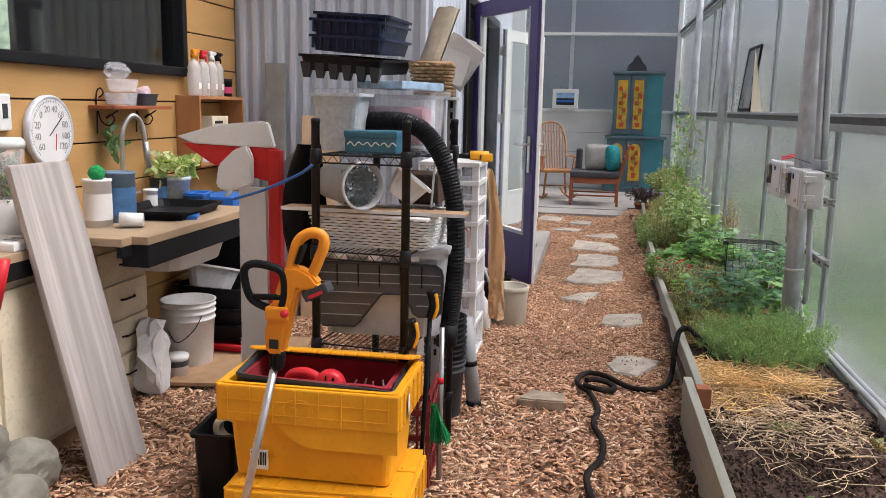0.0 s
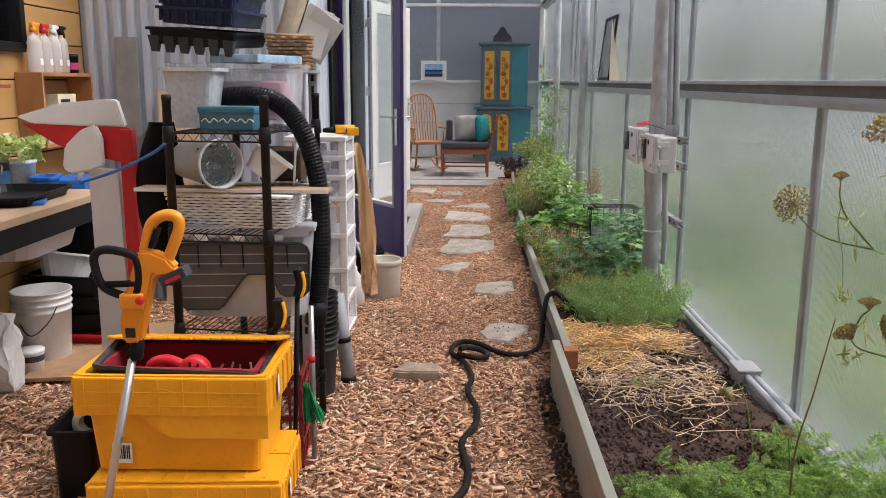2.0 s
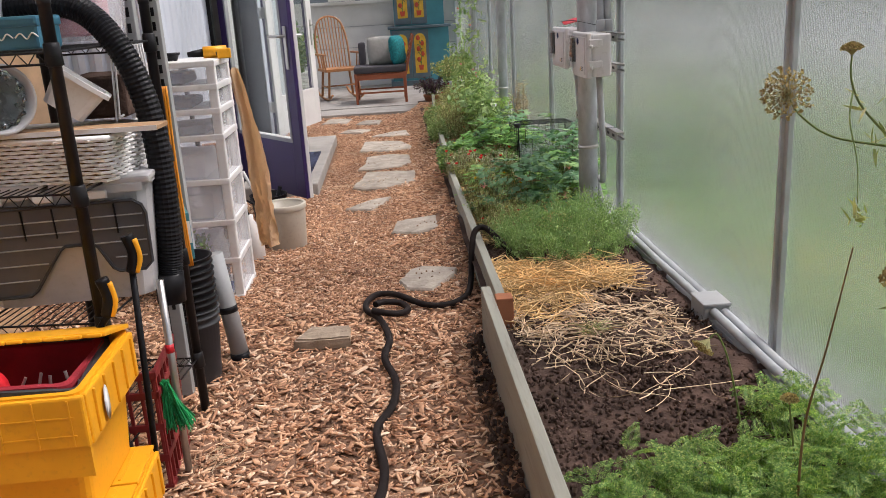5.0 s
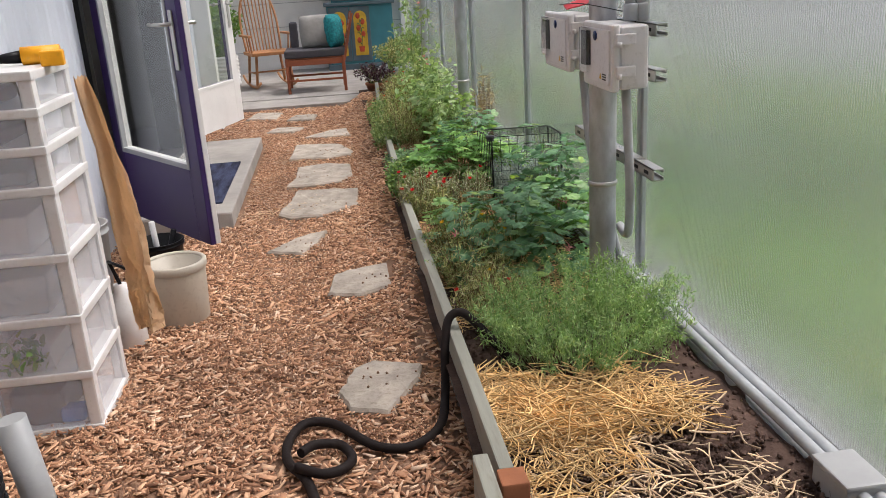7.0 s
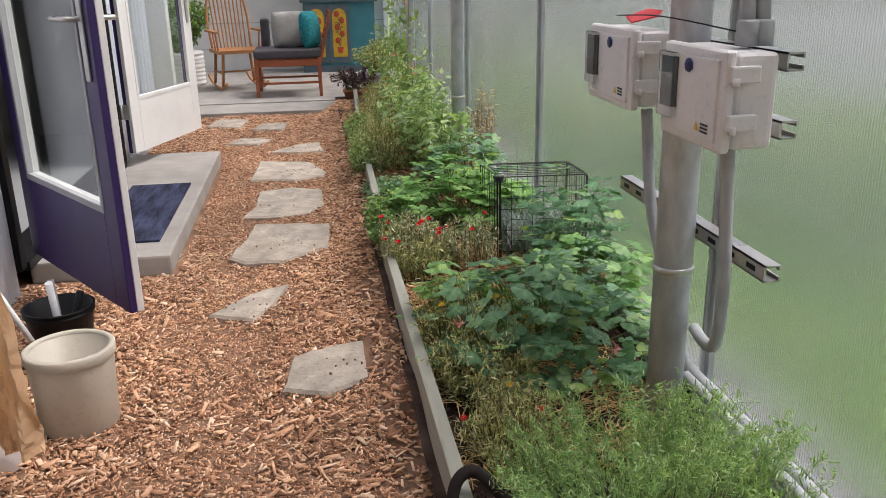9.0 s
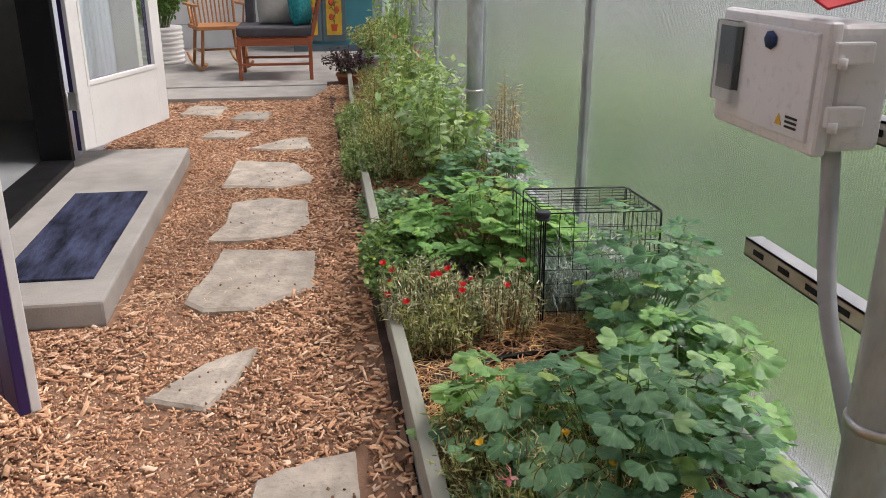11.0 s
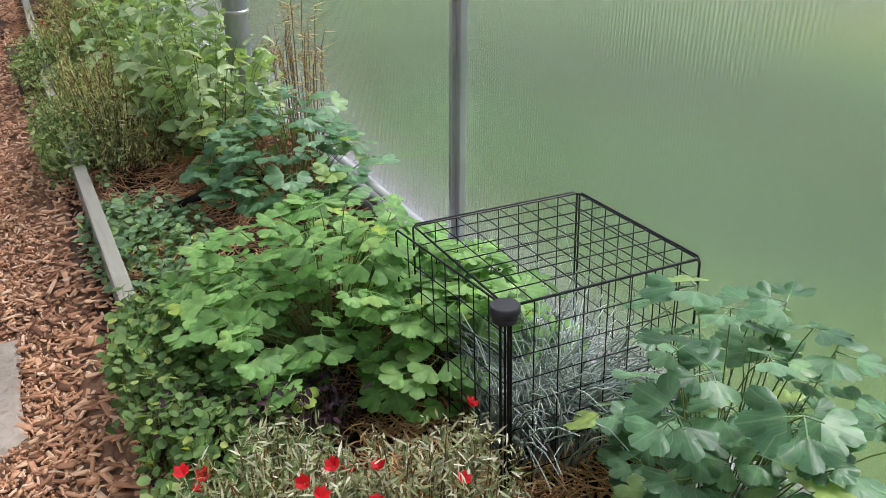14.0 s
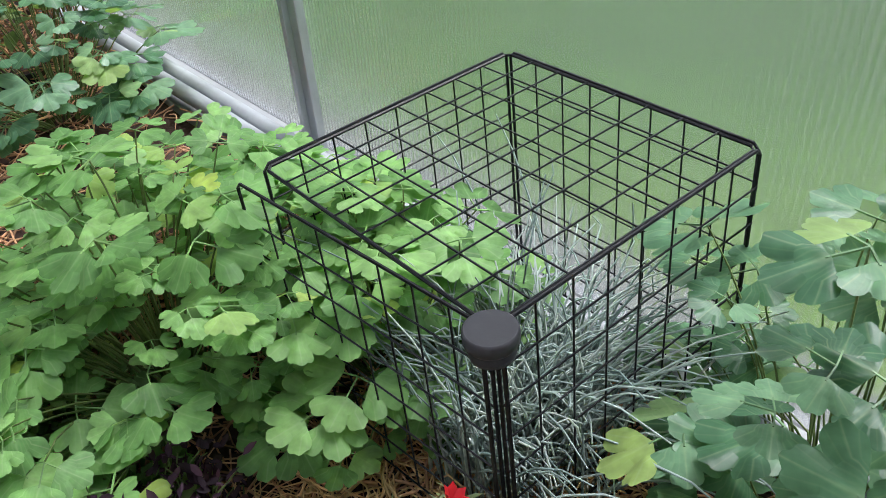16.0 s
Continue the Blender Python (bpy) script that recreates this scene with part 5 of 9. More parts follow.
shrub("climbing_vine", "tall climbing vine with pale leaves round the far post", (1.1, 11.05), 0.24, 0.32, 1.85, 15, 26, 0.06, M_SAGE, tilt=0.8, lo=0.05, base=0.35, low=0.35, jitter=0.03, flowers=(M_PINKFL, 4, 0.03))
shrub("climbing_vine", "green vine climbing beside the far post", (0.98, 11.6), 0.18, 0.25, 0.9, 18, 18, 0.055, M_SAGE, tilt=0.8, lo=0.1, base=0.5, low=0.4, jitter=0.02)

# feathery carrot tops nearest the entrance
fv, ff = [], []


def blade(p, d, ln, wd):
    """One thin leaf segment of a frond."""
    k = len(fv)
    sx, sy = -d[1] * wd, d[0] * wd
    q = (p[0] + d[0] * ln * 0.5, p[1] + d[1] * ln * 0.5)
    for x, y in (p, (q[0] + sx, q[1] + sy), (p[0] + d[0] * ln, p[1] + d[1] * ln), (q[0] - sx, q[1] - sy)):
        fv.append((x, y, 0.22 * x - 0.35 * x * x + 0.04 * math.sin(x * 23 + y * 31)))
    ff.append((k, k + 1, k + 2, k + 3))


for i in range(11):
    x = 0.16 + 0.075 * i
    ln = 0.34 * math.sin(min(1.0, (i + 2) / 5) * math.pi / 2) * (1 - i / 12.5)
    blade((x - 0.08, 0), (1, 0), 0.1, 0.008)
    for side in (-1, 1):
        d = Vector((0.55, side * 0.84))
        blade((x, 0), d, ln, 0.006)
        for jj in range(5):
            u = (jj + 1) / 5.4
            for w in (-1, 1):
                e = Matrix.Rotation(w * 0.75, 2) @ d
                blade((x + d.x * ln * u, d.y * ln * u), e, 0.085 * (1.15 - u * 0.6) * (0.4 + ln * 2), 0.011)
for at, rx, ry, n, h in (((0.92, 2.66), 0.38, 0.26, 260, 0.14), ((0.98, 2.15), 0.42, 0.4, 330, 0.18), ((1.24, 2.95), 0.12, 0.28, 70, 0.14), ((1.28, 2.3), 0.1, 0.4, 130, 0.36)):
    p = thing("carrot_plant", "feathery green carrot tops growing in the bed", "plant", at=(at[0], at[1], 0.12), group="carrot tops")
    paths = stalks(n, at, rx, ry, h, 0.7, low=0.35)
    paths[..., 0] = np.clip(paths[..., 0], 0.5, 1.38)
    s = rng.uniform(0.06, 0.15, (n, 1)) * np.ones((1, 3))
    for nm, me in (("stalk_tuft", stems_mesh("stalk_tuft", paths, np.full(n, 0.0016), M_SAVSTEM)), ("foliage", scattered("foliage", fv, ff, turns(rng, n, 0.5), paths[:, 2], s, M_CARROT)), ("foliage", scattered("foliage", fv, ff, turns(rng, n, 0.5), paths[:, 4], s * 0.8, M_CARROT))):
        me.vertices.foreach_get("co", co := np.empty(len(me.vertices) * 3, np.float32))
        co[0::3] = np.minimum(co[0::3], 1.425)
        me.vertices.foreach_set("co", co)
        ob = new(nm, me)
        ob.parent = p
        tagged(ob, kind="stuff")
        ob.matrix_parent_inverse = Matrix.Translation((-at[0], -at[1], -0.12))


def umbel(parent, at, tip, r, open_, foot):
    """A seed head: rays fanning from the stalk's end, each with a small tuft."""
    at, tip = Vector(at), Vector(tip)
    bm = B()
    tube(bm, smooth_path([*foot, at], 6), 0.003, 6, 0.0018)
    d = (tip - at).normalized()
    a = d.orthogonal().normalized()
    b = d.cross(a)
    ends = []
    rays = B()
    for i in range(64):
        q = math.sqrt((i + 0.5) / 64)
        th = i * 2.4
        e = at + (d * (1.15 - open_ * q * q) + (a * math.cos(th) + b * math.sin(th)) * q * 0.95) * r
        tube(rays, [at, at + (e - at) * 0.5 + d * r * 0.12, e], 0.0008, 3)
        ends.append(e)
    part("stalk", bm, M_STEM, parent)
    part("ray_tuft", rays, M_RAY, parent)
    bm = B()
    for e in ends:
        for k in range(8):
            o = e + Vector((random.gauss(0, 1), random.gauss(0, 1), random.gauss(0, 1))) * r * 0.05
            m = Matrix.Translation(o) @ Euler((random.uniform(0, 6), random.uniform(0, 6), 0)).to_matrix().to_4x4()
            vs = [bm.verts.new(m @ (Vector(q) * max(0.003, r * 0.07))) for q in ((-1, -0.5, 0), (1, -0.4, 0), (0.2, 0.9, 0.3))]
            bm.faces.new(vs)
    part("seed_head", bm, M_DRY, parent, "dry brown seed head")


dill = thing("seeding_carrot", "tall seeding carrot with dry brown umbels", "plant", at=(0, 0, 0))
FORK = (1.212, 2.65, 0.991)
HUB = (1.149, 2.15, 0.801)
for at, tip, r, o, foot in (
        ((1.017, 2.75, 1.102), (0.975, 2.69, 1.12), 0.056, 0.75, [FORK, (1.106, 2.72, 1.01), (1.04, 2.745, 1.06)]),
        ((1.122, 2.7, 1.18), (1.12, 2.7, 1.21), 0.022, 0.5, [FORK, (1.15, 2.69, 1.07), (1.125, 2.7, 1.13)]),
        ((1.067, 2.28, 1.309), (1.03, 2.255, 1.375), 0.068, 0.35, [(1.29, 2.28, 0.9), (1.183, 2.28, 1.137)]),
        ((1.2, 2.3, 1.09), (1.18, 2.3, 1.115), 0.03, 0.7, [(1.29, 2.28, 0.9), (1.24, 2.29, 1.03)]),
        ((1.108, 2.25, 0.965), (1.085, 2.23, 1.0), 0.044, 0.4, [HUB, (1.158, 2.25, 0.89)]),
        ((0.961, 2.2, 0.862), (0.94, 2.2, 0.89), 0.03, 0.3, [HUB, (1.072, 2.2, 0.815), (0.985, 2.2, 0.84)]),
        ((0.995, 2.2, 0.935), (0.993, 2.2, 0.97), 0.024, 0.3, [(0.962, 2.2, 0.865), (0.975, 2.2, 0.915)]),
        ((1.078, 2.2, 0.897), (1.03, 2.2, 0.892), 0.038, 0.3, [HUB, (1.142, 2.2, 0.88)]),
        ((1.207, 2.35, 0.535), (1.207, 2.35, 0.57), 0.026, 0.3, [(1.25, 2.4, 0.12), (1.22, 2.37, 0.36)]),
        ((1.186, 2.3, 0.45), (1.186, 2.3, 0.49), 0.025, 0.3, [(1.23, 2.33, 0.12), (1.2, 2.31, 0.3)]),
        ((1.266, 2.3, 0.33), (1.26, 2.3, 0.37), 0.022, 0.4, [(1.29, 2.3, 0.12), (1.275, 2.3, 0.24)]),
        ((1.062, 2.75, 0.37), (1.062, 2.75, 0.4), 0.022, 0.6, [(1.1, 2.75, 0.12), (1.075, 2.75, 0.28)]),
        ((0.961, 3.0, 0.445), (0.935, 2.99, 0.42), 0.032, 0.2, [(1.05, 2.95, 0.12), (1.01, 2.97, 0.36), (0.98, 2.99, 0.455)])):
    umbel(dill, at, tip, r, o, foot)
bm = B()
tube(bm, smooth_path([(1.18, 2.12, 0.1), (1.172, 2.12, 0.187), (1.146, 2.12, 0.462), (1.132, 2.12, 0.7), HUB], 6), 0.009, 8, 0.006)
part("main_stalk", bm, M_BROWNSTEM, dill, "thick brown main stalk")
for pts, r in (([(1.36, 2.3, 0.1), (1.35, 2.3, 0.5), (1.332, 2.3, 0.86), (1.297, 2.45, 0.943), FORK], 0.005), ([(1.34, 2.28, 0.12), (1.33, 2.28, 0.5), (1.29, 2.28, 0.9)], 0.005), ([(1.03, 2.62, 0.12), (1.023, 2.6, 0.39), (1.06, 2.6, 0.577), (1.1, 2.6, 0.799)], 0.0035), ([(1.131, 2.7, 1.111), (1.122, 2.69, 1.05), (1.14, 2.68, 0.96), (1.148, 2.68, 0.87)], 0.0022)):
    bm = B()
    tube(bm, smooth_path(pts, 6), r, 6, r * 0.45)
    part("side_stalk", bm, M_BROWNSTEM if r == 0.0035 else M_SAVSTEM, dill)
# small drooping leaves on the dry stalks
for at, n in (((1.155, 2.69, 1.1), 7), ((1.175, 2.68, 1.02), 9), ((1.15, 2.68, 0.86), 12), ((0.965, 2.2, 0.84), 14), ((1.0, 2.2, 0.9), 8), ((1.06, 2.27, 1.28), 16), ((1.15, 2.2, 0.87), 14)):
    droop = np.array(at) + rng.normal(0, 0.012, (n, 3)) - np.array([0, 0, 0.02])
    ob = new("dry_leaf_tuft", scattered("dry_leaf_tuft", NEEDLE_V, NEEDLE_F, turns(rng, n, 1.2), droop, rng.uniform(0.02, 0.045, (n, 1)) * np.ones((1, 3)), M_OLIVE))
    ob.parent = dill

# ---- wire cage with blue fescue ----
cage = thing("wire_cage", "black wire grid cage protecting a grass plant in the bed", "wire cage", at=(1.22, 6.868, 0.125))
cage.matrix_world = pose(1.22, 6.866, 0.125, -4, 0, -4)
G = 0.184
H = 0.365


def grid_panel(name, m):
    bm = B()
    e = 0.006
    tube(bm, [m @ Vector(q) for q in ((-G + 0.007, -G, 0), (G - 0.007, -G, 0), (G, -G + 0.007, 0), (G, G - 0.007, 0), (G - 0.007, G, 0), (-G + 0.007, G, 0), (-G, G - 0.007, 0), (-G, -G + 0.007, 0))], 0.0021, 6, closed=True)
    g = part(name, bm, M_BLACKM, cage)
    for k in range(1, 8):
        c = -G + 2 * G * k / 8
        for p0, p1 in (((c, -G, 0), (c, G, 0)), ((-G, c, 0.002), (G, c, 0.002))):
            bm = B()
            tube(bm, [m @ Vector(p0), m @ Vector(p1)], 0.0012, 5)
            part("grid_wire", bm, M_BLACKM, g)


grid_panel("top_grid", Matrix.Translation((0, 0, H)))
for a in range(4):
    swing = Matrix.Translation((-G, -G, 0)) @ Matrix.Rotation(0.09 if a == 3 else 0.0, 4, "Z") @ Matrix.Translation((G, G, 0))
    grid_panel("side_grid", swing @ Matrix.Rotation(a * math.pi / 2, 4, "Z") @ Matrix.Translation((0, -G - 0.004, H / 2)) @ Matrix.Rotation(math.pi / 2, 4, "X"))
bm = B()
lathe(bm, [(0.02, 0.0), (0.021, 0.006), (0.019, 0.008), (0.021, 0.012), (0.024, 0.016), (0.024, 0.026), (0.022, 0.028)], 24, (-G - 0.008, -G - 0.008, H - 0.018))
part("corner_cap", bm, M_DGREY, cage, "round black plastic corner connector")
for dx, dy in ((-G - 0.012, -G), (-G, -G - 0.012)):
    bm = B()
    tube(bm, [(dx, dy, 0), (dx, dy, H - 0.01)], 0.0024, 6)
    part("post_wire", bm, M_BLACKM, cage)
nb = 780
a = rng.uniform(0, math.tau, nb)
q = np.abs(rng.normal(0, 1, nb))
foot = np.stack([1.17 + rng.normal(0, 0.06, nb), 6.81 + rng.normal(0, 0.05, nb), np.full(nb, 0.12)], 1)
ln = rng.uniform(0.14, 0.33, nb)
a = a + rng.normal(0, 0.9, nb)
out = np.stack([np.cos(a), np.sin(a), np.zeros(nb)], 1) * (ln * rng.uniform(0.1, 0.8, nb))[:, None]
tip = foot + out
tip[:, 2] += ln * rng.uniform(0.35, 0.9, nb)
mid = foot + out * 0.35
mid[:, 2] += ln * 0.75
u = np.linspace(0, 1, 6)[None, :, None]
pp = foot[:, None] * (1 - u) ** 2 + 2 * mid[:, None] * u * (1 - u) + tip[:, None] * u ** 2
pp[..., 0] = np.clip(pp[..., 0], 1.05, 1.385)
tagged(new("blue_fescue", stems_mesh("blue_fescue", pp, np.full(nb, 0.0025), M_FESCUE, 0.4)), "tuft of blue-grey fescue grass inside the wire cage", "grass", kind="stuff")

# small tuft of yellowing grass in the straw
nb = 60
a = rng.uniform(0, math.tau, nb)
foot = np.stack([0.85 + rng.normal(0, 0.012, nb), 3.86 + rng.normal(0, 0.012, nb), np.full(nb, 0.12)], 1)
reach = rng.uniform(0.03, 0.1, nb)
u = np.linspace(0, 1, 5)[None, :]
blades = np.repeat(foot[:, None], 5, 1)
blades[..., 0] += (np.cos(a) * reach)[:, None] * u ** 1.3
blades[..., 1] += (np.sin(a) * reach)[:, None] * u ** 1.3
blades[..., 2] += rng.uniform(0.05, 0.1, nb)[:, None] * (u - 0.6 * u ** 2)
tagged(new("grass_tuft", stems_mesh("grass_tuft", blades, np.full(nb, 0.0016), M_OLIVE, 0.4)), "small tuft of yellowing grass in the straw", "grass", kind="stuff")

# soaker hose over the path and the board
bm = B()
lie = 0.026
tube(bm, smooth_path([(-0.1, 2.3, lie), (-0.1, 2.65, lie), (-0.04, 2.85, lie), (0.02, 2.96, lie), (0.06, 3.06, lie), (0.07, 3.2, lie), (0.05, 3.35, lie), (0.05, 3.46, lie), (0.1, 3.61, lie), (0.11, 3.8, lie), (0.07, 4.01, lie), (0.09, 4.2, lie), (0.05, 4.43, lie + 0.002), (-0.01, 4.55, lie + 0.004), (-0.01, 4.67, lie + 0.004), (0.04, 4.76, lie + 0.004), (0.13, 4.73, lie + 0.004), (0.25, 4.58, lie), (0.36, 4.56, lie), (0.45, 4.66, lie), (0.488, 4.82, 0.05), (0.505, 4.9, 0.17), (0.53, 4.95, 0.25), (0.58, 4.95, 0.265), (0.64, 4.86, 0.22), (0.7, 4.8, 0.15)], 8), 0.0145, 10)
tube(bm, smooth_path([(0.02, 4.48, 0.052), (0.09, 4.43, 0.052), (0.15, 4.47, 0.035), (0.175, 4.53, 0.03), (0.14, 4.6, 0.035), (0.07, 4.59, 0.05), (0.03, 4.54, 0.058)], 8), 0.0145, 10)
single("soaker_hose", bm, M_HOSE, "dark brown soaker hose looped across path and bed board", "hose")

# ---- deck furniture ----
DK = 0.055


def rod(name, parent, p0, p1, r, mat, r1=None, seg=8):
    bm = B()
    tube(bm, [p0, p1], r, seg, r1)
    return part(name, bm, mat, parent)


def slat(name, parent, x0, y0, z0, x1, y1, z1, mat, m=None):
    bm = B()
    box(bm, x0, y0, z0, x1, y1, z1, 0.005, m)
    return part(name, bm, mat, parent)


ch = thing("lounge_chair", "red-brown hardwood lounge chair with charcoal cushions", "chair", at=(0.04, 12.78, DK))
for x in (-0.35, 0.33):
    for y in (0.0, 0.6):
        slat("leg", ch, x - 0.018, y - 0.018, 0, x + 0.018, y + 0.018, 0.42, M_WOOD)
for y in (0.0, 0.6):
    slat("side_rail", ch, -0.34, y - 0.014, 0.33, 0.34, y + 0.014, 0.4, M_WOOD)
    slat("side_rail", ch, -0.34, y - 0.01, 0.14, 0.34, y + 0.01, 0.165, M_WOOD)
for k in range(6):
    slat("seat_slat", ch, -0.33 + k * 0.11, 0.0, 0.4, -0.25 + k * 0.11, 0.6, 0.415, M_WOOD)
back = Matrix.Translation((0.34, 0, 0.36)) @ Matrix.Rotation(radians(14), 4, "Y")
for y in (0.0, 0.6):
    slat("back_post", ch, -0.015, y - 0.015, 0, 0.015, y + 0.015, 0.56, M_WOOD, back)
for k in range(6):
    slat("back_slat", ch, -0.008, 0.012, 0.1 + k * 0.08, 0.008, 0.588, 0.145 + k * 0.08, M_WOOD, back)
bm = B()
box(bm, -0.37, -0.02, 0.416, 0.36, 0.6, 0.51, 0.03, seg=3)
part("seat_cushion", bm, M_DKCLOTH, ch)
bm = B()
box(bm, -0.3, 0.5, 0.5, -0.2, 0.62, 0.82, 0.035, seg=3)
part("arm_cushion", bm, M_DKCLOTH, ch)


def pillow(label, at, w, h, mat, rx, rz):
    bm = B()
    n = 14
    g = [[None] * n for _ in range(n)]
    for s in (1, -1):
        rows = []
        for i in range(n):
            row = []
            for j in range(n):
                u, v = i / (n - 1) * 2 - 1, j / (n - 1) * 2 - 1
                edge = (1 - u ** 4) * (1 - v ** 4)
                row.append(bm.verts.new((u * w / 2 * (1 - 0.05 * v * v), s * (0.075 * edge ** 0.6) + 0.006 * noise.noise((u * 3, v * 3, s)), v * h / 2 * (1 - 0.05 * u * u))))
            rows.append(row)
        for a, b in zip(rows, rows[1:]):
            for j in range(n - 1):
                f = bm.faces.new((a[j], a[j + 1], b[j + 1], b[j]))
                f.smooth = True
    bmesh.ops.remove_doubles(bm, verts=bm.verts, dist=0.004)
    bmesh.ops.recalc_face_normals(bm, faces=bm.faces)
    ob = single("throw_pillow", bm, mat, label, "pillow")
    ob.matrix_world = pose(*at, rx, 0, rz)


pillow("grey striped throw pillow on the lounge chair", (0.1, 13.1, DK + 0.7), 0.46, 0.4, M_GREYCLOTH, -14, 6)
pillow("fluffy teal throw pillow on the lounge chair", (0.29, 12.98, DK + 0.7), 0.34, 0.4, M_TEALFUR, -6, 62)

rk = thing("rocking_chair", "light oak rocking chair with a tall spindle back", "rocking chair", at=(-0.58, 13.75, DK), turn=18)
for x in (-0.24, 0.24):
    bm = B()
    tube(bm, smooth_path([(x, -0.4, 0.1), (x, -0.2, 0.03), (x, 0.1, 0.02), (x, 0.4, 0.06), (x, 0.55, 0.12)], 6), 0.017, 8)
    part("rocker", bm, M_OAK, rk)
    rod("leg", rk, (x, -0.2, 0.05), (x * 0.85, -0.18, 0.42), 0.018, M_OAK)
    rod("leg", rk, (x, 0.22, 0.05), (x * 0.85, 0.2, 0.42), 0.018, M_OAK)
    rod("stretcher", rk, (x * 0.95, -0.19, 0.2), (x * 0.95, 0.21, 0.2), 0.011, M_OAK)
    rod("arm_post", rk, (x * 1.05, -0.18, 0.43), (x * 1.15, -0.2, 0.66), 0.012, M_OAK)
    rod("arm_post", rk, (x * 1.05, -0.05, 0.43), (x * 1.15, -0.05, 0.66), 0.01, M_OAK)
    slat("armrest", rk, x * 1.15 - 0.03, -0.28, 0.655, x * 1.15 + 0.03, 0.24, 0.68, M_OAK)
rod("stretcher", rk, (-0.22, 0.0, 0.2), (0.22, 0.0, 0.2), 0.011, M_OAK)
slat("seat", rk, -0.27, -0.26, 0.42, 0.27, 0.24, 0.46, M_OAK)
bm = B()
tube(bm, smooth_path([(-0.23, 0.22, 0.45), (-0.24, 0.34, 0.85), (-0.17, 0.4, 1.12), (0.0, 0.42, 1.2), (0.17, 0.4, 1.12), (0.24, 0.34, 0.85), (0.23, 0.22, 0.45)], 6), 0.015, 8)
part("back_hoop", bm, M_OAK, rk)
for k in range(9):
    x = -0.19 + k * 0.0475
    top = 1.19 - 0.1 * abs(x / 0.19) ** 2.2
    rod("spindle", rk, (x * 0.9, 0.22, 0.45), (x, 0.22 + 0.2 * (top - 0.45) / 0.75, top), 0.009, M_OAK, seg=6)

# ---- painted cabinet ----
pc = thing("painted_cabinet", "teal and grey cupboard with yellow flower panels on its doors", "cupboard", at=(0.24, 15.2, DK))
M_SLATE = surf("slate_blue_paint", (0.09, 0.13, 0.15), 0.5, vary=0.2, scale=6)
M_REDDAB = surf("red_dab", (0.5, 0.07, 0.03), 0.6)
M_GREENDAB = surf("green_dab", (0.1, 0.16, 0.05), 0.6)
bm = B()
box(bm, -0.06, -0.02, 0.0, 1.0, 0.5, 0.08, 0.006)
part("plinth", bm, M_SLATE, pc)
bm = B()
box(bm, -0.02, 0.0, 0.08, 0.94, 0.5, 0.92, 0.006)
part("lower_body", bm, M_TEAL, pc)
bm = B()
box(bm, -0.06, -0.04, 0.92, 0.98, 0.52, 0.965, 0.01)
part("waist_moulding", bm, M_SLATE, pc)
bm = B()
box(bm, 0.06, 0.06, 0.965, 0.88, 0.48, 2.02, 0.006)
part("upper_body", bm, M_TEAL, pc)
bm = B()
box(bm, 0.02, 0.02, 2.02, 0.92, 0.5, 2.075, 0.012)
part("cornice", bm, M_SLATE, pc)
bm = B()
slab(bm, [(0.3, 0), (0.32, 0.1), (0.38, 0.14), (0.42, 0.22), (0.47, 0.27), (0.52, 0.22), (0.56, 0.14), (0.62, 0.1), (0.64, 0)], 0, 0.05, Matrix.Translation((-0.05, 0.1, 2.075)) @ Matrix.Rotation(math.pi / 2, 4, "X"))
part("crest", bm, M_DGREY, pc, "carved grey crest")
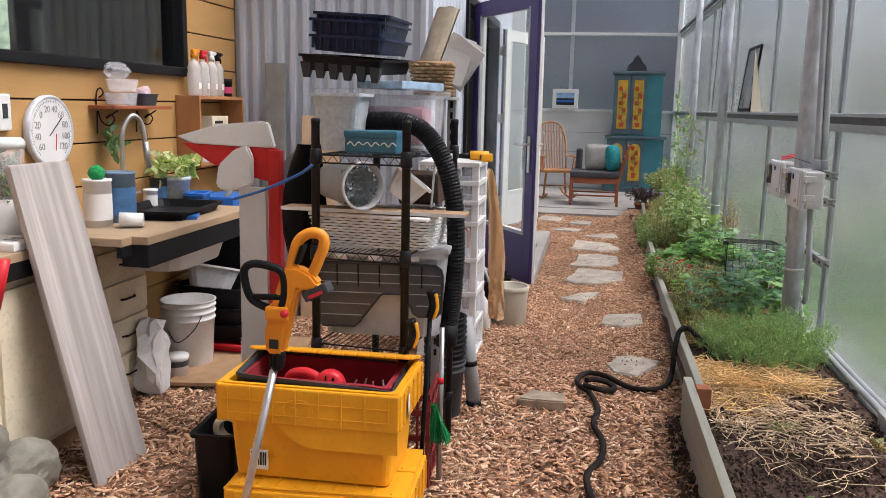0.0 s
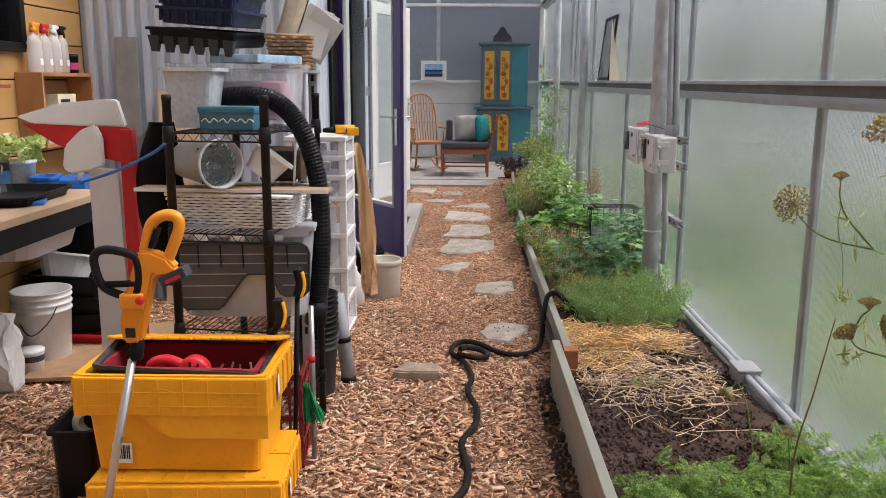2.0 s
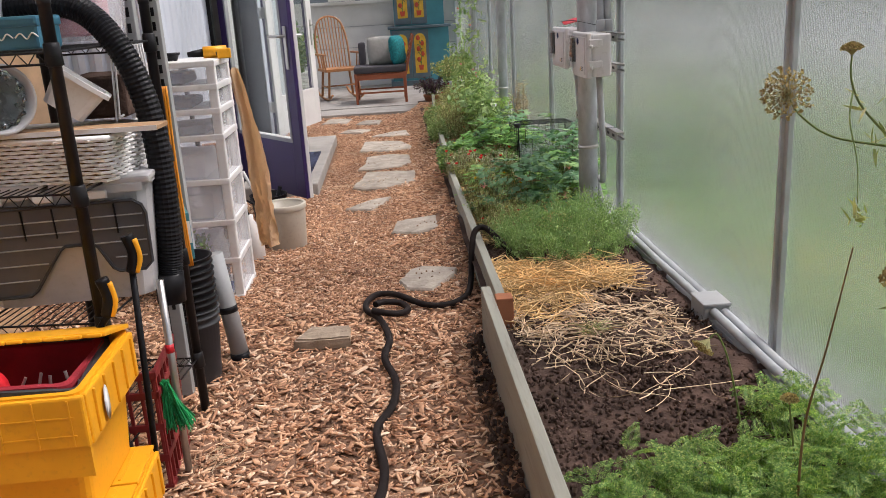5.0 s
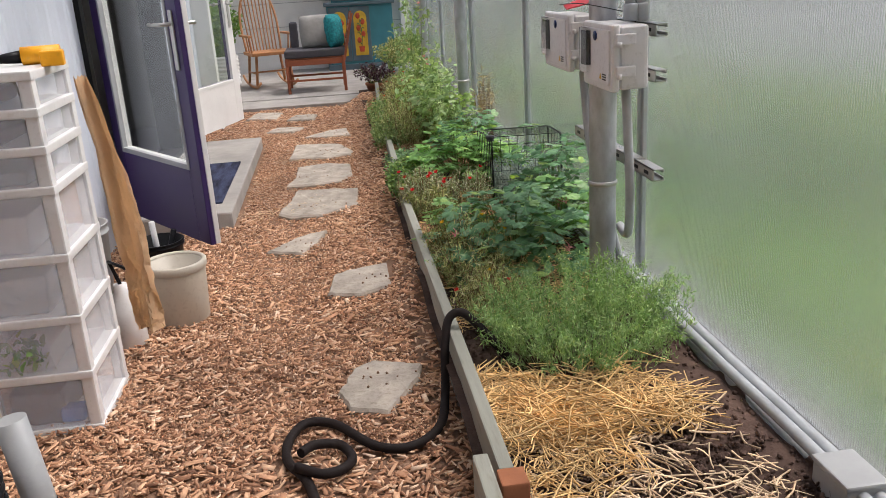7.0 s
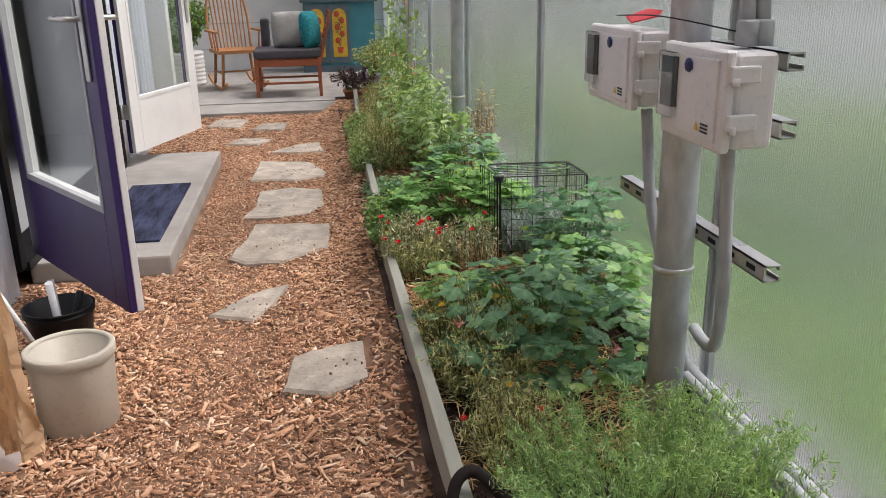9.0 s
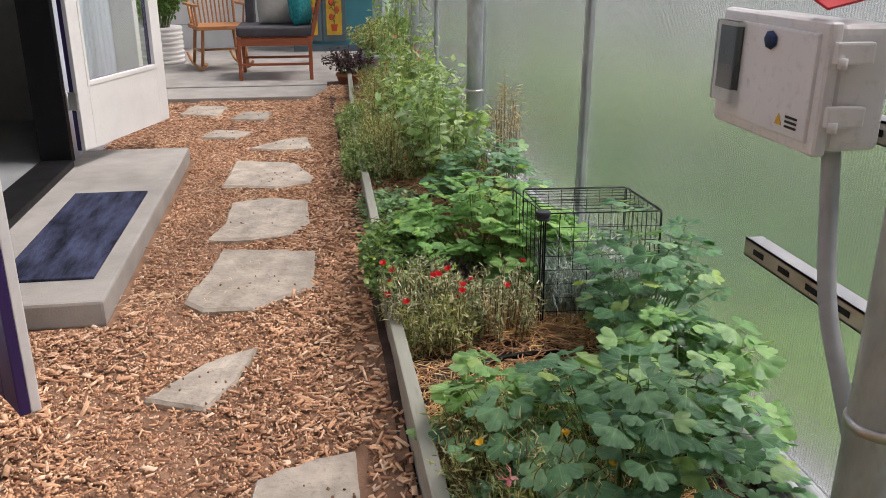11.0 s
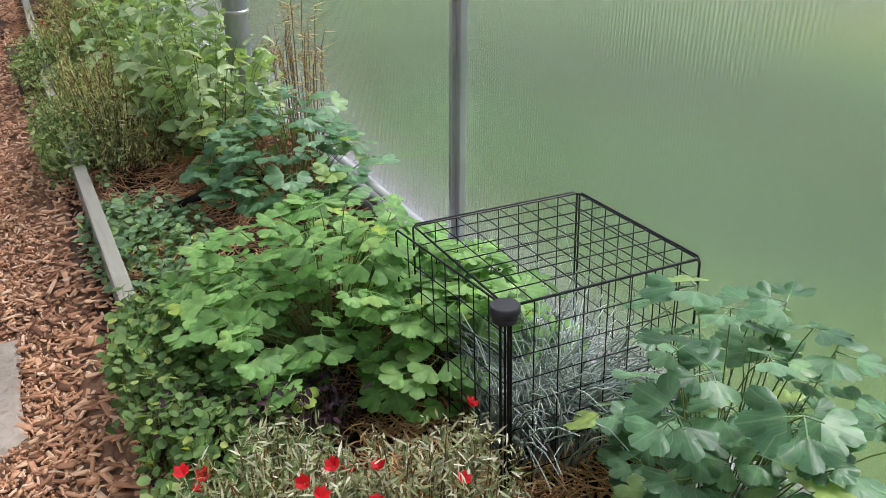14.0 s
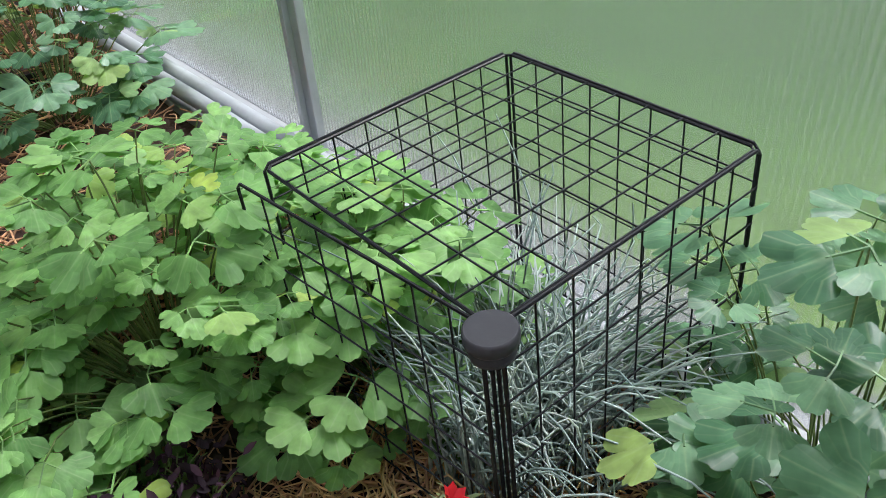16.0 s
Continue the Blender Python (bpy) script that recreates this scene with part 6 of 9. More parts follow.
for x0, x1, z0, z1, yy in ((0.07, 0.335, 0.99, 2.0, 0.06), (0.345, 0.6, 0.99, 2.0, 0.06), (0.0, 0.3, 0.12, 0.9, 0.0), (0.31, 0.6, 0.12, 0.9, 0.0)):
    bm = B()
    box(bm, x0, yy - 0.022, z0, x1, yy, z1, 0.006)
    d = part("door", bm, M_SLATE, pc)
    bm = B()
    w = x1 - x0
    a, b = x0 + 0.05, x1 - 0.05
    if yy:
        slab(bm, [(a, z0 + 0.1), (b, z0 + 0.1), (b, z1 - 0.08), (a, z1 - 0.08)], 0, 0.004, Matrix.Translation((0, yy - 0.022, 0)) @ Matrix.Rotation(math.pi / 2, 4, "X"))
    else:
        arc = [(a + (b - a) * (0.5 - 0.5 * math.cos(t * math.pi / 8)), z1 - 0.16 + 0.1 * math.sin(t * math.pi / 8)) for t in range(9)]
        slab(bm, [(a, z0 + 0.08), (b, z0 + 0.08)] + arc[::-1], 0, 0.004, Matrix.Translation((0, yy - 0.022, 0)) @ Matrix.Rotation(math.pi / 2, 4, "X"))
    pan = part("flower_panel", bm, M_GOLD, d, "ochre panel painted with red flowers")
    cx, h = (a + b) / 2, z1 - z0 - 0.2
    bm = B()
    tube(bm, smooth_path([(cx, yy - 0.028, z0 + 0.2), (cx + 0.015, yy - 0.028, z0 + 0.2 + h * 0.3), (cx - 0.01, yy - 0.028, z0 + 0.2 + h * 0.7)], 5), 0.005, 5)
    for k in range(6):
        s = 1 if k % 2 else -1
        zz = z0 + 0.24 + h * 0.11 * k
        tube(bm, smooth_path([(cx, yy - 0.028, zz), (cx + s * 0.03, yy - 0.028, zz + 0.05), (cx + s * 0.05, yy - 0.028, zz + 0.03)], 3), 0.006, 5)
    part("painted_stem", bm, M_GREENDAB, pan)
    for k in range(5):
        bm = B()
        lathe(bm, [(0.034, 0), (0.02, 0.004), (0.001, 0.005)], 8)
        zz = z0 + 0.3 + h * 0.15 * k
        for v in bm.verts:
            v.co = Vector((cx + (0.035 if k % 2 else -0.03) + v.co.x, yy - 0.029 - v.co.z, zz + v.co.y * 1.3))
        part("painted_flower", bm, M_REDDAB, pan)
    bm = B()
    slab(bm, [(cx - 0.03, 0), (cx + 0.03, 0), (cx + 0.045, 0.08), (cx - 0.045, 0.08)], 0, 0.004, Matrix.Translation((0, yy - 0.027, z0 + 0.13)) @ Matrix.Rotation(math.pi / 2, 4, "X"))
    part("painted_vase", bm, M_REDDAB, pan)

# pictures
pf = thing("framed_photo", "small white-framed photo of a blue lake on the rail", "picture", at=(-0.78, 15.66, 1.475))
bm = B()
box(bm, 0, 0, 0, 0.46, 0.02, 0.34, 0.006)
part("frame", bm, M_WHITE, pf)
for z0, z1, m in ((0.06, 0.11, M_INK), (0.11, 0.15, M_BLUE), (0.15, 0.18, M_INK), (0.18, 0.28, surf("photo_sky", (0.25, 0.4, 0.6), 0.4, vary=0.4, scale=12))):
    bm = B()
    box(bm, 0.07, -0.004, z0, 0.39, -0.001, z1)
    part("photo_band", bm, m, pf)
pg = thing("framed_print", "black-framed print leaning on the girt rail", "picture", at=(1.34, 8.15, 1.47))
bm = B()
for y0, y1, z0, z1 in ((0, 0.62, 0, 0.03), (0, 0.62, 0.56, 0.59), (0, 0.03, 0.03, 0.56), (0.59, 0.62, 0.03, 0.56)):
    box(bm, 0, y0, z0, 0.02, y1, z1, 0.003, Matrix.Rotation(radians(6), 4, "Y"))
part("frame", bm, M_BLACKF, pg)
bm = B()
box(bm, 0.006, 0.03, 0.03, 0.012, 0.59, 0.56, 0, Matrix.Rotation(radians(6), 4, "Y"))
part("print", bm, surf("faded_print", (0.3, 0.32, 0.3), 0.3, vary=0.6, scale=5), pg)
bm = B()
slab(bm, [(0, 0), (0.09, 0), (0.0, 0.55)], 0, 0.02, Matrix.Translation((1.35, 8.12, 1.47)) @ Matrix.Rotation(math.pi / 2, 4, "X"))
single("picture_prop", bm, M_CREAM, "cream wedge propping the framed print", "prop")

# pots at the end of the bed
for at, r, h, mat, fm, lab in (((0.98, 12.35, DK), 0.2, 0.3, M_FROST, M_OLIVE, "glazed pot with a feathery olive plant"), ((0.72, 12.1, 0.045), 0.13, 0.16, M_TERRA, M_PLUM, "terracotta pot with dark purple leaves"), ((1.15, 12.9, DK), 0.16, 0.3, M_TERRA, M_FERN, "terracotta pot with a bright green plant")):
    p = thing("plant_pot", lab, "potted plant", at=at)
    bm = B()
    lathe(bm, [(r * 0.7, 0), (r, h * 0.85), (r * 1.06, h * 0.86), (r * 1.06, h), (r * 0.95, h), (r * 0.9, h - 0.03), (0.001, h - 0.03)], 26)
    part("pot", bm, mat, p)
    n, wide, tall = (60, 2.3, 0.24) if fm is M_PLUM else (120, 1.5, 0.34)
    paths = stalks(n, (at[0], at[1]), r * wide, r * wide, tall, z0=at[2] + h, base=0.3)
    paths[..., 0] = np.minimum(paths[..., 0], 1.36)
    for nm, me in (("stalk_tuft", stems_mesh("stalk_tuft", paths, np.full(n, 0.002), M_STEM)), ("foliage", leaves_on(paths, 16, 0.2, 1, 0.035, 0.8, LEAF_V, LEAF_F, fm))):
        ob = new(nm, me)
        ob.parent = p
        ob.matrix_parent_inverse = Matrix.Translation((-at[0], -at[1], -at[2]))
bt = thing("ribbed_planter", "white ribbed metal planter with green leaves beside the rocking chair", "planter", at=(-1.3, 14.3, DK))
bm = B()
pr = []
for k in range(8):
    pr += [(0.26, k * 0.05), (0.275, k * 0.05 + 0.02), (0.275, k * 0.05 + 0.03), (0.26, k * 0.05 + 0.05)]
lathe(bm, pr + [(0.25, 0.4), (0.001, 0.38)], 30)
part("drum", bm, M_WHITE, bt)
paths = stalks(140, (-1.3, 14.3), 0.42, 0.4, 0.85, z0=DK + 0.38, base=0.3)
for nm, me in (("stalk_tuft", stems_mesh("stalk_tuft", paths, np.full(140, 0.003), M_STEM)), ("foliage", leaves_on(paths, 18, 0.2, 1, 0.06, 0.8, LEAF_V, LEAF_F, M_FERN))):
    ob = new(nm, me)
    ob.parent = bt
    ob.matrix_parent_inverse = Matrix.Translation((1.3, -14.3, -DK))
# cord hanging on the far wall
bm = B()
tube(bm, smooth_path([(1.36, 10.2, 3.4), (1.34, 10.35, 2.6), (1.33, 10.5, 1.5)], 5), 0.004, 6)
single("hanging_cord", bm, M_BLACK, "thin dark cord hanging down the greenhouse wall", "cord")

# ---- tool nook: containers ----


def tapered(bm, w, d, h, grow=0.03, wall=0.004, rim=0.012, bevel=0.012):
    """An open tub standing on z = 0, wider at its mouth, with a turned-out rim."""
    def ring(x, y, z):
        c = min(bevel * 2, x, y)
        pts = []
        for sx, sy, a0 in ((1, 1, 0), (-1, 1, 90), (-1, -1, 180), (1, -1, 270)):
            for k in range(4):
                a = radians(a0 + 30 * k)
                pts.append(bm.verts.new((sx * (x - c) + c * math.cos(a), sy * (y - c) + c * math.sin(a), z)))
        return pts
    x0, y0, x1, y1 = w / 2 - grow, d / 2 - grow, w / 2, d / 2
    rs = [ring(x0, y0, 0), ring(x1, y1, h - rim), ring(x1 + rim, y1 + rim, h - rim), ring(x1 + rim, y1 + rim, h), ring(x1 - wall, y1 - wall, h), ring(x0 - wall, y0 - wall, wall * 2)]
    for a, b in zip(rs, rs[1:]):
        for i in range(16):
            bm.faces.new((a[i], a[(i + 1) % 16], b[(i + 1) % 16], b[i]))
    bm.faces.new(rs[0][::-1])
    bm.faces.new(rs[-1])
    return bm


def pail(bm, r0, r1, h, bands=2, at=(0, 0, 0)):
    p = [(r0 * 0.96, 0), (r0, 0.006)]
    zs = sorted(h * (0.93 - 0.1 * k) for k in range(bands))
    for z in zs:
        r = r0 + (r1 - r0) * z / h
        p += [(r, z - 0.008), (r + 0.006, z - 0.007), (r + 0.006, z), (r, z + 0.001)]
    p += [(r1, h - 0.004), (r1 + 0.006, h - 0.003), (r1 + 0.006, h), (r1 - 0.004, h), (r0 - 0.006, 0.01), (0.001, 0.01)]
    return lathe(bm, p, 32, at)


def wire(name, pts, r, mat, parent, seg=6):
    bm = B()
    tube(bm, pts, r, seg)
    return part(name, bm, mat, parent)


def yellow_tote(at, turn, lid, h):
    t = thing("attached_lid_tote", "yellow ribbed plastic tote " + ("holding a tool bag, lid open" if lid else "at the bottom of the stack"), "storage tote", at=at, turn=turn, group="yellow totes")
    w, d = 0.6, 0.4
    bm = B()
    tapered(bm, w - 0.03, d - 0.03, h, 0.022, 0.004, 0.012, 0.012)
    part("body", bm, M_YELLOW, t)
    bm = B()
    box(bm, -w / 2 - 0.004, -d / 2 - 0.006, h - 0.13, w / 2 + 0.004, -d / 2 + 0.012, h - 0.005, 0.006)
    slab(bm, [(-0.1, 0.0), (w / 2 - 0.0, 0.0), (w / 2 - 0.0, -0.075), (0.0, -0.075), (-0.06, -0.045)], 0, 0.012, Matrix.Translation((0, -d / 2 + 0.012, h - 0.13)) @ Matrix.Rotation(math.pi / 2, 4, "X"))
    part("front_apron", bm, M_YELLOW, t)
    for k in range(8):
        bm = B()
        x = -w / 2 + 0.03 + k * (w - 0.06) / 7
        box(bm, x - 0.0025, -d / 2 - 0.0085, h - 0.125, x + 0.0025, -d / 2 - 0.004, h - 0.012, 0.001)
        part("rib", bm, M_YELLOW, t)
    for z in (h - 0.1, h - 0.055):
        bm = B()
        box(bm, -w / 2 + 0.02, -d / 2 - 0.008, z, w / 2 - 0.02, -d / 2 - 0.004, z + 0.004, 0.001)
        part("rib", bm, M_YELLOW, t)
    for s in (-1, 1):
        bm = B()
        box(bm, s * (w / 2 - 0.006), -d / 2 + 0.01, h - 0.13, s * (w / 2 + 0.008), d / 2 - 0.01, h - 0.006, 0.006)
        for k in range(5):
            y = -d / 2 + 0.05 + k * 0.075
            box(bm, s * (w / 2 + 0.006), y, h - 0.12, s * (w / 2 + 0.014), y + 0.008, h - 0.012, 0.002)
        part("side_apron", bm, M_YELLOW, t)
    bm = B()
    tube(bm, [(-0.03 + 0.05 * math.cos(k * 0.2618), -d / 2 - 0.0055, h - 0.075 + 0.034 * math.sin(k * 0.2618)) for k in range(24)], 0.002, 6, closed=True)
    tube(bm, smooth_path([(0.0, -d / 2 - 0.0055, h - 0.055), (-0.05, -d / 2 - 0.0055, h - 0.062), (-0.03, -d / 2 - 0.0055, h - 0.078), (-0.06, -d / 2 - 0.0055, h - 0.092)], 5), 0.002, 6)
    part("emblem", bm, M_YELLOW, t)
    bm = B()
    box(bm, -0.2, -d / 2 + 0.008, 0.035, -0.14, -d / 2 + 0.018, 0.1)
    lab = part("barcode_label", bm, M_WHITE, t, "white barcode label")
    for k in range(9):
        bm = B()
        box(bm, -0.195 + k * 0.0058, -d / 2 + 0.0065, 0.05, -0.1925 + k * 0.0058 + 0.001 * (k % 3), -d / 2 + 0.0085, 0.095)
        part("bar", bm, M_INK, lab)
    bm = B()
    lathe(bm, [(0.03, 0), (0.0, 0.0015)], 18)
    for v in bm.verts:
        v.co = Vector((w / 2 + 0.0145 + v.co.z, -0.09 + v.co.x * 0.6, h - 0.075 + v.co.y * 1.5))
    part("sticker", bm, M_WHITE, t, "white oval sticker")
    if lid:
        bm = B()
        m = Matrix.Translation((0, d / 2 - 0.005, h + 0.002)) @ Matrix.Rotation(radians(-15), 4, "X")
        box(bm, -w / 2 + 0.02, -0.19, 0.0, w / 2 - 0.0, 0.0, 0.012, 0.004, m)
        for k in range(12):
            x = -w / 2 + 0.04 + k * 0.047
            box(bm, x, -0.196 - 0.014 * abs(math.sin(k * 2.3)), 0.0, x + 0.036 + 0.01 * (k % 3 == 0), -0.188, 0.009, 0.003, m)
        part("lid_flap", bm, M_YELLOW, t)
    else:
        for s in (-1, 1):
            bm = B()
            box(bm, -w / 2 + 0.005, min(0.004 * s, s * (d / 2 - 0.004)), h + 0.001, w / 2 - 0.005, max(0.004 * s, s * (d / 2 - 0.004)), h + 0.01, 0.003)
            for k in range(9):
                x = -w / 2 + 0.03 + k * 0.064
                box(bm, x, min(s * 0.02, s * (d / 2 - 0.02)), h + 0.009, x + 0.008, max(s * 0.02, s * (d / 2 - 0.02)), h + 0.013, 0.001)
            part("lid_flap", bm, M_YELLOW, t)
    return t


yellow_tote((-0.835, 2.9, 0.0), 3, False, 0.205)
yellow_tote((-0.865, 2.93, 0.222), 1, True, 0.33)
bag = thing("tool_bag", "open red and black tool bag inside the yellow tote", "tool bag", at=(-0.865, 2.93, 0.328), turn=1)
bm = B()
tapered(bm, 0.52, 0.33, 0.23, 0.01, 0.006, 0.012, 0.02)
for v in bm.verts:
    if v.co.z > 0.2:
        v.co += Vector((0.012 * math.sin(v.co.y * 31), 0.01 * math.sin(v.co.x * 27), 0.02 * math.sin(v.co.x * 16) + 0.014 * math.sin(v.co.y * 21)))
part("shell", bm, M_DGREY, bag)
bm = B()
tapered(bm, 0.49, 0.3, 0.215, 0.01, 0.006, 0.01, 0.02)
for v in bm.verts:
    v.co.z += 0.01 + 0.012 * math.sin(v.co.x * 19 + v.co.y * 9)
part("lining", bm, M_REDCLOTH, bag, "red cloth lining")
saw = thing("cordless_tool", "red cordless power tool lying in the tool bag", "power tool", at=(-0.85, 2.84, 0.51))
bm = B()
lathe(bm, [(0.03, 0), (0.05, 0.008), (0.052, 0.04), (0.044, 0.05), (0.015, 0.054)], 22)
for v in bm.verts:
    v.co = Vector((v.co.x + 0.03, -v.co.z + 0.03, v.co.y + 0.02))
part("motor_housing", bm, M_REDPLAST, saw)
for k in range(7):
    bm = B()
    a = k * 0.9
    box(bm, 0.03 + 0.03 * math.cos(a) - 0.003, -0.024, 0.02 + 0.03 * math.sin(a) - 0.01, 0.03 + 0.03 * math.cos(a) + 0.003, -0.02, 0.02 + 0.03 * math.sin(a) + 0.01, 0.001)
    part("vent_slot", bm, M_BLACK, saw)
bm = B()
tube(bm, smooth_path([(0.0, 0.01, 0.03), (-0.06, 0.02, 0.05), (-0.12, 0.03, 0.03), (-0.11, 0.03, -0.02), (-0.03, 0.02, -0.02)], 5), 0.018, 10)
part("grip", bm, M_REDPLAST, saw)
for k in range(5):
    p = thing("loose_tool", "small steel hand tool poking out of the tool bag", "hand tool", at=(-0.76 + 0.04 * k, 2.86 + 0.02 * (k % 2), 0.495), group="loose tools")
    wire("shank", [(0, 0, 0), (0.025 - 0.012 * k, 0.01, 0.05)], 0.004, M_STEEL, p)
    wire("grip", [(0, 0, 0), (-0.02, 0, -0.03)], 0.009, M_BLACK, p, 8)

# black open box with a roll of tape
tub = thing("black_tub", "black plastic tub beside the yellow totes", "tub", at=(-1.31, 3.08, 0.0), turn=4)
bm = B()
tapered(bm, 0.15, 0.26, 0.265, 0.008)
part("body", bm, M_BLACK, tub)
tape = thing("tape_roll", "roll of cream masking tape in the black tub", "tape", at=(-1.3, 3.1, 0.215))
bm = B()
lathe(bm, [(0.035, -0.02), (0.06, -0.02), (0.06, 0.02), (0.035, 0.02), (0.035, -0.02)], 28, caps=False)
for v in bm.verts:
    v.co = Vector((v.co.x, v.co.z, v.co.y + 0.02))
part("roll", bm, M_CREAM, tape)

# ---- string trimmer ----
tr = thing("string_trimmer", "orange and black cordless string trimmer leaning on the totes", "string trimmer", at=(-0.91, 2.62, 0.7))


def tp(x, z, y=0.0):
    return (x + 0.91, y, z - 0.7)


wire("shaft", [tp(-1.035, 0.02, -0.12), tp(-0.92, 0.68, 0.0)], 0.0125, M_STEEL, tr, 14)
bm = B()
lathe(bm, [(0.019, 0), (0.021, 0.01), (0.021, 0.05), (0.017, 0.06)], 16)
for v in bm.verts:
    v.co = Vector((v.co.x - 0.008, v.co.y, v.co.z - 0.055)) + Vector((0.17 * (v.co.z), 0, 0))
collar = part("collar", bm, M_BLACK, tr)
for k in range(8):
    a = k * math.tau / 8
    bm = B()
    box(bm, -0.01 + 0.021 * math.cos(a) - 0.002, 0.021 * math.sin(a) - 0.002, -0.05, -0.006 + 0.021 * math.cos(a), 0.021 * math.sin(a) + 0.002, -0.005)
    part("collar_rib", bm, M_BLACK, collar)
bm = B()
slab(bm, [tp(-0.943, 0.7)[::2], tp(-0.95, 0.76)[::2], tp(-0.93, 0.84)[::2], tp(-0.9, 0.93)[::2], tp(-0.885, 0.975)[::2], tp(-0.845, 0.975)[::2], tp(-0.8, 0.955)[::2], tp(-0.775, 0.925)[::2], tp(-0.79, 0.905)[::2], tp(-0.84, 0.905)[::2], tp(-0.868, 0.8)[::2], tp(-0.893, 0.7)[::2]], -0.026, 0.026, Matrix.Rotation(math.pi / 2, 4, "X"))
bmesh.ops.bevel(bm, geom=list(bm.edges), offset=0.008, segments=2, affect="EDGES")
part("motor_body", bm, M_ORANGE, tr)
bm = B()
tube(bm, smooth_path([tp(-0.872, 0.955), tp(-0.862, 1.0), tp(-0.845, 1.05), tp(-0.81, 1.075), tp(-0.775, 1.072), tp(-0.765, 1.045), tp(-0.785, 0.99), tp(-0.805, 0.945)], 6), 0.0165, 12)
part("rear_grip", bm, M_ORANGE, tr)
bm = B()
box(bm, -0.006, -0.02, -0.03, 0.006, 0.02, 0.03, 0.004, Matrix.Translation(tp(-0.838, 1.01)) @ Matrix.Rotation(radians(20), 4, "Y"))
part("trigger", bm, M_BLACK, tr, "black trigger inside the grip")
bm = B()
box(bm, -0.04, -0.03, -0.016, 0.04, 0.03, 0.016, 0.005, Matrix.Translation(tp(-0.785, 0.9)) @ Matrix.Rotation(radians(-25), 4, "Y"))
part("battery", bm, M_DGREY, tr, "dark grey battery pack")
bm = B()
box(bm, -0.024, -0.032, -0.01, 0.024, -0.0305, 0.0, 0, Matrix.Translation(tp(-0.785, 0.9)) @ Matrix.Rotation(radians(-25), 4, "Y"))
part("battery_mark", bm, M_REDPLAST, tr)
bm = B()
tube(bm, smooth_path([tp(-0.905, 0.83, -0.01), tp(-0.985, 0.865, -0.02), tp(-1.01, 0.93, -0.02), tp(-1.005, 0.965, -0.02), tp(-0.97, 0.978, -0.02), tp(-0.905, 0.965, -0.02), tp(-0.885, 0.94, -0.02), tp(-0.885, 0.88, -0.02), tp(-0.9, 0.83, -0.02)], 5), 0.0125, 10)
tube(bm, [tp(-0.99, 0.875, -0.02), tp(-0.885, 0.88, -0.02)], 0.01, 8)
part("front_handle", bm, M_BLACK, tr)
bm = B()
box(bm, -0.035, -0.04, -0.022, 0.035, 0.036, 0.022, 0.008, Matrix.Translation(tp(-0.905, 0.83)))
part("handle_clamp", bm, M_ORANGE, tr)
bm = B()
lathe(bm, [(0.012, 0), (0.012, 0.012), (0.006, 0.015)], 14)
for v in bm.verts:
    v.co = Vector(tp(-0.875, 0.835)) + Vector((v.co.x, -0.04 - v.co.z, v.co.y))
part("knob", bm, M_REDPLAST, tr, "red adjusting knob")
bm = B()
box(bm, -0.014, -0.034, -0.014, 0.014, -0.0305, 0.014, 0, Matrix.Translation(tp(-0.915, 0.735)))
part("sticker", bm, M_INK, tr, "black and white sticker")

# ---- wire rack and what stands on it ----
RX, RY, RT = -0.975, 3.16, -6.0
RM = pose(RX, RY, 0, 0, 0, RT)
rack = thing("wire_rack", "black wire shelving rack with round posts", "shelving rack", at=(RX, RY, 0), turn=RT)
RW, RD = 0.345, 0.62
for x in (0, RW):
    for y in (0, RD):
        bm = B()
        lathe(bm, [(0.0155, 0.0), (0.0155, 1.385), (0.017, 1.386), (0.017, 1.402), (0.012, 1.405)], 14, (x, y, 0))
        for z in (0.2, 0.575, 0.925, 1.275):
            lathe(bm, [(0.0156, 0), (0.022, 0.004), (0.019, 0.055), (0.0156, 0.058)], 14, (x, y, z - 0.035))
        part("post", bm, M_BLACKM, rack)
for z in (0.2, 0.575, 0.925, 1.275):
    for y in (0, RD):
        wire("edge_wire", [(0, y, z), (RW, y, z)], 0.0032, M_BLACKM, rack)
        wire("edge_wire", [(0, y, z - 0.028), (RW, y, z - 0.028)], 0.0032, M_BLACKM, rack)
        wire("zigzag", [(0.02 + 0.0235 * k, y, z - 0.028 * (k % 2)) for k in range(14)], 0.002, M_BLACKM, rack, 5)
    for x in (0, RW):
        wire("edge_wire", [(x, 0, z), (x, RD, z)], 0.0032, M_BLACKM, rack)
    for k in range(1, 15):
        wire("shelf_wire", [(RW * k / 15, 0, z + 0.002), (RW * k / 15, RD, z + 0.002)], 0.0018, M_BLACKM, rack, 4)

crate = thing("storage_crate", "grey plastic storage crate with a dark slotted flap", "storage crate", at=(-0.775, 3.45, 0.585), turn=5)
bm = B()
tapered(bm, 0.5, 0.38, 0.33, 0.03, 0.004, 0.008, 0.03)
part("body", bm, M_CRATE, crate)
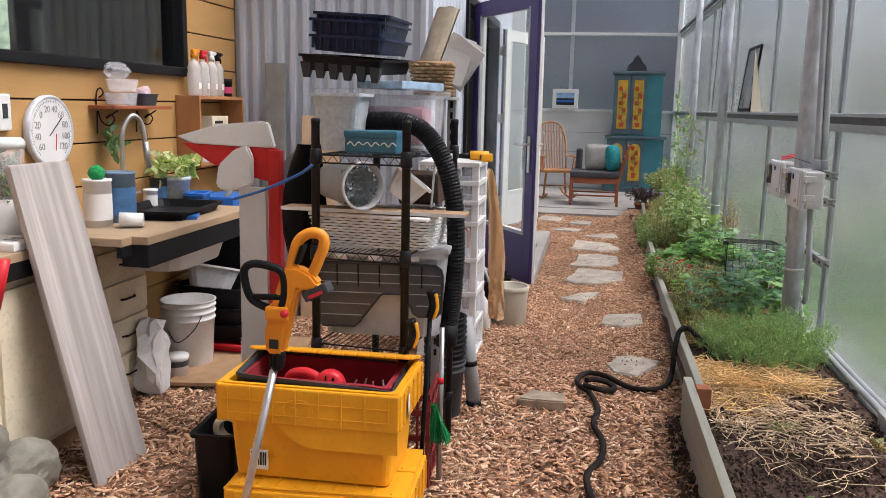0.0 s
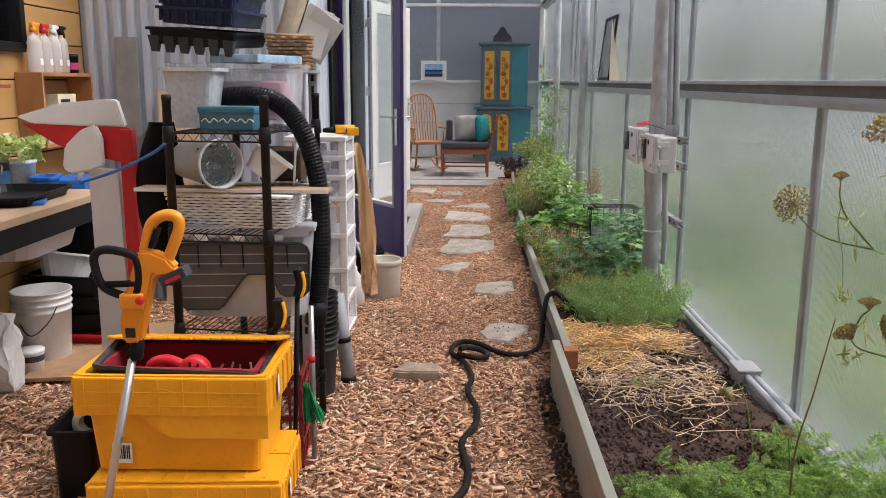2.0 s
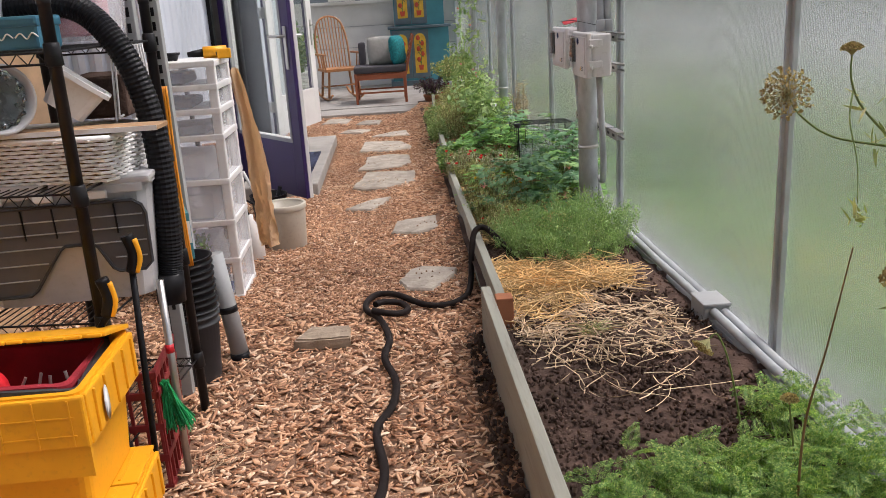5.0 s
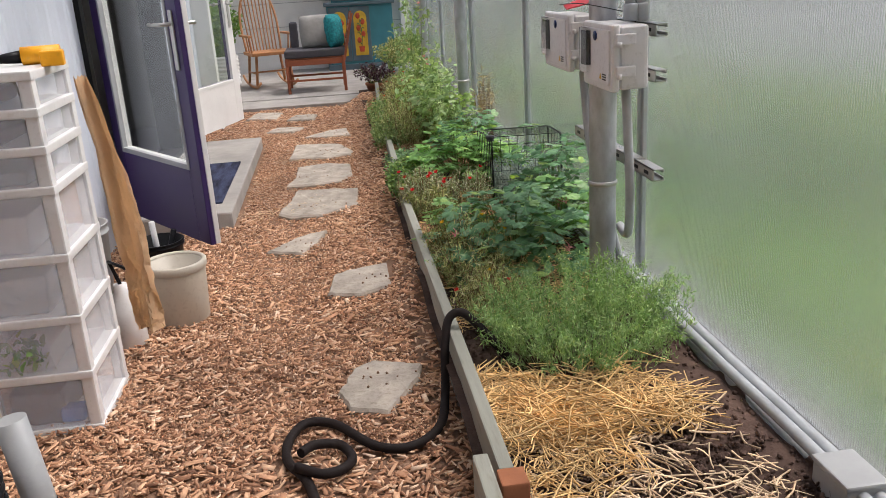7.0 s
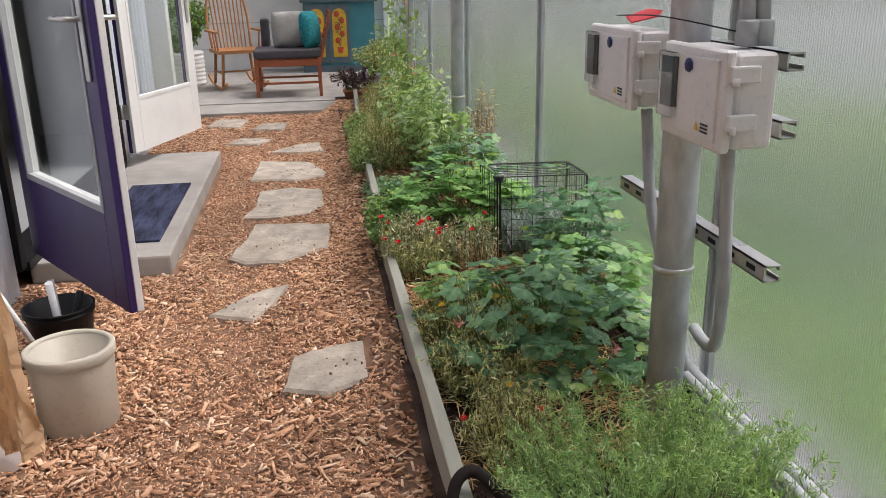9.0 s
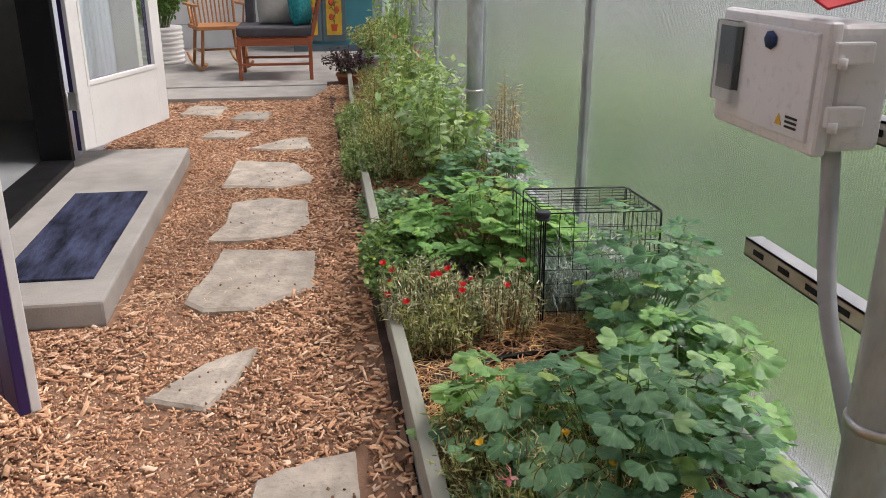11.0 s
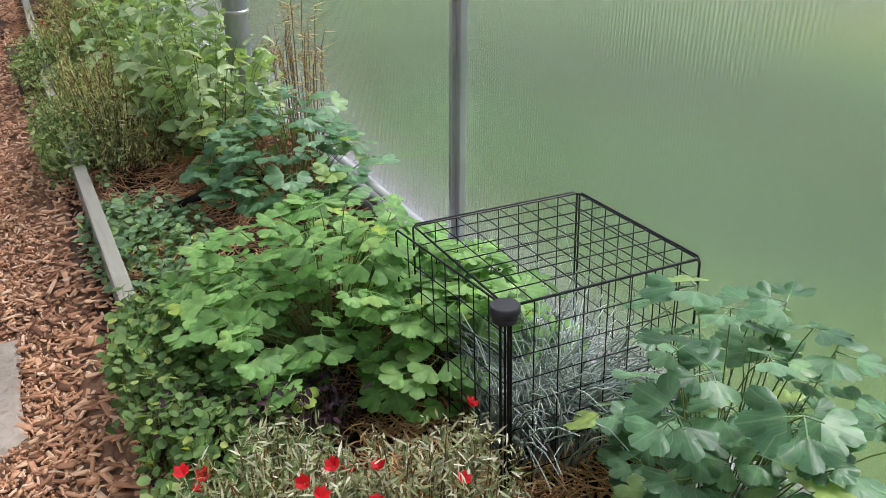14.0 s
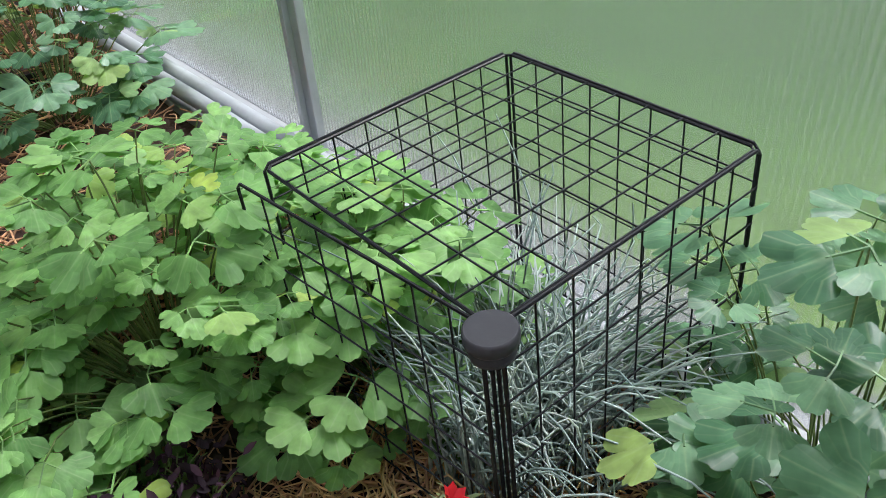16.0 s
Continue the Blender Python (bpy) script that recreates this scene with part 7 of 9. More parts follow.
# the flap: rounded upper corners, a raised step in its lower edge
edge = [(-0.235, 0.06), (-0.215, 0.04), (-0.1, 0.04), (-0.08, 0.055), (0.0, 0.165), (0.015, 0.175), (0.085, 0.175), (0.1, 0.165), (0.13, 0.1), (0.145, 0.09), (0.215, 0.09), (0.235, 0.11), (0.24, 0.25), (0.232, 0.275), (0.21, 0.29), (-0.215, 0.29), (-0.237, 0.27)]
lean = Matrix.Translation((0, -0.172, 0.0)) @ Matrix.Rotation(math.pi / 2 + 0.085, 4, "X")
bm = B()
slab(bm, edge, 0, 0.012, lean)
flap = part("front_flap", bm, M_FLAP, crate, "dark grey flap with a grid of slots")
bm = B()
tube(bm, [lean @ Vector((x, z, 0.013)) for x, z in edge], 0.005, 6, closed=True)
part("flap_rim", bm, M_DGREY, flap)
for z in (0.085, 0.13, 0.175, 0.215, 0.25):
    for x0, x1 in (((-0.225, -0.07 + 0.75 * (z - 0.085)),) if z < 0.17 else ((-0.23, 0.23),)) + (((0.14, 0.225),) if z in (0.13,) else ()):
        bm = B()
        tube(bm, [lean @ Vector((x0, z, 0.013)), lean @ Vector((x1, z, 0.013))], 0.0022, 5)
        part("flap_rib", bm, M_GPLAST, flap)
for x in (-0.16, -0.08, 0.0, 0.08, 0.16):
    bm = B()
    tube(bm, [lean @ Vector((x, 0.2, 0.013)), lean @ Vector((x, 0.285, 0.013))], 0.003, 5)
    part("flap_rib", bm, M_BLACK, flap)
for x0, x1 in ((-0.262, -0.01), (0.0, 0.262)):
    bm = B()
    box(bm, x0, -0.205, 0.332, x1, 0.205, 0.35, 0.006)
    box(bm, x0 + 0.02, -0.207, 0.31, x1 - 0.02, -0.199, 0.334, 0.003)
    part("lid_half", bm, M_CRATE, crate)
for x in (-0.17, -0.04, 0.1):
    bm = B()
    box(bm, x, -0.222, 0.3, x + 0.05, -0.206, 0.322, 0.005)
    part("latch", bm, M_WPLAST, crate)


def wicker(at, w, d, h, mat, label, rows=9, turn=0.0):
    """A basket of woven strands."""
    b = thing("wicker_basket", label, "basket", at=at, turn=turn)
    # brown core: the shade between the strands is put in as colour
    bm = B()
    tapered(bm, w - 0.03, d - 0.03, h - 0.004, 0.02, 0.004, 0.002, 0.015)
    part("core", bm, M_BROWNSTEM, b, "dark core painting the shade in the gaps of the weave")
    for r in range(rows):
        z = h * (r + 0.5) / rows
        g = 0.02 * (1 - z / h)
        x, y = w / 2 - g, d / 2 - g
        n = int((x + y) * 4 / 0.022)
        pts = []
        for k in range(n):
            u = k / n * (4 * x + 4 * y)
            if u < 2 * x:
                q = Vector((-x + u, -y, 0))
                o = Vector((0, -1, 0))
            elif u < 2 * x + 2 * y:
                q = Vector((x, -y + u - 2 * x, 0))
                o = Vector((1, 0, 0))
            elif u < 4 * x + 2 * y:
                q = Vector((x - (u - 2 * x - 2 * y), y, 0))
                o = Vector((0, 1, 0))
            else:
                q = Vector((-x, y - (u - 4 * x - 2 * y), 0))
                o = Vector((-1, 0, 0))
            pts.append(q + o * (0.006 * (1 if (k + r) % 2 else -1)) + Vector((0, 0, z)))
        bm = B()
        tube(bm, pts, h / rows * 0.42, 5, closed=True)
        part("strand", bm, mat, b)
    bm = B()
    x, y = w / 2, d / 2
    tube(bm, [(-x, -y, h), (x, -y, h), (x, y, h), (-x, y, h)], 0.008, 8, closed=True)
    part("rim", bm, mat, b)
    return b


wicker((-0.78, 3.4, 0.93), 0.47, 0.34, 0.12, M_WICKER, "white woven wicker basket on the rack", 11, RT)
bm = B()
box(bm, -0.35, -0.05, 0, 0.35, 0.05, 0.012, 0.002)
single("shelf_board", bm, M_PLY, "narrow wooden board with a white edge laid across the rack", "board", at=(-0.785, 3.27, 1.062), turn=-2)
bm = B()
box(bm, -0.35, -0.0525, 0.0, 0.35, -0.0505, 0.013)
single("edge_strip", bm, M_WPLAST, "white edge strip along the wooden board", "edging", at=(-0.785, 3.27, 1.062), turn=-2)
can = thing("white_planter", "white planter lying on its side with crumpled plastic inside", "planter", at=(-0.87, 3.25, 1.165), turn=-42)
bm = B()
pr = [(0.065, -0.15), (0.085, 0.08), (0.09, 0.08), (0.09, 0.09), (0.082, 0.09), (0.062, -0.13), (0.001, -0.13)]
lathe(bm, pr, 28)
for v in bm.verts:
    v.co = Vector((v.co.z, v.co.x, v.co.y))
part("pot", bm, M_CRATE, can)
bm = B()
bmesh.ops.create_icosphere(bm, subdivisions=4, radius=0.078)
for v in bm.verts:
    v.co = Vector((v.co.x * 0.45 + 0.05, v.co.y, v.co.z)) * (1 + 0.3 * noise.noise(v.co * 75))
part("plastic_film", bm, M_GLASS, can, "crumpled clear plastic")
box_w = thing("white_tub", "white plastic tub tipped over on the rack", "tub", at=(-0.7, 3.33, 1.1), turn=20)
box_w.matrix_world = pose(-0.71, 3.33, 1.115, 0, 38, 15)
bm = B()
tapered(bm, 0.14, 0.1, 0.1, 0.015)
part("body", bm, M_WPLAST, box_w)
bm = B()
box(bm, -0.08, -0.09, 0, 0.08, 0.09, 0.12, 0.01)
for v in bm.verts:
    v.co += Vector((1, 1, 1)) * 0.008 * noise.noise(v.co * 40)
single("coir_block", bm, M_SOIL, "dark brown coir block on the rack shelf", "coir block", at=(-0.66, 3.55, 1.075))
wb = thing("wire_basket", "white wire letter basket standing on the rack", "wire basket", at=(-0.58, 3.5, 1.07), turn=8)
for k in range(5):
    wire("wire", [(-0.03, -0.1 + k * 0.05, 0.0), (-0.015, -0.1 + k * 0.05, 0.2), (0.04, -0.1 + k * 0.05, 0.2), (0.05, -0.1 + k * 0.05, 0.0)], 0.0035, M_WPLAST, wb)
for z in (0.01, 0.2):
    wire("wire", [(-0.02, -0.1, z), (-0.02, 0.1, z)], 0.0035, M_WPLAST, wb)

tin = thing("biscuit_tin", "teal tin box with white scroll decoration on the rack", "tin", at=(-0.78, 3.27, 1.282), turn=RT)
bm = B()
box(bm, -0.1, -0.06, 0.0, 0.1, 0.06, 0.062, 0.008)
part("body", bm, M_TEALTIN, tin)
bm = B()
box(bm, -0.104, -0.064, 0.055, 0.104, 0.064, 0.082, 0.008)
part("lid", bm, M_TEALTIN, tin)
for k in range(3):
    bm = B()
    tube(bm, smooth_path([(-0.09 + k * 0.065, -0.0615, 0.03), (-0.075 + k * 0.065, -0.0615, 0.04), (-0.06 + k * 0.065, -0.0615, 0.026), (-0.045 + k * 0.065, -0.0615, 0.04), (-0.03 + k * 0.065, -0.0615, 0.03)], 5), 0.002, 5)
    part("scroll", bm, M_WHITE, tin)
fb = thing("frosted_bucket", "frosted glittery bucket on top of the rack", "bucket", at=(-0.95, 3.4, 1.282))
bm = B()
tapered(bm, 0.19, 0.17, 0.215, 0.025)
part("body", bm, M_FROST, fb)
cb = thing("clear_bin", "cloudy clear storage bin with pink things inside", "storage bin", at=(-0.84, 3.62, 1.282), turn=RT)
bm = B()
tapered(bm, 0.46, 0.24, 0.215, 0.015)
part("body", bm, M_MILKY, cb)
bm = B()
box(bm, -0.245, -0.14, 0.213, 0.245, 0.14, 0.235, 0.006)
part("lid", bm, M_MILKY, cb)
bm = B()
box(bm, -0.16, -0.07, 0.02, 0.19, 0.07, 0.17, 0.03)
part("contents", bm, surf("pink_cloth", (0.5, 0.18, 0.22), 0.9), cb, "folded pink cloth")


def seed_tray(at, turn, cells, label, tilt=0.0, roll=0.0):
    s = thing("seed_tray", label, "seed tray", at=at, group="seed trays")
    s.matrix_world = pose(*at, tilt, roll, turn)
    bm = B()
    tapered(bm, 0.33 if cells else 0.29, 0.46, 0.06, 0.012, 0.003, 0.01, 0.012)
    part("tray", bm, M_BLACK if cells else M_TRAYBLUE, s)
    if cells:
        for k in range(6):
            bm = B()
            x = -0.145 + k * 0.058
            tapered(bm, 0.05, 0.04, 0.06, 0.011, 0.002, 0.001, 0.003)
            for v in bm.verts:
                v.co += Vector((x * 0.98, -0.205, -0.03))
            part("cell", bm, M_DGREY, s)
    else:
        for k in range(9):
            bm = B()
            x = -0.132 + k * 0.033
            box(bm, x - 0.004, -0.236, 0.008, x + 0.004, -0.222, 0.05, 0.002)
            part("rib", bm, M_TRAYBLUE, s)
    return s


seed_tray((-0.972, 3.7, 1.59), -3, True, "black seed tray with moulded cells stacked on the rack", 3, 4)
seed_tray((-0.955, 3.7, 1.665), -1, False, "black ribbed seed tray in the stack on the rack", 2, 3)
seed_tray((-0.952, 3.69, 1.725), 0, False, "dark blue-black seed tray in the stack on the rack", 2, 3)
seed_tray((-0.945, 3.7, 1.75), 2, False, "dark blue-black seed tray on top of the stack", 2, 3)
bm = B()
box(bm, -0.11, -0.15, 0, 0.11, 0.15, 0.03, 0.004)
single("magazine", bm, surf("glossy_print", (0.3, 0.42, 0.55), 0.4, vary=0.5, scale=18), "colourful glossy magazine lying under the seed trays", "magazine", at=(-0.77, 3.62, 1.519), turn=-22)
wicker((-0.68, 3.86, 1.5), 0.17, 0.3, 0.13, M_WICKERB, "brown wicker basket holding a roll of paper", 9, 4)
stand = thing("metal_stand", "grey metal shelf upright behind the wire rack", "shelf upright", at=(-0.65, 3.86, 0.0))
for y in (0, 0.3):
    bm = B()
    box(bm, -0.02, y - 0.02, 0, 0.02, y + 0.02, 1.62, 0.003)
    part("upright", bm, M_GPLAST, stand)
    for k in range(24):
        bm = B()
        box(bm, -0.006, y - 0.0215, 0.35 + k * 0.05, 0.006, y - 0.0195, 0.38 + k * 0.05)
        part("slot", bm, M_BLACK, stand)
bm = B()
box(bm, -0.2, -0.02, 1.485, 0.03, 0.32, 1.499, 0.002)
part("shelf", bm, M_GPLAST, stand)
bm = B()
turns_ = []
for k in range(96):
    a = k * math.tau / 24
    r = 0.046 - 0.0055 * a / math.tau + 0.001 * math.sin(a * 5)
    turns_.append((r * math.cos(a), r * math.sin(a)))
ring0 = [bm.verts.new((x, y, 0.0)) for x, y in turns_]
for k in range(1, 9):
    u = k / 8
    ring1 = [bm.verts.new((x * (1 + 0.12 * u) + 0.115 * u + 0.003 * noise.noise((x * 60, y * 60, u * 9)), y * (1 + 0.12 * u), 0.33 * u + 0.008 * noise.noise((x * 40, y * 40, u * 3)))) for x, y in turns_]
    for i in range(95):
        bm.faces.new((ring0[i], ring0[i + 1], ring1[i + 1], ring1[i]))
    ring0 = ring1
single("paper_roll", bm, surf("kraft_roll", (0.62, 0.52, 0.39), 0.55, vary=0.25, scale=14, bump=0.2), "rolled brown paper standing in the wicker basket", "paper roll", at=(-0.735, 3.83, 1.53))
for k in range(3):
    bm = B()
    box(bm, -0.07, -0.002, 0, 0.07, 0.002, 0.2, 0, Matrix.Rotation(radians(18 + 9 * k), 4, "Y") @ Matrix.Rotation(radians(12 * k - 8), 4, "X"))
    single("paper_sheet", bm, M_WHITE, "creased white paper sticking out of the basket", "paper", "loose paper", at=(-0.63, 3.85 + 0.03 * k, 1.56))
# black corrugated hose
bm = B()
path = smooth_path([(-1.0, 3.5, 1.34), (-0.87, 3.48, 1.39), (-0.68, 3.43, 1.385), (-0.57, 3.4, 1.29), (-0.51, 3.4, 1.12), (-0.495, 3.4, 0.9), (-0.505, 3.4, 0.7), (-0.52, 3.4, 0.6)], 30)
rings = []
for i, p in enumerate(path):
    a, b = path[max(0, i - 1)], path[min(len(path) - 1, i + 1)]
    d = (b - a).normalized()
    s = d.cross(Vector((0, 1, 0))).normalized()
    t = d.cross(s)
    r = 0.0365 if i % 2 else 0.0335
    rings.append([bm.verts.new(p + (s * math.cos(k * math.tau / 16) + t * math.sin(k * math.tau / 16)) * r) for k in range(16)])
for a, b in zip(rings, rings[1:]):
    for k in range(16):
        bm.faces.new((a[k], a[(k + 1) % 16], b[(k + 1) % 16], b[k]))
bm.faces.new(rings[0])
bm.faces.new(rings[-1])
vac = thing("vacuum_hose", "black corrugated vacuum hose draped over the rack", "hose")
part("corrugated_tube", bm, M_BLACK, vac)
wire("cuff", [(-0.52, 3.4, 0.62), (-0.524, 3.4, 0.53)], 0.042, M_BLACK, vac, 18)
bm = B()
tube(bm, smooth_path([(-1.45, 3.5, 1.06), (-1.25, 3.35, 1.12), (-1.05, 3.2, 1.2), (-0.98, 3.14, 1.24)], 6), 0.006, 8)
single("rope", bm, M_BLUE, "blue cord tied to the rack post", "cord")
bm = B()
for k in range(18):
    u = k / 17
    half = 0.035 + 0.06 * math.sin(u * math.pi * 0.85 + 0.25)
    row = [bm.verts.new((half * t - 0.04 * math.sin(u * 2.6) + 0.02, 0.05 * (1 - t * t) * -1 + 0.012 * noise.noise((t * 3, u * 8, 1)), 0.62 * u)) for t in (-1, -0.6, -0.2, 0.2, 0.6, 1)]
    if k:
        for a in range(5):
            bm.faces.new((last[a], last[a + 1], row[a + 1], row[a])).smooth = True
    last = row
bmesh.ops.solidify(bm, geom=list(bm.faces), thickness=0.012)
single("black_sack", bm, M_BLACK, "black plastic sack hanging behind the wire rack post", "sack", at=(-1.09, 3.42, 0.68))
# loose tools beside the rack
for x, y, lean, lab in ((-0.6, 3.08, 8, "black and yellow pruning tool hanging on the rack"), (-0.545, 3.16, 4, "yellow and black tool grip beside the rack")):
    p = thing("pruning_tool", lab, "hand tool", at=(x, y, 0.45 if lean == 8 else 0.0), turn=lean)
    z = 0.16 if lean == 8 else 0.7
    bm = B()
    tube(bm, smooth_path([(0, 0, z + 0.1), (0.012, 0, z + 0.05), (0.0, 0, z)], 4), 0.017, 10)
    part("grip", bm, M_BLACK, p)
    bm = B()
    tube(bm, smooth_path([(0.019, -0.006, z + 0.09), (0.026, -0.006, z + 0.04), (0.012, -0.006, z)], 4), 0.008, 8)
    part("grip_inlay", bm, M_YELLOW, p, "yellow rubber inlay")
    wire("shank", [(0, 0, z), (0 - 0.03, 0.01, 0.12 if lean == 8 else 0.01)], 0.009, M_BLACK, p, 8)
broom = thing("hand_broom", "steel-handled broom with green plastic bristles", "broom", at=(-0.525, 3.3, 0.0))
wire("handle", [(0.0, 0, 0.02), (-0.005, 0.03, 0.62)], 0.011, M_STEEL, broom, 12)
wire("band", [(-0.004, 0.017, 0.4), (-0.004, 0.018, 0.425)], 0.013, M_REDPLAST, broom, 12)
nb = 160
foot = np.stack([rng.normal(-0.02, 0.006, nb), rng.normal(-0.03, 0.006, nb), np.full(nb, 0.33)], 1)
tip = np.stack([0.0 + rng.uniform(-0.035, 0.05, nb), rng.uniform(-0.06, 0.0, nb), 0.19 + rng.uniform(-0.015, 0.015, nb)], 1)
u = np.linspace(0, 1, 3)[None, :, None]
ob = new("bristles", stems_mesh("bristles", foot[:, None] * (1 - u) + tip[:, None] * u, np.full(nb, 0.0016), surf("green_bristle", (0.01, 0.3, 0.09), 0.5, bump=0), 1.0))
ob.parent = broom
milk = thing("milk_crate", "dark red plastic crate on the floor beside the totes", "crate", at=(-0.68, 3.36, 0.0), turn=4)
for z in (0.0, 0.1, 0.2, 0.3, 0.36):
    bm = B()
    box(bm, -0.12, -0.15, z, 0.12, -0.138, z + 0.022, 0.002)
    box(bm, 0.108, -0.15, z, 0.12, 0.15, z + 0.022, 0.002)
    part("slat", bm, surf("maroon_plastic", (0.2, 0.02, 0.02), 0.5) if z == 0 else bpy.data.materials["maroon_plastic"], milk)
for k in range(7):
    bm = B()
    x = -0.118 + k * 0.037
    box(bm, x, -0.149, 0.0, x + 0.01, -0.139, 0.37, 0.002)
    part("upright", bm, bpy.data.materials["maroon_plastic"], milk)
    bm = B()
    box(bm, 0.109, -0.147 + k * 0.045, 0.0, 0.119, -0.135 + k * 0.045, 0.37, 0.002)
    part("upright", bm, bpy.data.materials["maroon_plastic"], milk)
for k in range(5):
    p = thing("black_bucket", "black plastic bucket nested in a stack", "bucket", at=(-0.63, 3.99, 0.05 * k), group="nested buckets")
    bm = B()
    pail(bm, 0.075, 0.095, 0.3, 2)
    part("pail", bm, M_BLACK if k else M_DGREY, p)
bx = thing("product_box", "teal and white cardboard product box on the bucket stack", "box", at=(-0.68, 3.96, 0.505), turn=20)
bm = B()
box(bm, -0.09, -0.06, 0, 0.09, 0.06, 0.17, 0.002)
part("carton", bm, M_TEAL, bx)
bm = B()
box(bm, -0.088, -0.0625, 0.06, 0.088, -0.0605, 0.14)
part("label_panel", bm, M_WHITE, bx)
for k in range(3):
    bm = B()
    box(bm, -0.07, -0.0645, 0.07 + k * 0.022, 0.05 - 0.02 * k, -0.0625, 0.08 + k * 0.022)
    part("text_bar", bm, M_INK, bx)
pipe = thing("grey_pipe", "grey plastic pipe with black bands leaning by the buckets", "pipe", at=(-0.53, 4.16, 0.0))
wire("pipe_body", [(0.02, 0.0, 0.02), (-0.035, 0.02, 0.45)], 0.035, M_GPLAST, pipe, 20)
wire("black_band", [(0.02, 0, 0.0), (0.017, 0.0, 0.04)], 0.038, M_BLACK, pipe, 20)
wire("black_band", [(-0.005, 0.008, 0.21), (-0.008, 0.009, 0.235)], 0.037, M_BLACK, pipe, 20)
bm = B()
for k in range(3):
    tube(bm, smooth_path([(-0.6 + 0.008 * k, 3.92, 1.12), (-0.6 + 0.008 * k, 3.9, 0.8), (-0.58 + 0.006 * k, 3.86, 0.5)], 5), 0.004, 8)
single("orange_cord", bm, M_ORANGE, "orange extension cord hanging beside the buckets", "cord")

# ---- drawer tower ----
DX0, DX1, DY0, DY1 = -0.96, -0.62, 4.93, 5.3
tower = thing("drawer_tower", "white plastic drawer tower with cloudy clear drawers", "drawer tower", at=((DX0 + DX1) / 2, (DY0 + DY1) / 2, 0))
hw, hd = (DX1 - DX0) / 2, (DY1 - DY0) / 2
levels = [(0.02, 0.19), (0.21, 0.38), (0.4, 0.58), (0.6, 0.79), (0.81, 0.91), (0.93, 1.02), (1.04, 1.125)]
for x in (-hw, hw - 0.04):
    for y in (-hd, hd - 0.04):
        bm = B()
        box(bm, x, y, 0, x + 0.04, y + 0.04, 1.135, 0.006)
        part("corner_post", bm, M_WPLAST, tower)
for z in [0.0] + [b for a, b in levels]:
    bm = B()
    box(bm, -hw - 0.003, -hd - 0.005, z - 0.004, hw + 0.003, hd - 0.002, z + 0.024, 0.005)
    part("divider", bm, M_WPLAST, tower)
for i, (z0, z1) in enumerate(levels):
    bm = B()
    box(bm, -hw + 0.042, -hd - 0.004, z0 + 0.004, hw - 0.042, -hd + 0.012, z1 - 0.004, 0.006)
    box(bm, -hw + 0.042, -hd + 0.012, z0 + 0.004, -hw + 0.046, hd - 0.03, z1 - 0.02)
    box(bm, hw - 0.046, -hd + 0.012, z0 + 0.004, hw - 0.042, hd - 0.03, z1 - 0.02)
    d = part("drawer", bm, M_MILKY, tower, "cloudy clear plastic drawer")
    bm = B()
    box(bm, hw - 0.012, -hd + 0.045, z0 + 0.006, hw - 0.008, hd - 0.045, z1 - 0.006)
    part("side_panel", bm, M_MILKY, tower)
    w = random.uniform(0.6, 0.95)
    top = z0 + (z1 - z0) * random.uniform(0.45, 0.8)
    bm = B()
    box(bm, -hw + 0.055, -hd + 0.03, z0 + 0.006, -hw + 0.055 + 0.22 * w, hd - 0.06, top, 0.012)
    bmesh.ops.subdivide_edges(bm, edges=[e for e in bm.edges if e.calc_length() > 0.05], cuts=4, use_grid_fill=True)
    for v in bm.verts:
        v.co += Vector((1, 1, 0.8)) * 0.008 * noise.noise(v.co * 24 + Vector((i, 0, 0)))
    part("contents", bm, [M_DGREY, M_WPLAST, M_CLOUDY, M_WPLAST, M_GPLAST, M_DGREY, M_TRAYBLUE][i], d, "stored things inside the drawer")
    if i == 1:
        leaf = leaves_on(stalks(26, (0, 0), 0.09, 0.02, 0.12, 0.9, z0=z0 + 0.02), 4, 0.1, 1, 0.035, 0.8, BROAD_V, LEAF_F, M_FERN)
        ob = new("leafy_packet", leaf)
        ob.parent, ob.location = d, (-0.01, -hd + 0.026, 0)
        tagged(ob, "green leaf print on a white packet")
    if i == 0:
        bm = B()
        box(bm, 0.04, -hd + 0.016, z0 + 0.01, 0.115, -hd + 0.07, z0 + 0.06, 0.01)
        part("blue_item", bm, M_BLUE, d, "bright blue plastic item")
drill = thing("cordless_drill", "yellow and black cordless drill lying on the drawer tower", "drill", at=(-0.69, 5.16, 1.147), turn=10)
drill.scale = (0.92, 0.92, 0.92)
bm = B()
tube(bm, [(-0.02, 0, 0.032), (0.1, 0, 0.032)], 0.03, 14)
part("motor_body", bm, M_YELLOW, drill)
bm = B()
tube(bm, [(-0.02, 0, 0.03), (-0.07, 0, 0.028), (-0.1, 0, 0.026)], 0.022, 12, 0.012)
part("chuck", bm, M_BLACK, drill)
bm = B()
tube(bm, [(0.05, 0, 0.028), (0.08, -0.08, 0.025)], 0.018, 10)
part("grip", bm, M_BLACK, drill)
bm = B()
box(bm, 0.05, -0.13, 0.001, 0.12, -0.075, 0.05, 0.006)
part("battery", bm, M_YELLOW, drill)
bm = B()
pail(bm, 0.03, 0.04, 0.04, 1)
single("small_pot", bm, M_BLACK, "small black pot on the drawer tower", "pot", at=(-0.85, 5.1, 1.145))

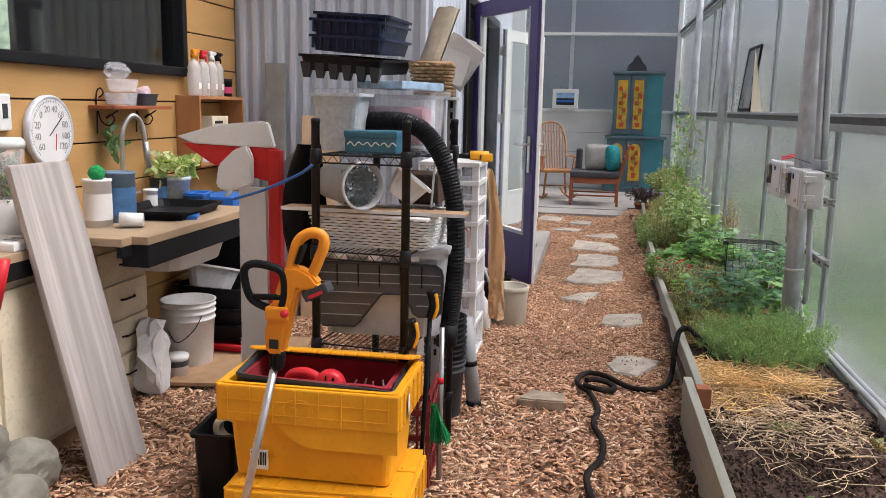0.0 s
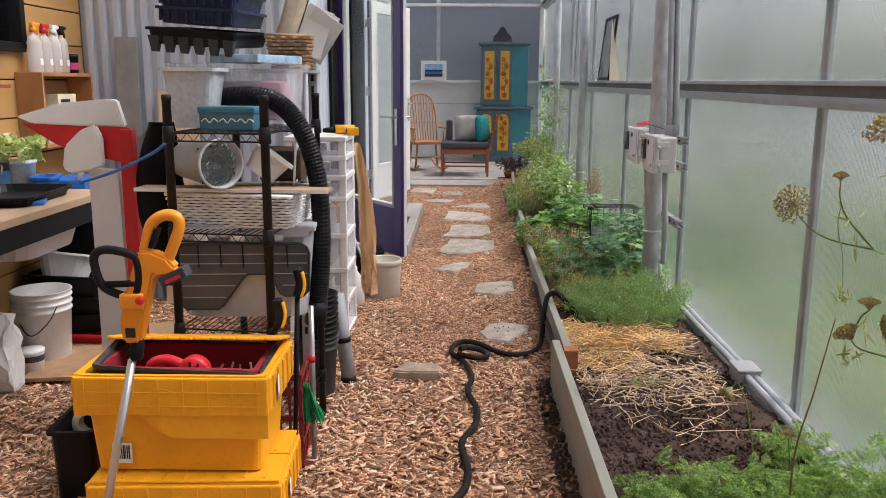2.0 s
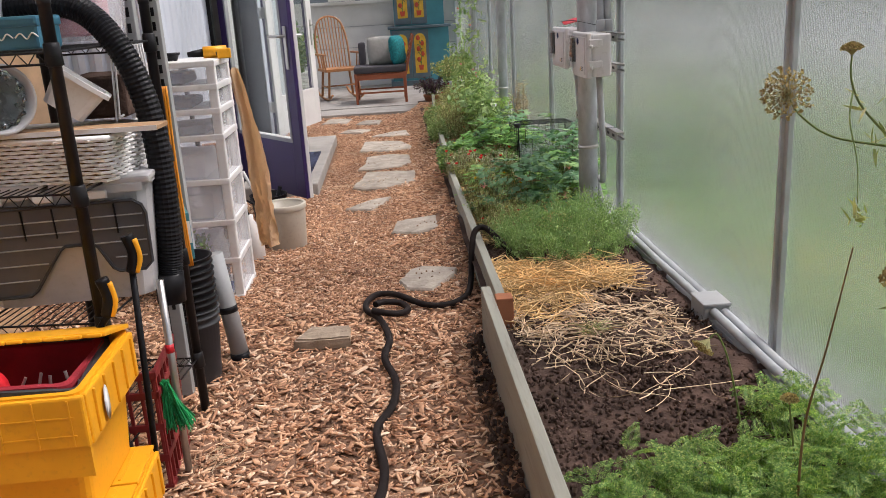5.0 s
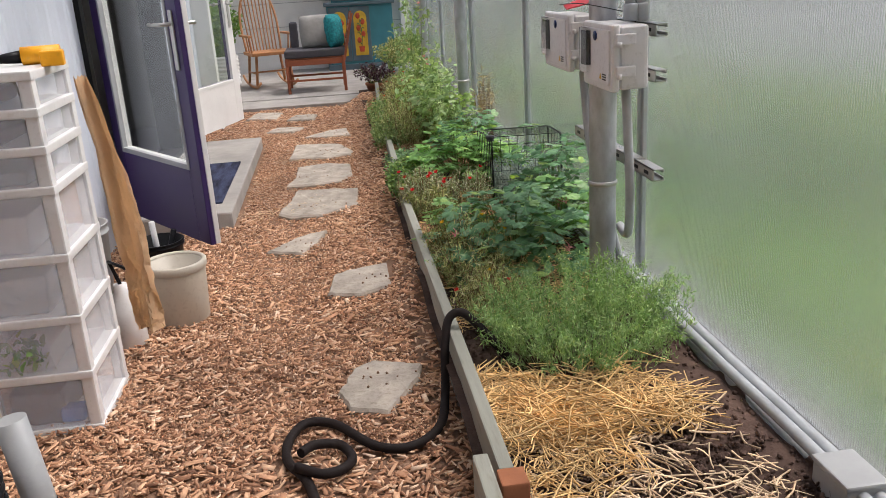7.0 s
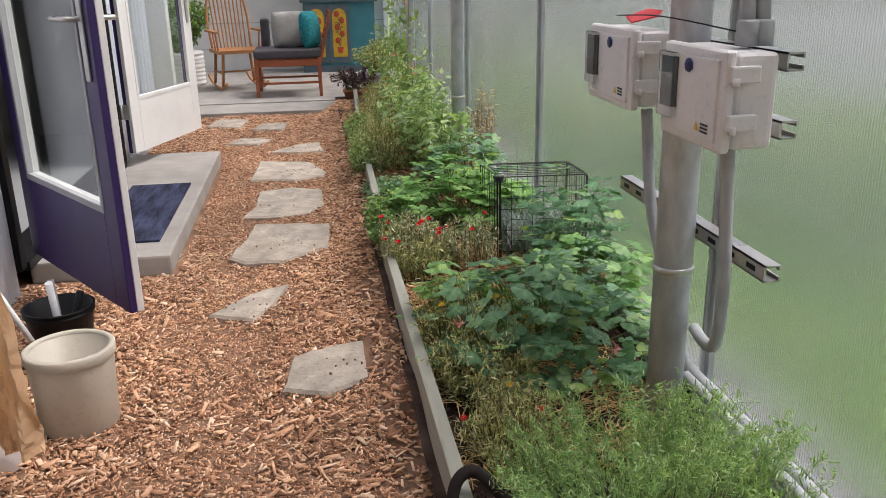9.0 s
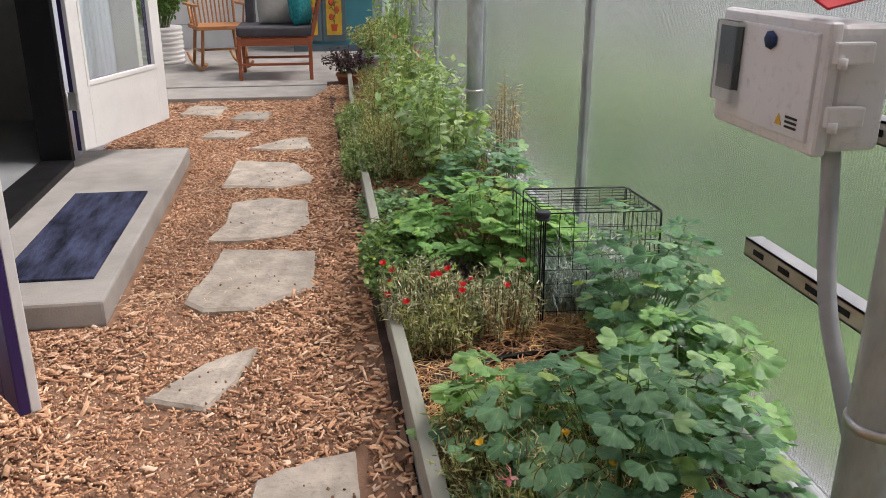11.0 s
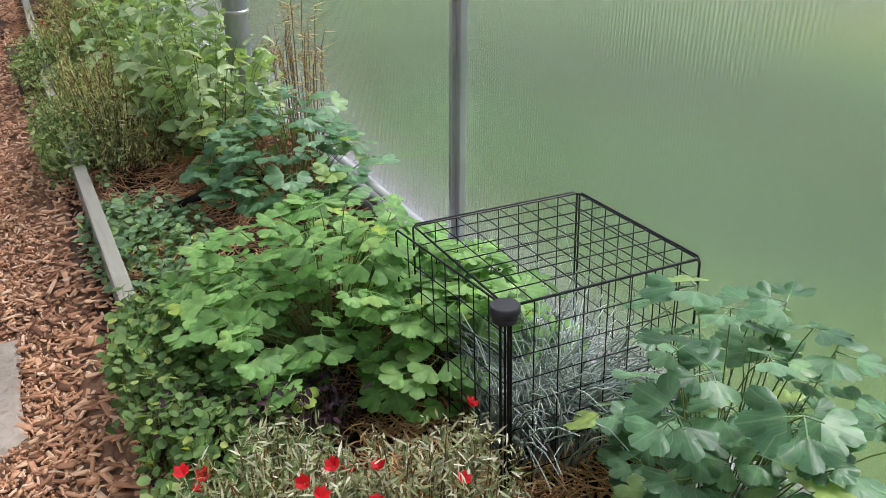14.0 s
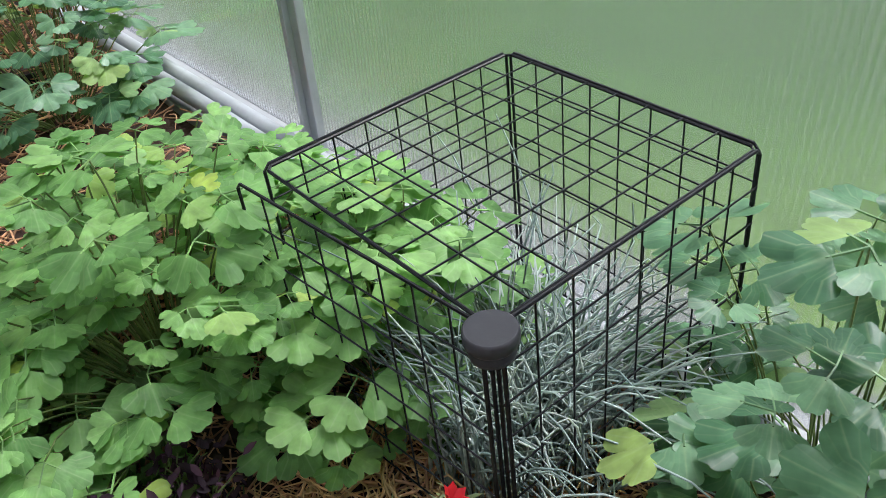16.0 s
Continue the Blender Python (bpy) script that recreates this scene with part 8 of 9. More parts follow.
# crumpled brown paper hanging beside the drawers
bm = B()
cols = 15
prev = None
for k in range(60):
    u = k / 59
    cx, cy, cz = -0.625 + 0.085 * u + 0.02 * math.sin(u * 4.2), 5.42 + 0.06 * u, 1.08 - 0.97 * u
    w = 0.024 + 0.026 * min(1.0, u * 2.2) + 0.008 * noise.noise((u * 6, 0, 0)) + 0.012 * noise.noise((u * 24, 4, 0)) * u
    row = []
    for j in range(cols):
        s = j / (cols - 1) * 2 - 1
        row.append(bm.verts.new((cx + w * s, cy + 0.022 * math.sin(s * 3.5 + u * 4) + 0.03 * u * noise.noise((s * 2, u * 9, 2)) + 0.03 * u * u * abs(noise.noise((s * 3, u * 24, 8))), cz + 0.02 * noise.noise((s * 4, u * 9, 5)))))
    if prev:
        for j in range(cols - 1):
            f = bm.faces.new((prev[j], prev[j + 1], row[j + 1], row[j]))
            f.smooth = False
    prev = row
bmesh.ops.solidify(bm, geom=list(bm.faces), thickness=0.003)
single("brown_paper", bm, M_CARD, "long crumpled strip of brown paper hanging by the drawers", "paper")
tall_pot = thing("tall_planter", "tall grey plastic planter behind the brown paper", "planter", at=(-0.86, 5.82, 0.0))
bm = B()
pail(bm, 0.085, 0.115, 0.46, 1)
part("body", bm, M_GPLAST, tall_pot)
wood_box = thing("wooden_box", "small pale wooden box standing in the tall planter", "box", at=(-0.86, 5.82, 0.44), turn=12)
for x in (-0.065, 0.053):
    bm = B()
    box(bm, x, -0.065, 0, x + 0.012, 0.065, 0.2, 0.002)
    part("side_board", bm, M_OAK, wood_box)
for y in (-0.065, 0.053):
    bm = B()
    box(bm, -0.053, y, 0, 0.053, y + 0.012, 0.2, 0.002)
    part("end_board", bm, M_OAK, wood_box)
bm = B()
box(bm, -0.053, -0.053, 0.002, 0.053, 0.053, 0.012)
part("bottom", bm, M_OAK, wood_box)
spade = thing("garden_spade", "black garden spade leaning on the wall behind the drawers", "spade", at=(-0.97, 5.9, 0.0))
wire("shaft", smooth_path([(0.02, 0, 0.02), (0.0, 0.02, 0.6), (-0.03, 0.03, 1.0)], 4), 0.014, M_BLACK, spade, 10)
wire("grip", smooth_path([(-0.03, -0.04, 1.06), (-0.035, -0.02, 1.02), (-0.03, 0.03, 1.0), (-0.035, 0.08, 1.02), (-0.03, 0.1, 1.06), (-0.03, -0.04, 1.06)], 4), 0.012, M_BLACK, spade, 8)
bm = B()
slab(bm, [(-0.08, 0.28), (0.08, 0.28), (0.075, 0.06), (0.0, 0.0), (-0.075, 0.06)], 0, 0.004, Matrix.Translation((0.035, 0, 0.01)) @ Euler((radians(90), 0, radians(90))).to_matrix().to_4x4())
part("blade", bm, M_DGREY, spade)
crock = thing("stoneware_crock", "cream stoneware crock with blue yarn inside", "crock", at=(-0.51, 5.84, 0.0))
crock.scale = (1.06, 1.06, 1.15)
bm = B()
lathe(bm, [(0.1, 0), (0.108, 0.008), (0.118, 0.2), (0.118, 0.222), (0.106, 0.222), (0.096, 0.03), (0.002, 0.02)], 36)
part("body", bm, M_CROCK, crock)
bm = B()
lathe(bm, [(0.1185, 0.2), (0.124, 0.205), (0.125, 0.228), (0.118, 0.233), (0.108, 0.23), (0.107, 0.223)], 36, caps=False)
part("rim", bm, M_CROCK, crock)
bm = B()
bmesh.ops.create_icosphere(bm, subdivisions=2, radius=0.045)
single("yarn_ball", bm, surf("blue_yarn", (0.02, 0.13, 0.25), 0.95, vary=0.5, scale=60, bump=0.8), "ball of blue yarn in the stoneware crock", "yarn", at=(-0.53, 5.82, 0.16))
bp = thing("black_nursery_pot", "black nursery pot with tools inside", "pot", at=(-0.66, 6.28, 0.0))
bm = B()
pail(bm, 0.085, 0.115, 0.235, 1)
part("pot", bm, M_BLACK, bp)
for k, (dx, dy, m) in enumerate(((0.05, 0.0, M_BLACK), (-0.02, 0.03, M_GPLAST), (0.0, -0.03, M_WPLAST))):
    p = thing("garden_tool", "small garden tool standing in the black pot", "hand tool", at=(-0.66, 6.28, 0.03), group="tools in the pot")
    wire("handle", [(0, 0, 0.0), (dx * 1.6, dy * 2, 0.25 + 0.03 * k)], 0.013, m, p, 8)
jug = thing("white_jug", "cloudy white plastic jug behind the brown paper", "jug", at=(-0.68, 5.62, 0.0))
bm = B()
lathe(bm, [(0.06, 0), (0.07, 0.01), (0.07, 0.17), (0.025, 0.23), (0.025, 0.26), (0.001, 0.26)], 20)
part("body", bm, M_WPLAST, jug)
wire("spray_hose", [(0, 0, 0.26), (-0.02, -0.02, 0.36), (0.04, -0.03, 0.33)], 0.008, M_BLACK, jug)
bm = B()
tube(bm, [(-0.8, 5.95, 0.0), (-0.62, 5.9, 0.02), (-0.55, 5.8, 0.05)], 0.012, 8)
tube(bm, [(-0.74, 5.95, 0.45), (-0.64, 6.0, 0.16)], 0.009, 8)
single("white_pipe_piece", bm, M_WPLAST, "white plastic pipe pieces beside the crock", "pipe")

# ---- sink counter ----
CZ = 0.9
ct = thing("worktop", "wooden worktop with a dark front edge", "worktop")
bm = B()
box(bm, NX, 2.0, CZ - 0.035, -2.03, 3.32, CZ, 0.004)
box(bm, NX, 3.32, CZ - 0.035, -1.85, 3.4, CZ, 0.004)
box(bm, NX, 3.4, CZ - 0.035, -1.78, 4.52, CZ, 0.004)
part("top", bm, M_COUNTER, ct)
bm = B()
box(bm, -2.052, 2.0, CZ - 0.1, -2.032, 3.32, CZ - 0.036, 0.002)
box(bm, -1.875, 3.32, CZ - 0.08, -1.852, 3.4, CZ - 0.036, 0.002)
box(bm, -1.805, 3.4, CZ - 0.13, -1.782, 4.5, CZ - 0.036, 0.002)
box(bm, -1.9, 3.4, CZ - 0.13, -1.806, 3.42, CZ - 0.036, 0.002)
part("fascia", bm, M_BLACKF, ct)
basin = thing("sink_basin", "white moulded sink basin under the worktop", "sink", at=(-2.05, 4.1, 0.66))
bm = B()
tapered(bm, 0.42, 0.62, 0.2, 0.05, 0.006, 0.008, 0.05)
part("basin", bm, M_WPLAST, basin)
st = thing("black_tray", "black plastic tray lying over the sink", "tray", at=(-2.06, 4.1, CZ), turn=4)
bm = B()
tapered(bm, 0.36, 0.52, 0.045, 0.015, 0.004, 0.012, 0.03)
part("tray", bm, M_BLACK, st)
fc = thing("faucet", "brushed steel gooseneck faucet at the sink", "faucet", at=(-2.27, 4.05, CZ))
bm = B()
lathe(bm, [(0.03, 0), (0.03, 0.01), (0.02, 0.02), (0.02, 0.13), (0.014, 0.15)], 18)
part("base", bm, M_STEEL, fc)
bm = B()
tube(bm, smooth_path([(0, 0, 0.14), (0, 0, 0.36), (0.008, 0.02, 0.44), (0.03, 0.06, 0.48), (0.05, 0.1, 0.44), (0.058, 0.115, 0.34)], 7), 0.012, 12)
part("neck", bm, M_STEEL, fc)
wire("spray_head", [(0.058, 0.115, 0.35), (0.066, 0.125, 0.22)], 0.016, M_STEEL, fc, 12)
wire("lever", [(0.0, 0.02, 0.09), (0.04, 0.08, 0.1)], 0.008, M_STEEL, fc, 8)
# cabinets below
cab = thing("base_cabinet", "worn cream painted base cabinet with a kick board", "cabinet", at=(-2.38, 2.3, 0.0))
bm = B()
box(bm, 0, 0, 0.09, 0.29, 1.12, 0.79, 0.004)
part("body", bm, M_CREAM, cab)
bm = B()
box(bm, 0.0, 0.01, 0, 0.25, 1.11, 0.09)
part("kick_board", bm, M_PLY, cab)
for y in (0.02, 0.57):
    bm = B()
    box(bm, 0.29, y, 0.12, 0.308, y + 0.53, 0.76, 0.004)
    d = part("door", bm, M_CREAM, cab)
    wire("handle", [(0.31, y + 0.46, 0.5), (0.325, y + 0.46, 0.5), (0.325, y + 0.46, 0.4), (0.31, y + 0.46, 0.4)], 0.004, M_STEEL, d)
dc = thing("drawer_cabinet", "cream painted drawer cabinet with dark pulls", "cabinet", at=(-2.38, 3.6, 0.0))
bm = B()
box(bm, 0, 0, 0.0, 0.2, 0.46, 0.8, 0.004)
part("body", bm, M_CREAM, dc)
for z0, z1 in ((0.06, 0.24), (0.26, 0.42), (0.44, 0.6), (0.62, 0.76)):
    bm = B()
    box(bm, 0.2, 0.03, z0, 0.218, 0.44, z1, 0.004)
    d = part("drawer", bm, M_CREAM, dc)
    wire("handle", [(0.218, 0.2, (z0 + z1) / 2), (0.235, 0.22, (z0 + z1) / 2), (0.235, 0.3, (z0 + z1) / 2), (0.218, 0.32, (z0 + z1) / 2)], 0.005, M_BLACKM, d)
# things under the sink
sheet = single("plywood_sheet", box(B(), -0.3, -0.45, 0, 0.3, 0.45, 0.02, 0.002), M_PLY, "particle board sheet on the ground under the sink", "plywood", at=(-1.86, 4.55, 0.018), turn=10)
wp = thing("white_pail", "white plastic pail with a wire handle under the sink", "bucket", at=(-2.14, 4.42, 0.03))
bm = B()
pail(bm, 0.125, 0.145, 0.36, 3)
part("pail", bm, M_WPLAST, wp)
wire("bail", smooth_path([(0.12, -0.07, 0.3), (0.1, -0.15, 0.22), (0.0, -0.16, 0.16), (-0.13, -0.06, 0.3)], 5), 0.003, M_BLACKM, wp)
sp = thing("small_tub", "small white tub with a grey band on the ground", "tub", at=(-2.1, 4.2, 0.0))
bm = B()
lathe(bm, [(0.055, 0), (0.06, 0.12), (0.063, 0.125), (0.063, 0.14), (0.002, 0.14)], 22)
part("tub", bm, M_WPLAST, sp)
bm = B()
lathe(bm, [(0.0602, 0.085), (0.0612, 0.115)], 22, caps=False)
part("band", bm, M_DGREY, sp)
bm = B()
bmesh.ops.create_icosphere(bm, subdivisions=3, radius=0.14)
for v in bm.verts:
    c = v.co.copy()
    v.co = Vector((c.x * 0.62 + 0.05 * noise.noise(c * 11), c.y * 0.6 + 0.05 * noise.noise(c * 13), c.z * 1.55 + 0.19)) * (1 + 0.1 * noise.noise(c * 40))
    v.co.z = max(0.0, v.co.z)
single("plastic_sack", bm, M_WPLAST, "crumpled white plastic sack on the ground", "sack", at=(-2.1, 3.95, 0.0))
for k, (z, w) in enumerate(((0.1, 0.0), (0.2, 0.005), (0.3, 0.012))):
    p = thing("black_tray", "black plastic tray in a stack under the sink", "tray", at=(-2.09, 4.79, z), turn=6 - 7 * k, group="trays under the sink")
    bm = B()
    tapered(bm, 0.4 + 2 * w, 0.38 + 2 * w, 0.1 if k < 2 else 0.12, 0.03)
    part("tray", bm, M_BLACK, p)
wt = thing("white_dishpan", "white plastic dishpan standing in a black tray", "dishpan", at=(-2.17, 4.75, 0.36), turn=12)
wt.matrix_world = pose(-2.17, 4.75, 0.37, -14, 8, 12)
bin_ = thing("black_bin", "tall black plastic bin standing behind the white pail", "bin", at=(-2.2, 5.26, 0.0))
bm = B()
tapered(bm, 0.34, 0.44, 0.66, 0.03)
part("body", bm, M_BLACK, bin_)
bm = B()
tapered(bm, 0.28, 0.24, 0.14, 0.03, 0.004, 0.012, 0.03)
part("pan", bm, M_WPLAST, wt)
p = thing("red_tray", "red plastic tray at the bottom of the stack", "tray", at=(-2.07, 4.78, 0.04), turn=-4)
bm = B()
tapered(bm, 0.36, 0.34, 0.05, 0.02)
part("tray", bm, M_REDPLAST, p)
mesh_roll = thing("wire_mesh_roll", "small roll of grey wire mesh on the board", "wire mesh", at=(-1.66, 4.15, 0.04))
for k in range(12):
    a = k * math.tau / 12
    wire("wire", [(0.05 * math.cos(a), 0.05 * math.sin(a), 0), (0.05 * math.cos(a), 0.05 * math.sin(a), 0.24)], 0.0012, M_GALV, mesh_roll, 4)
for k in range(12):
    bm = B()
    tube(bm, [(0.05 * math.cos(i * 0.5236), 0.05 * math.sin(i * 0.5236), 0.01 + 0.02 * k) for i in range(12)], 0.0012, 4, closed=True)
    part("wire_ring", bm, M_GALV, mesh_roll)
# leaning boards, rocks
for off, lab in ((0.0, "weathered grey pine board leaning on the worktop"), (-0.035, "second grey pine board leaning behind the first")):
    m = Matrix.Translation((-1.765 + off, 2.96 - off, 0.0)) @ Matrix.Rotation(radians(-13.6), 4, "Y")
    bm = B()
    box(bm, -0.02, 0, 0.0, 0.0, 0.345, 1.245, 0.003)
    ob = single("leaning_board", bm, M_PINE, lab, "board", "leaning boards")
    ob.matrix_world = m
for at, r in (((-2.04, 2.84, 0.1), 0.13), ((-2.14, 2.72, 0.22), 0.12), ((-1.93, 2.68, 0.06), 0.1)):
    bm = B()
    bmesh.ops.create_icosphere(bm, subdivisions=5, radius=r)
    for v in bm.verts:
        v.co *= 1 + 0.16 * abs(noise.noise(v.co * 5 + Vector(at))) + 0.03 * noise.noise(v.co * 45) + 0.35 * noise.noise(v.co * 7 + Vector(at)) + 0.06 * noise.noise(v.co * 30)
        v.co.z *= 0.85
    single("rock", bm, M_ROCK, "pale rough garden rock piled by the cabinet", "rock", "rocks", at=at)
# loppers hanging at the cabinet
lop = thing("loppers", "long-handled loppers with red grips by the cabinet", "loppers", at=(-2.075, 2.84, 0.33))
for s in (-1, 1):
    wire("handle", [(0.02 * s, -0.04, 0.0), (0.012 * s, 0, 0.4)], 0.011, M_BLACK, lop, 8)
    wire("grip", [(0.012 * s, 0, 0.38), (0.05 * s, 0.02, 0.56)], 0.02, M_REDPLAST, lop, 10)

# ---- on the worktop and the wall ----


def dial_text(txt, size, at, mat, parent, rot=None):
    cu = bpy.data.curves.new("numeral", "FONT")
    cu.body, cu.size, cu.align_x, cu.align_y, cu.extrude = txt, size, "CENTER", "CENTER", 0.0004
    tmp = bpy.data.objects.new("numeral", cu)
    scene.collection.objects.link(tmp)
    me = bpy.data.meshes.new_from_object(tmp.evaluated_get(bpy.context.evaluated_depsgraph_get()))
    bpy.data.objects.remove(tmp)
    me.materials.clear()
    me.materials.append(mat)
    ob = new("numeral", me)
    ob.parent = parent
    ob.matrix_basis = Matrix.Translation(at) @ Euler((radians(90), 0, radians(90))).to_matrix().to_4x4()
    return ob


th = thing("wall_thermometer", "round white dial thermometer on the board wall", "thermometer", at=(NX + 0.002, 3.65, 1.31))
bm = B()
lathe(bm, [(0.155, 0.0), (0.16, 0.01), (0.16, 0.03), (0.152, 0.036), (0.143, 0.03)], 48, caps=False)
for v in bm.verts:
    v.co = Vector((v.co.z, v.co.x, v.co.y))
part("rim", bm, M_GALV, th)
bm = B()
slab(bm, [(0.144 * math.cos(k * math.tau / 48), 0.144 * math.sin(k * math.tau / 48)) for k in range(48)], 0.01, 0.0305)
for v in bm.verts:
    v.co = Vector((v.co.z, v.co.x, v.co.y))
for f in bm.faces:
    f.smooth = False
dial = part("dial", bm, M_WHITE, th)
for i, n_ in enumerate(("60", "40", "20", "0", "20", "40", "60", "80", "100", "120")):
    a = radians(222 - i * 29.3)
    dial_text(n_, 0.042, (0.0325, 0.1 * math.cos(a), 0.1 * math.sin(a)), M_GPLAST, dial)
for i in range(55):
    a = radians(228 - i * 5.1)
    bm = B()
    tube(bm, [(0.032, 0.128 * math.cos(a), 0.128 * math.sin(a)), (0.032, (0.136 + 0.004 * (i % 5 == 0)) * math.cos(a), (0.136 + 0.004 * (i % 5 == 0)) * math.sin(a))], 0.0009, 3)
    part("tick", bm, M_INK, dial)
wire("pointer", [(0.035, -0.02, -0.018), (0.035, 0.068, 0.058)], 0.0022, M_INK, th)
wire("pointer", [(0.034, 0.03, -0.01), (0.034, 0.02, -0.085)], 0.0016, M_REDPLAST, th)
dt = thing("digital_thermometer", "small white digital thermometer on the wall", "thermometer", at=(NX + 0.002, 3.33, 1.32))
bm = B()
box(bm, 0, 0, 0, 0.02, 0.08, 0.15, 0.008)
part("case", bm, M_WPLAST, dt)
bm = B()
box(bm, 0.0205, 0.025, 0.05, 0.0225, 0.055, 0.11)
part("screen", bm, M_DGREY, dt)
# wall shelf with scroll brackets
ws = thing("wall_shelf", "small brown wall shelf on black scroll brackets", "shelf", at=(NX + 0.002, 3.98, 1.41))
bm = B()
box(bm, 0, 0, 0, 0.14, 0.56, 0.018, 0.004)
part("board", bm, M_WOOD, ws)
for y in (0.06, 0.42):
    bm = B()
    tube(bm, smooth_path([(0.005, y, -0.12), (0.01, y, -0.01), (0.03, y, -0.06), (0.07, y, -0.08), (0.1, y, -0.05), (0.08, y, -0.025), (0.055, y, -0.045), (0.12, y, -0.006)], 5), 0.004, 6)
    tube(bm, smooth_path([(0.005, y, 0.02), (0.01, y, 0.08), (0.03, y, 0.1), (0.045, y, 0.075), (0.02, y, 0.055)], 5), 0.004, 6)
    part("bracket", bm, M_BLACKM, ws)
for k, (y, z, w, m, lab) in enumerate(((0.1, 0.018, 0.16, M_MILKY, "clear plastic food box on the wall shelf"), (0.12, 0.085, 0.15, M_MILKY, "clear plastic lid box stacked on the shelf"), (0.32, 0.018, 0.14, M_DGREY, "grey plastic box on the wall shelf"))):
    p = thing("plastic_box", lab, "box", at=(NX + 0.07, 3.98 + y + w / 2, 1.41 + z))
    bm = B()
    tapered(bm, 0.11, w, 0.062, 0.008, 0.003, 0.004, 0.012)
    part("body", bm, m, p)
p = thing("plastic_bag", "crumpled clear plastic bag on the shelf boxes", "bag", at=(NX + 0.07, 4.13, 1.595))
bm = B()
bmesh.ops.create_icosphere(bm, subdivisions=3, radius=0.07)
for v in bm.verts:
    v.co = Vector((v.co.x * 0.7, v.co.y * 1.2, v.co.z * 0.6)) * (1 + 0.4 * noise.noise(v.co * 40))
part("film", bm, M_MILKY, p)
bm = B()
bmesh.ops.create_icosphere(bm, subdivisions=2, radius=0.04)
for v in bm.verts:
    v.co *= 1 + 0.3 * noise.noise(v.co * 40)
single("pink_sponge", bm, surf("pink_sponge_foam", (0.6, 0.45, 0.5), 0.95), "pale pink sponge in the grey box", "sponge", at=(NX + 0.07, 4.38, 1.49))
shrub("hanging_leaves", "bunch of dark dried leaves hanging under the shelf", (NX + 0.06, 4.08), 0.03, 0.05, 0.16, 8, 5, 0.06, M_COLUMBD, z0=1.2, tilt=1.0)
# wooden crate shelf with spray bottles
cr = thing("wall_crate", "wooden box shelf fixed to the board wall", "shelf", at=(NX + 0.003, 4.84, 1.08))
for x0, y0, z0, x1, y1, z1 in ((0, 0, 0, 0.15, 0.02, 0.41), (0, 0.02, 0.39, 0.15, 0.62, 0.41), (0, 0.02, 0, 0.15, 0.62, 0.02), (0, 0.6, 0.02, 0.15, 0.62, 0.39)):
    bm = B()
    box(bm, x0, y0, z0, x1, y1, z1, 0.002)
    part("board", bm, M_OAK, cr)
for k, (y, cap) in enumerate(((4.93, M_ORANGE), (5.04, M_REDPLAST), (5.15, M_WPLAST), (5.24, M_BLACK))):
    p = thing("spray_bottle", "cloudy white spray bottle on the wooden box shelf", "spray bottle", at=(NX + 0.08, y, 1.49), group="spray bottles")
    bm = B()
    lathe(bm, [(0.04, 0), (0.046, 0.008), (0.047, 0.12), (0.042, 0.14), (0.046, 0.16), (0.03, 0.195), (0.016, 0.205), (0.016, 0.225), (0.001, 0.225)], 20)
    for v in bm.verts:
        v.co.x *= 0.8
    bottle = part("bottle", bm, M_CLOUDY, p)
    bm = B()
    box(bm, 0.036, -0.02, 0.04, 0.0385, 0.012, 0.075)
    part("sticker", bm, M_WHITE, bottle, "small printed sticker")
    bm = B()
    lathe(bm, [(0.019, 0.215), (0.019, 0.24), (0.012, 0.246), (0.001, 0.246)], 14)
    box(bm, -0.011, -0.022, 0.243, 0.011, 0.05, 0.268, 0.007)
    tube(bm, [(0, 0.05, 0.258), (0, 0.068, 0.258)], 0.008, 10)
    tube(bm, smooth_path([(0, 0.03, 0.245), (0, 0.048, 0.22), (0, 0.044, 0.192)], 4), 0.0055, 8)
    part("trigger_head", bm, cap, p)
p = thing("dark_jar", "small black jar with a pink label", "jar", at=(NX + 0.11, 5.3, 1.49))
bm = B()
lathe(bm, [(0.035, 0), (0.035, 0.085), (0.037, 0.086), (0.037, 0.11), (0.001, 0.11)], 18)
part("jar", bm, M_BLACK, p)
bm = B()
lathe(bm, [(0.0355, 0.02), (0.0355, 0.06)], 18, caps=False)
part("band", bm, surf("pink_print", (0.5, 0.05, 0.15), 0.5), p)
p = thing("fertiliser_box", "cream and green carton on the wooden shelf", "carton", at=(NX + 0.02, 5.05, 1.1))
bm = B()
box(bm, 0, 0, 0, 0.11, 0.22, 0.27, 0.003)
part("carton", bm, M_CREAM, p)
bm = B()
box(bm, 0.1105, 0.1, 0.03, 0.1125, 0.2, 0.14)
part("green_print", bm, M_FERN, p)
for k in range(3):
    bm = B()
    box(bm, 0.1105, 0.03, 0.17 + k * 0.028, 0.1125, 0.2 - 0.03 * k, 0.186 + k * 0.028)
    part("text_bar", bm, M_INK, p)
p = thing("white_jug", "white plastic jug on the wooden shelf", "jug", at=(NX + 0.1, 4.93, 1.1))
bm = B()
lathe(bm, [(0.055, 0), (0.06, 0.01), (0.06, 0.12), (0.02, 0.17), (0.02, 0.2), (0.001, 0.2)], 18)
part("body", bm, M_WPLAST, p)
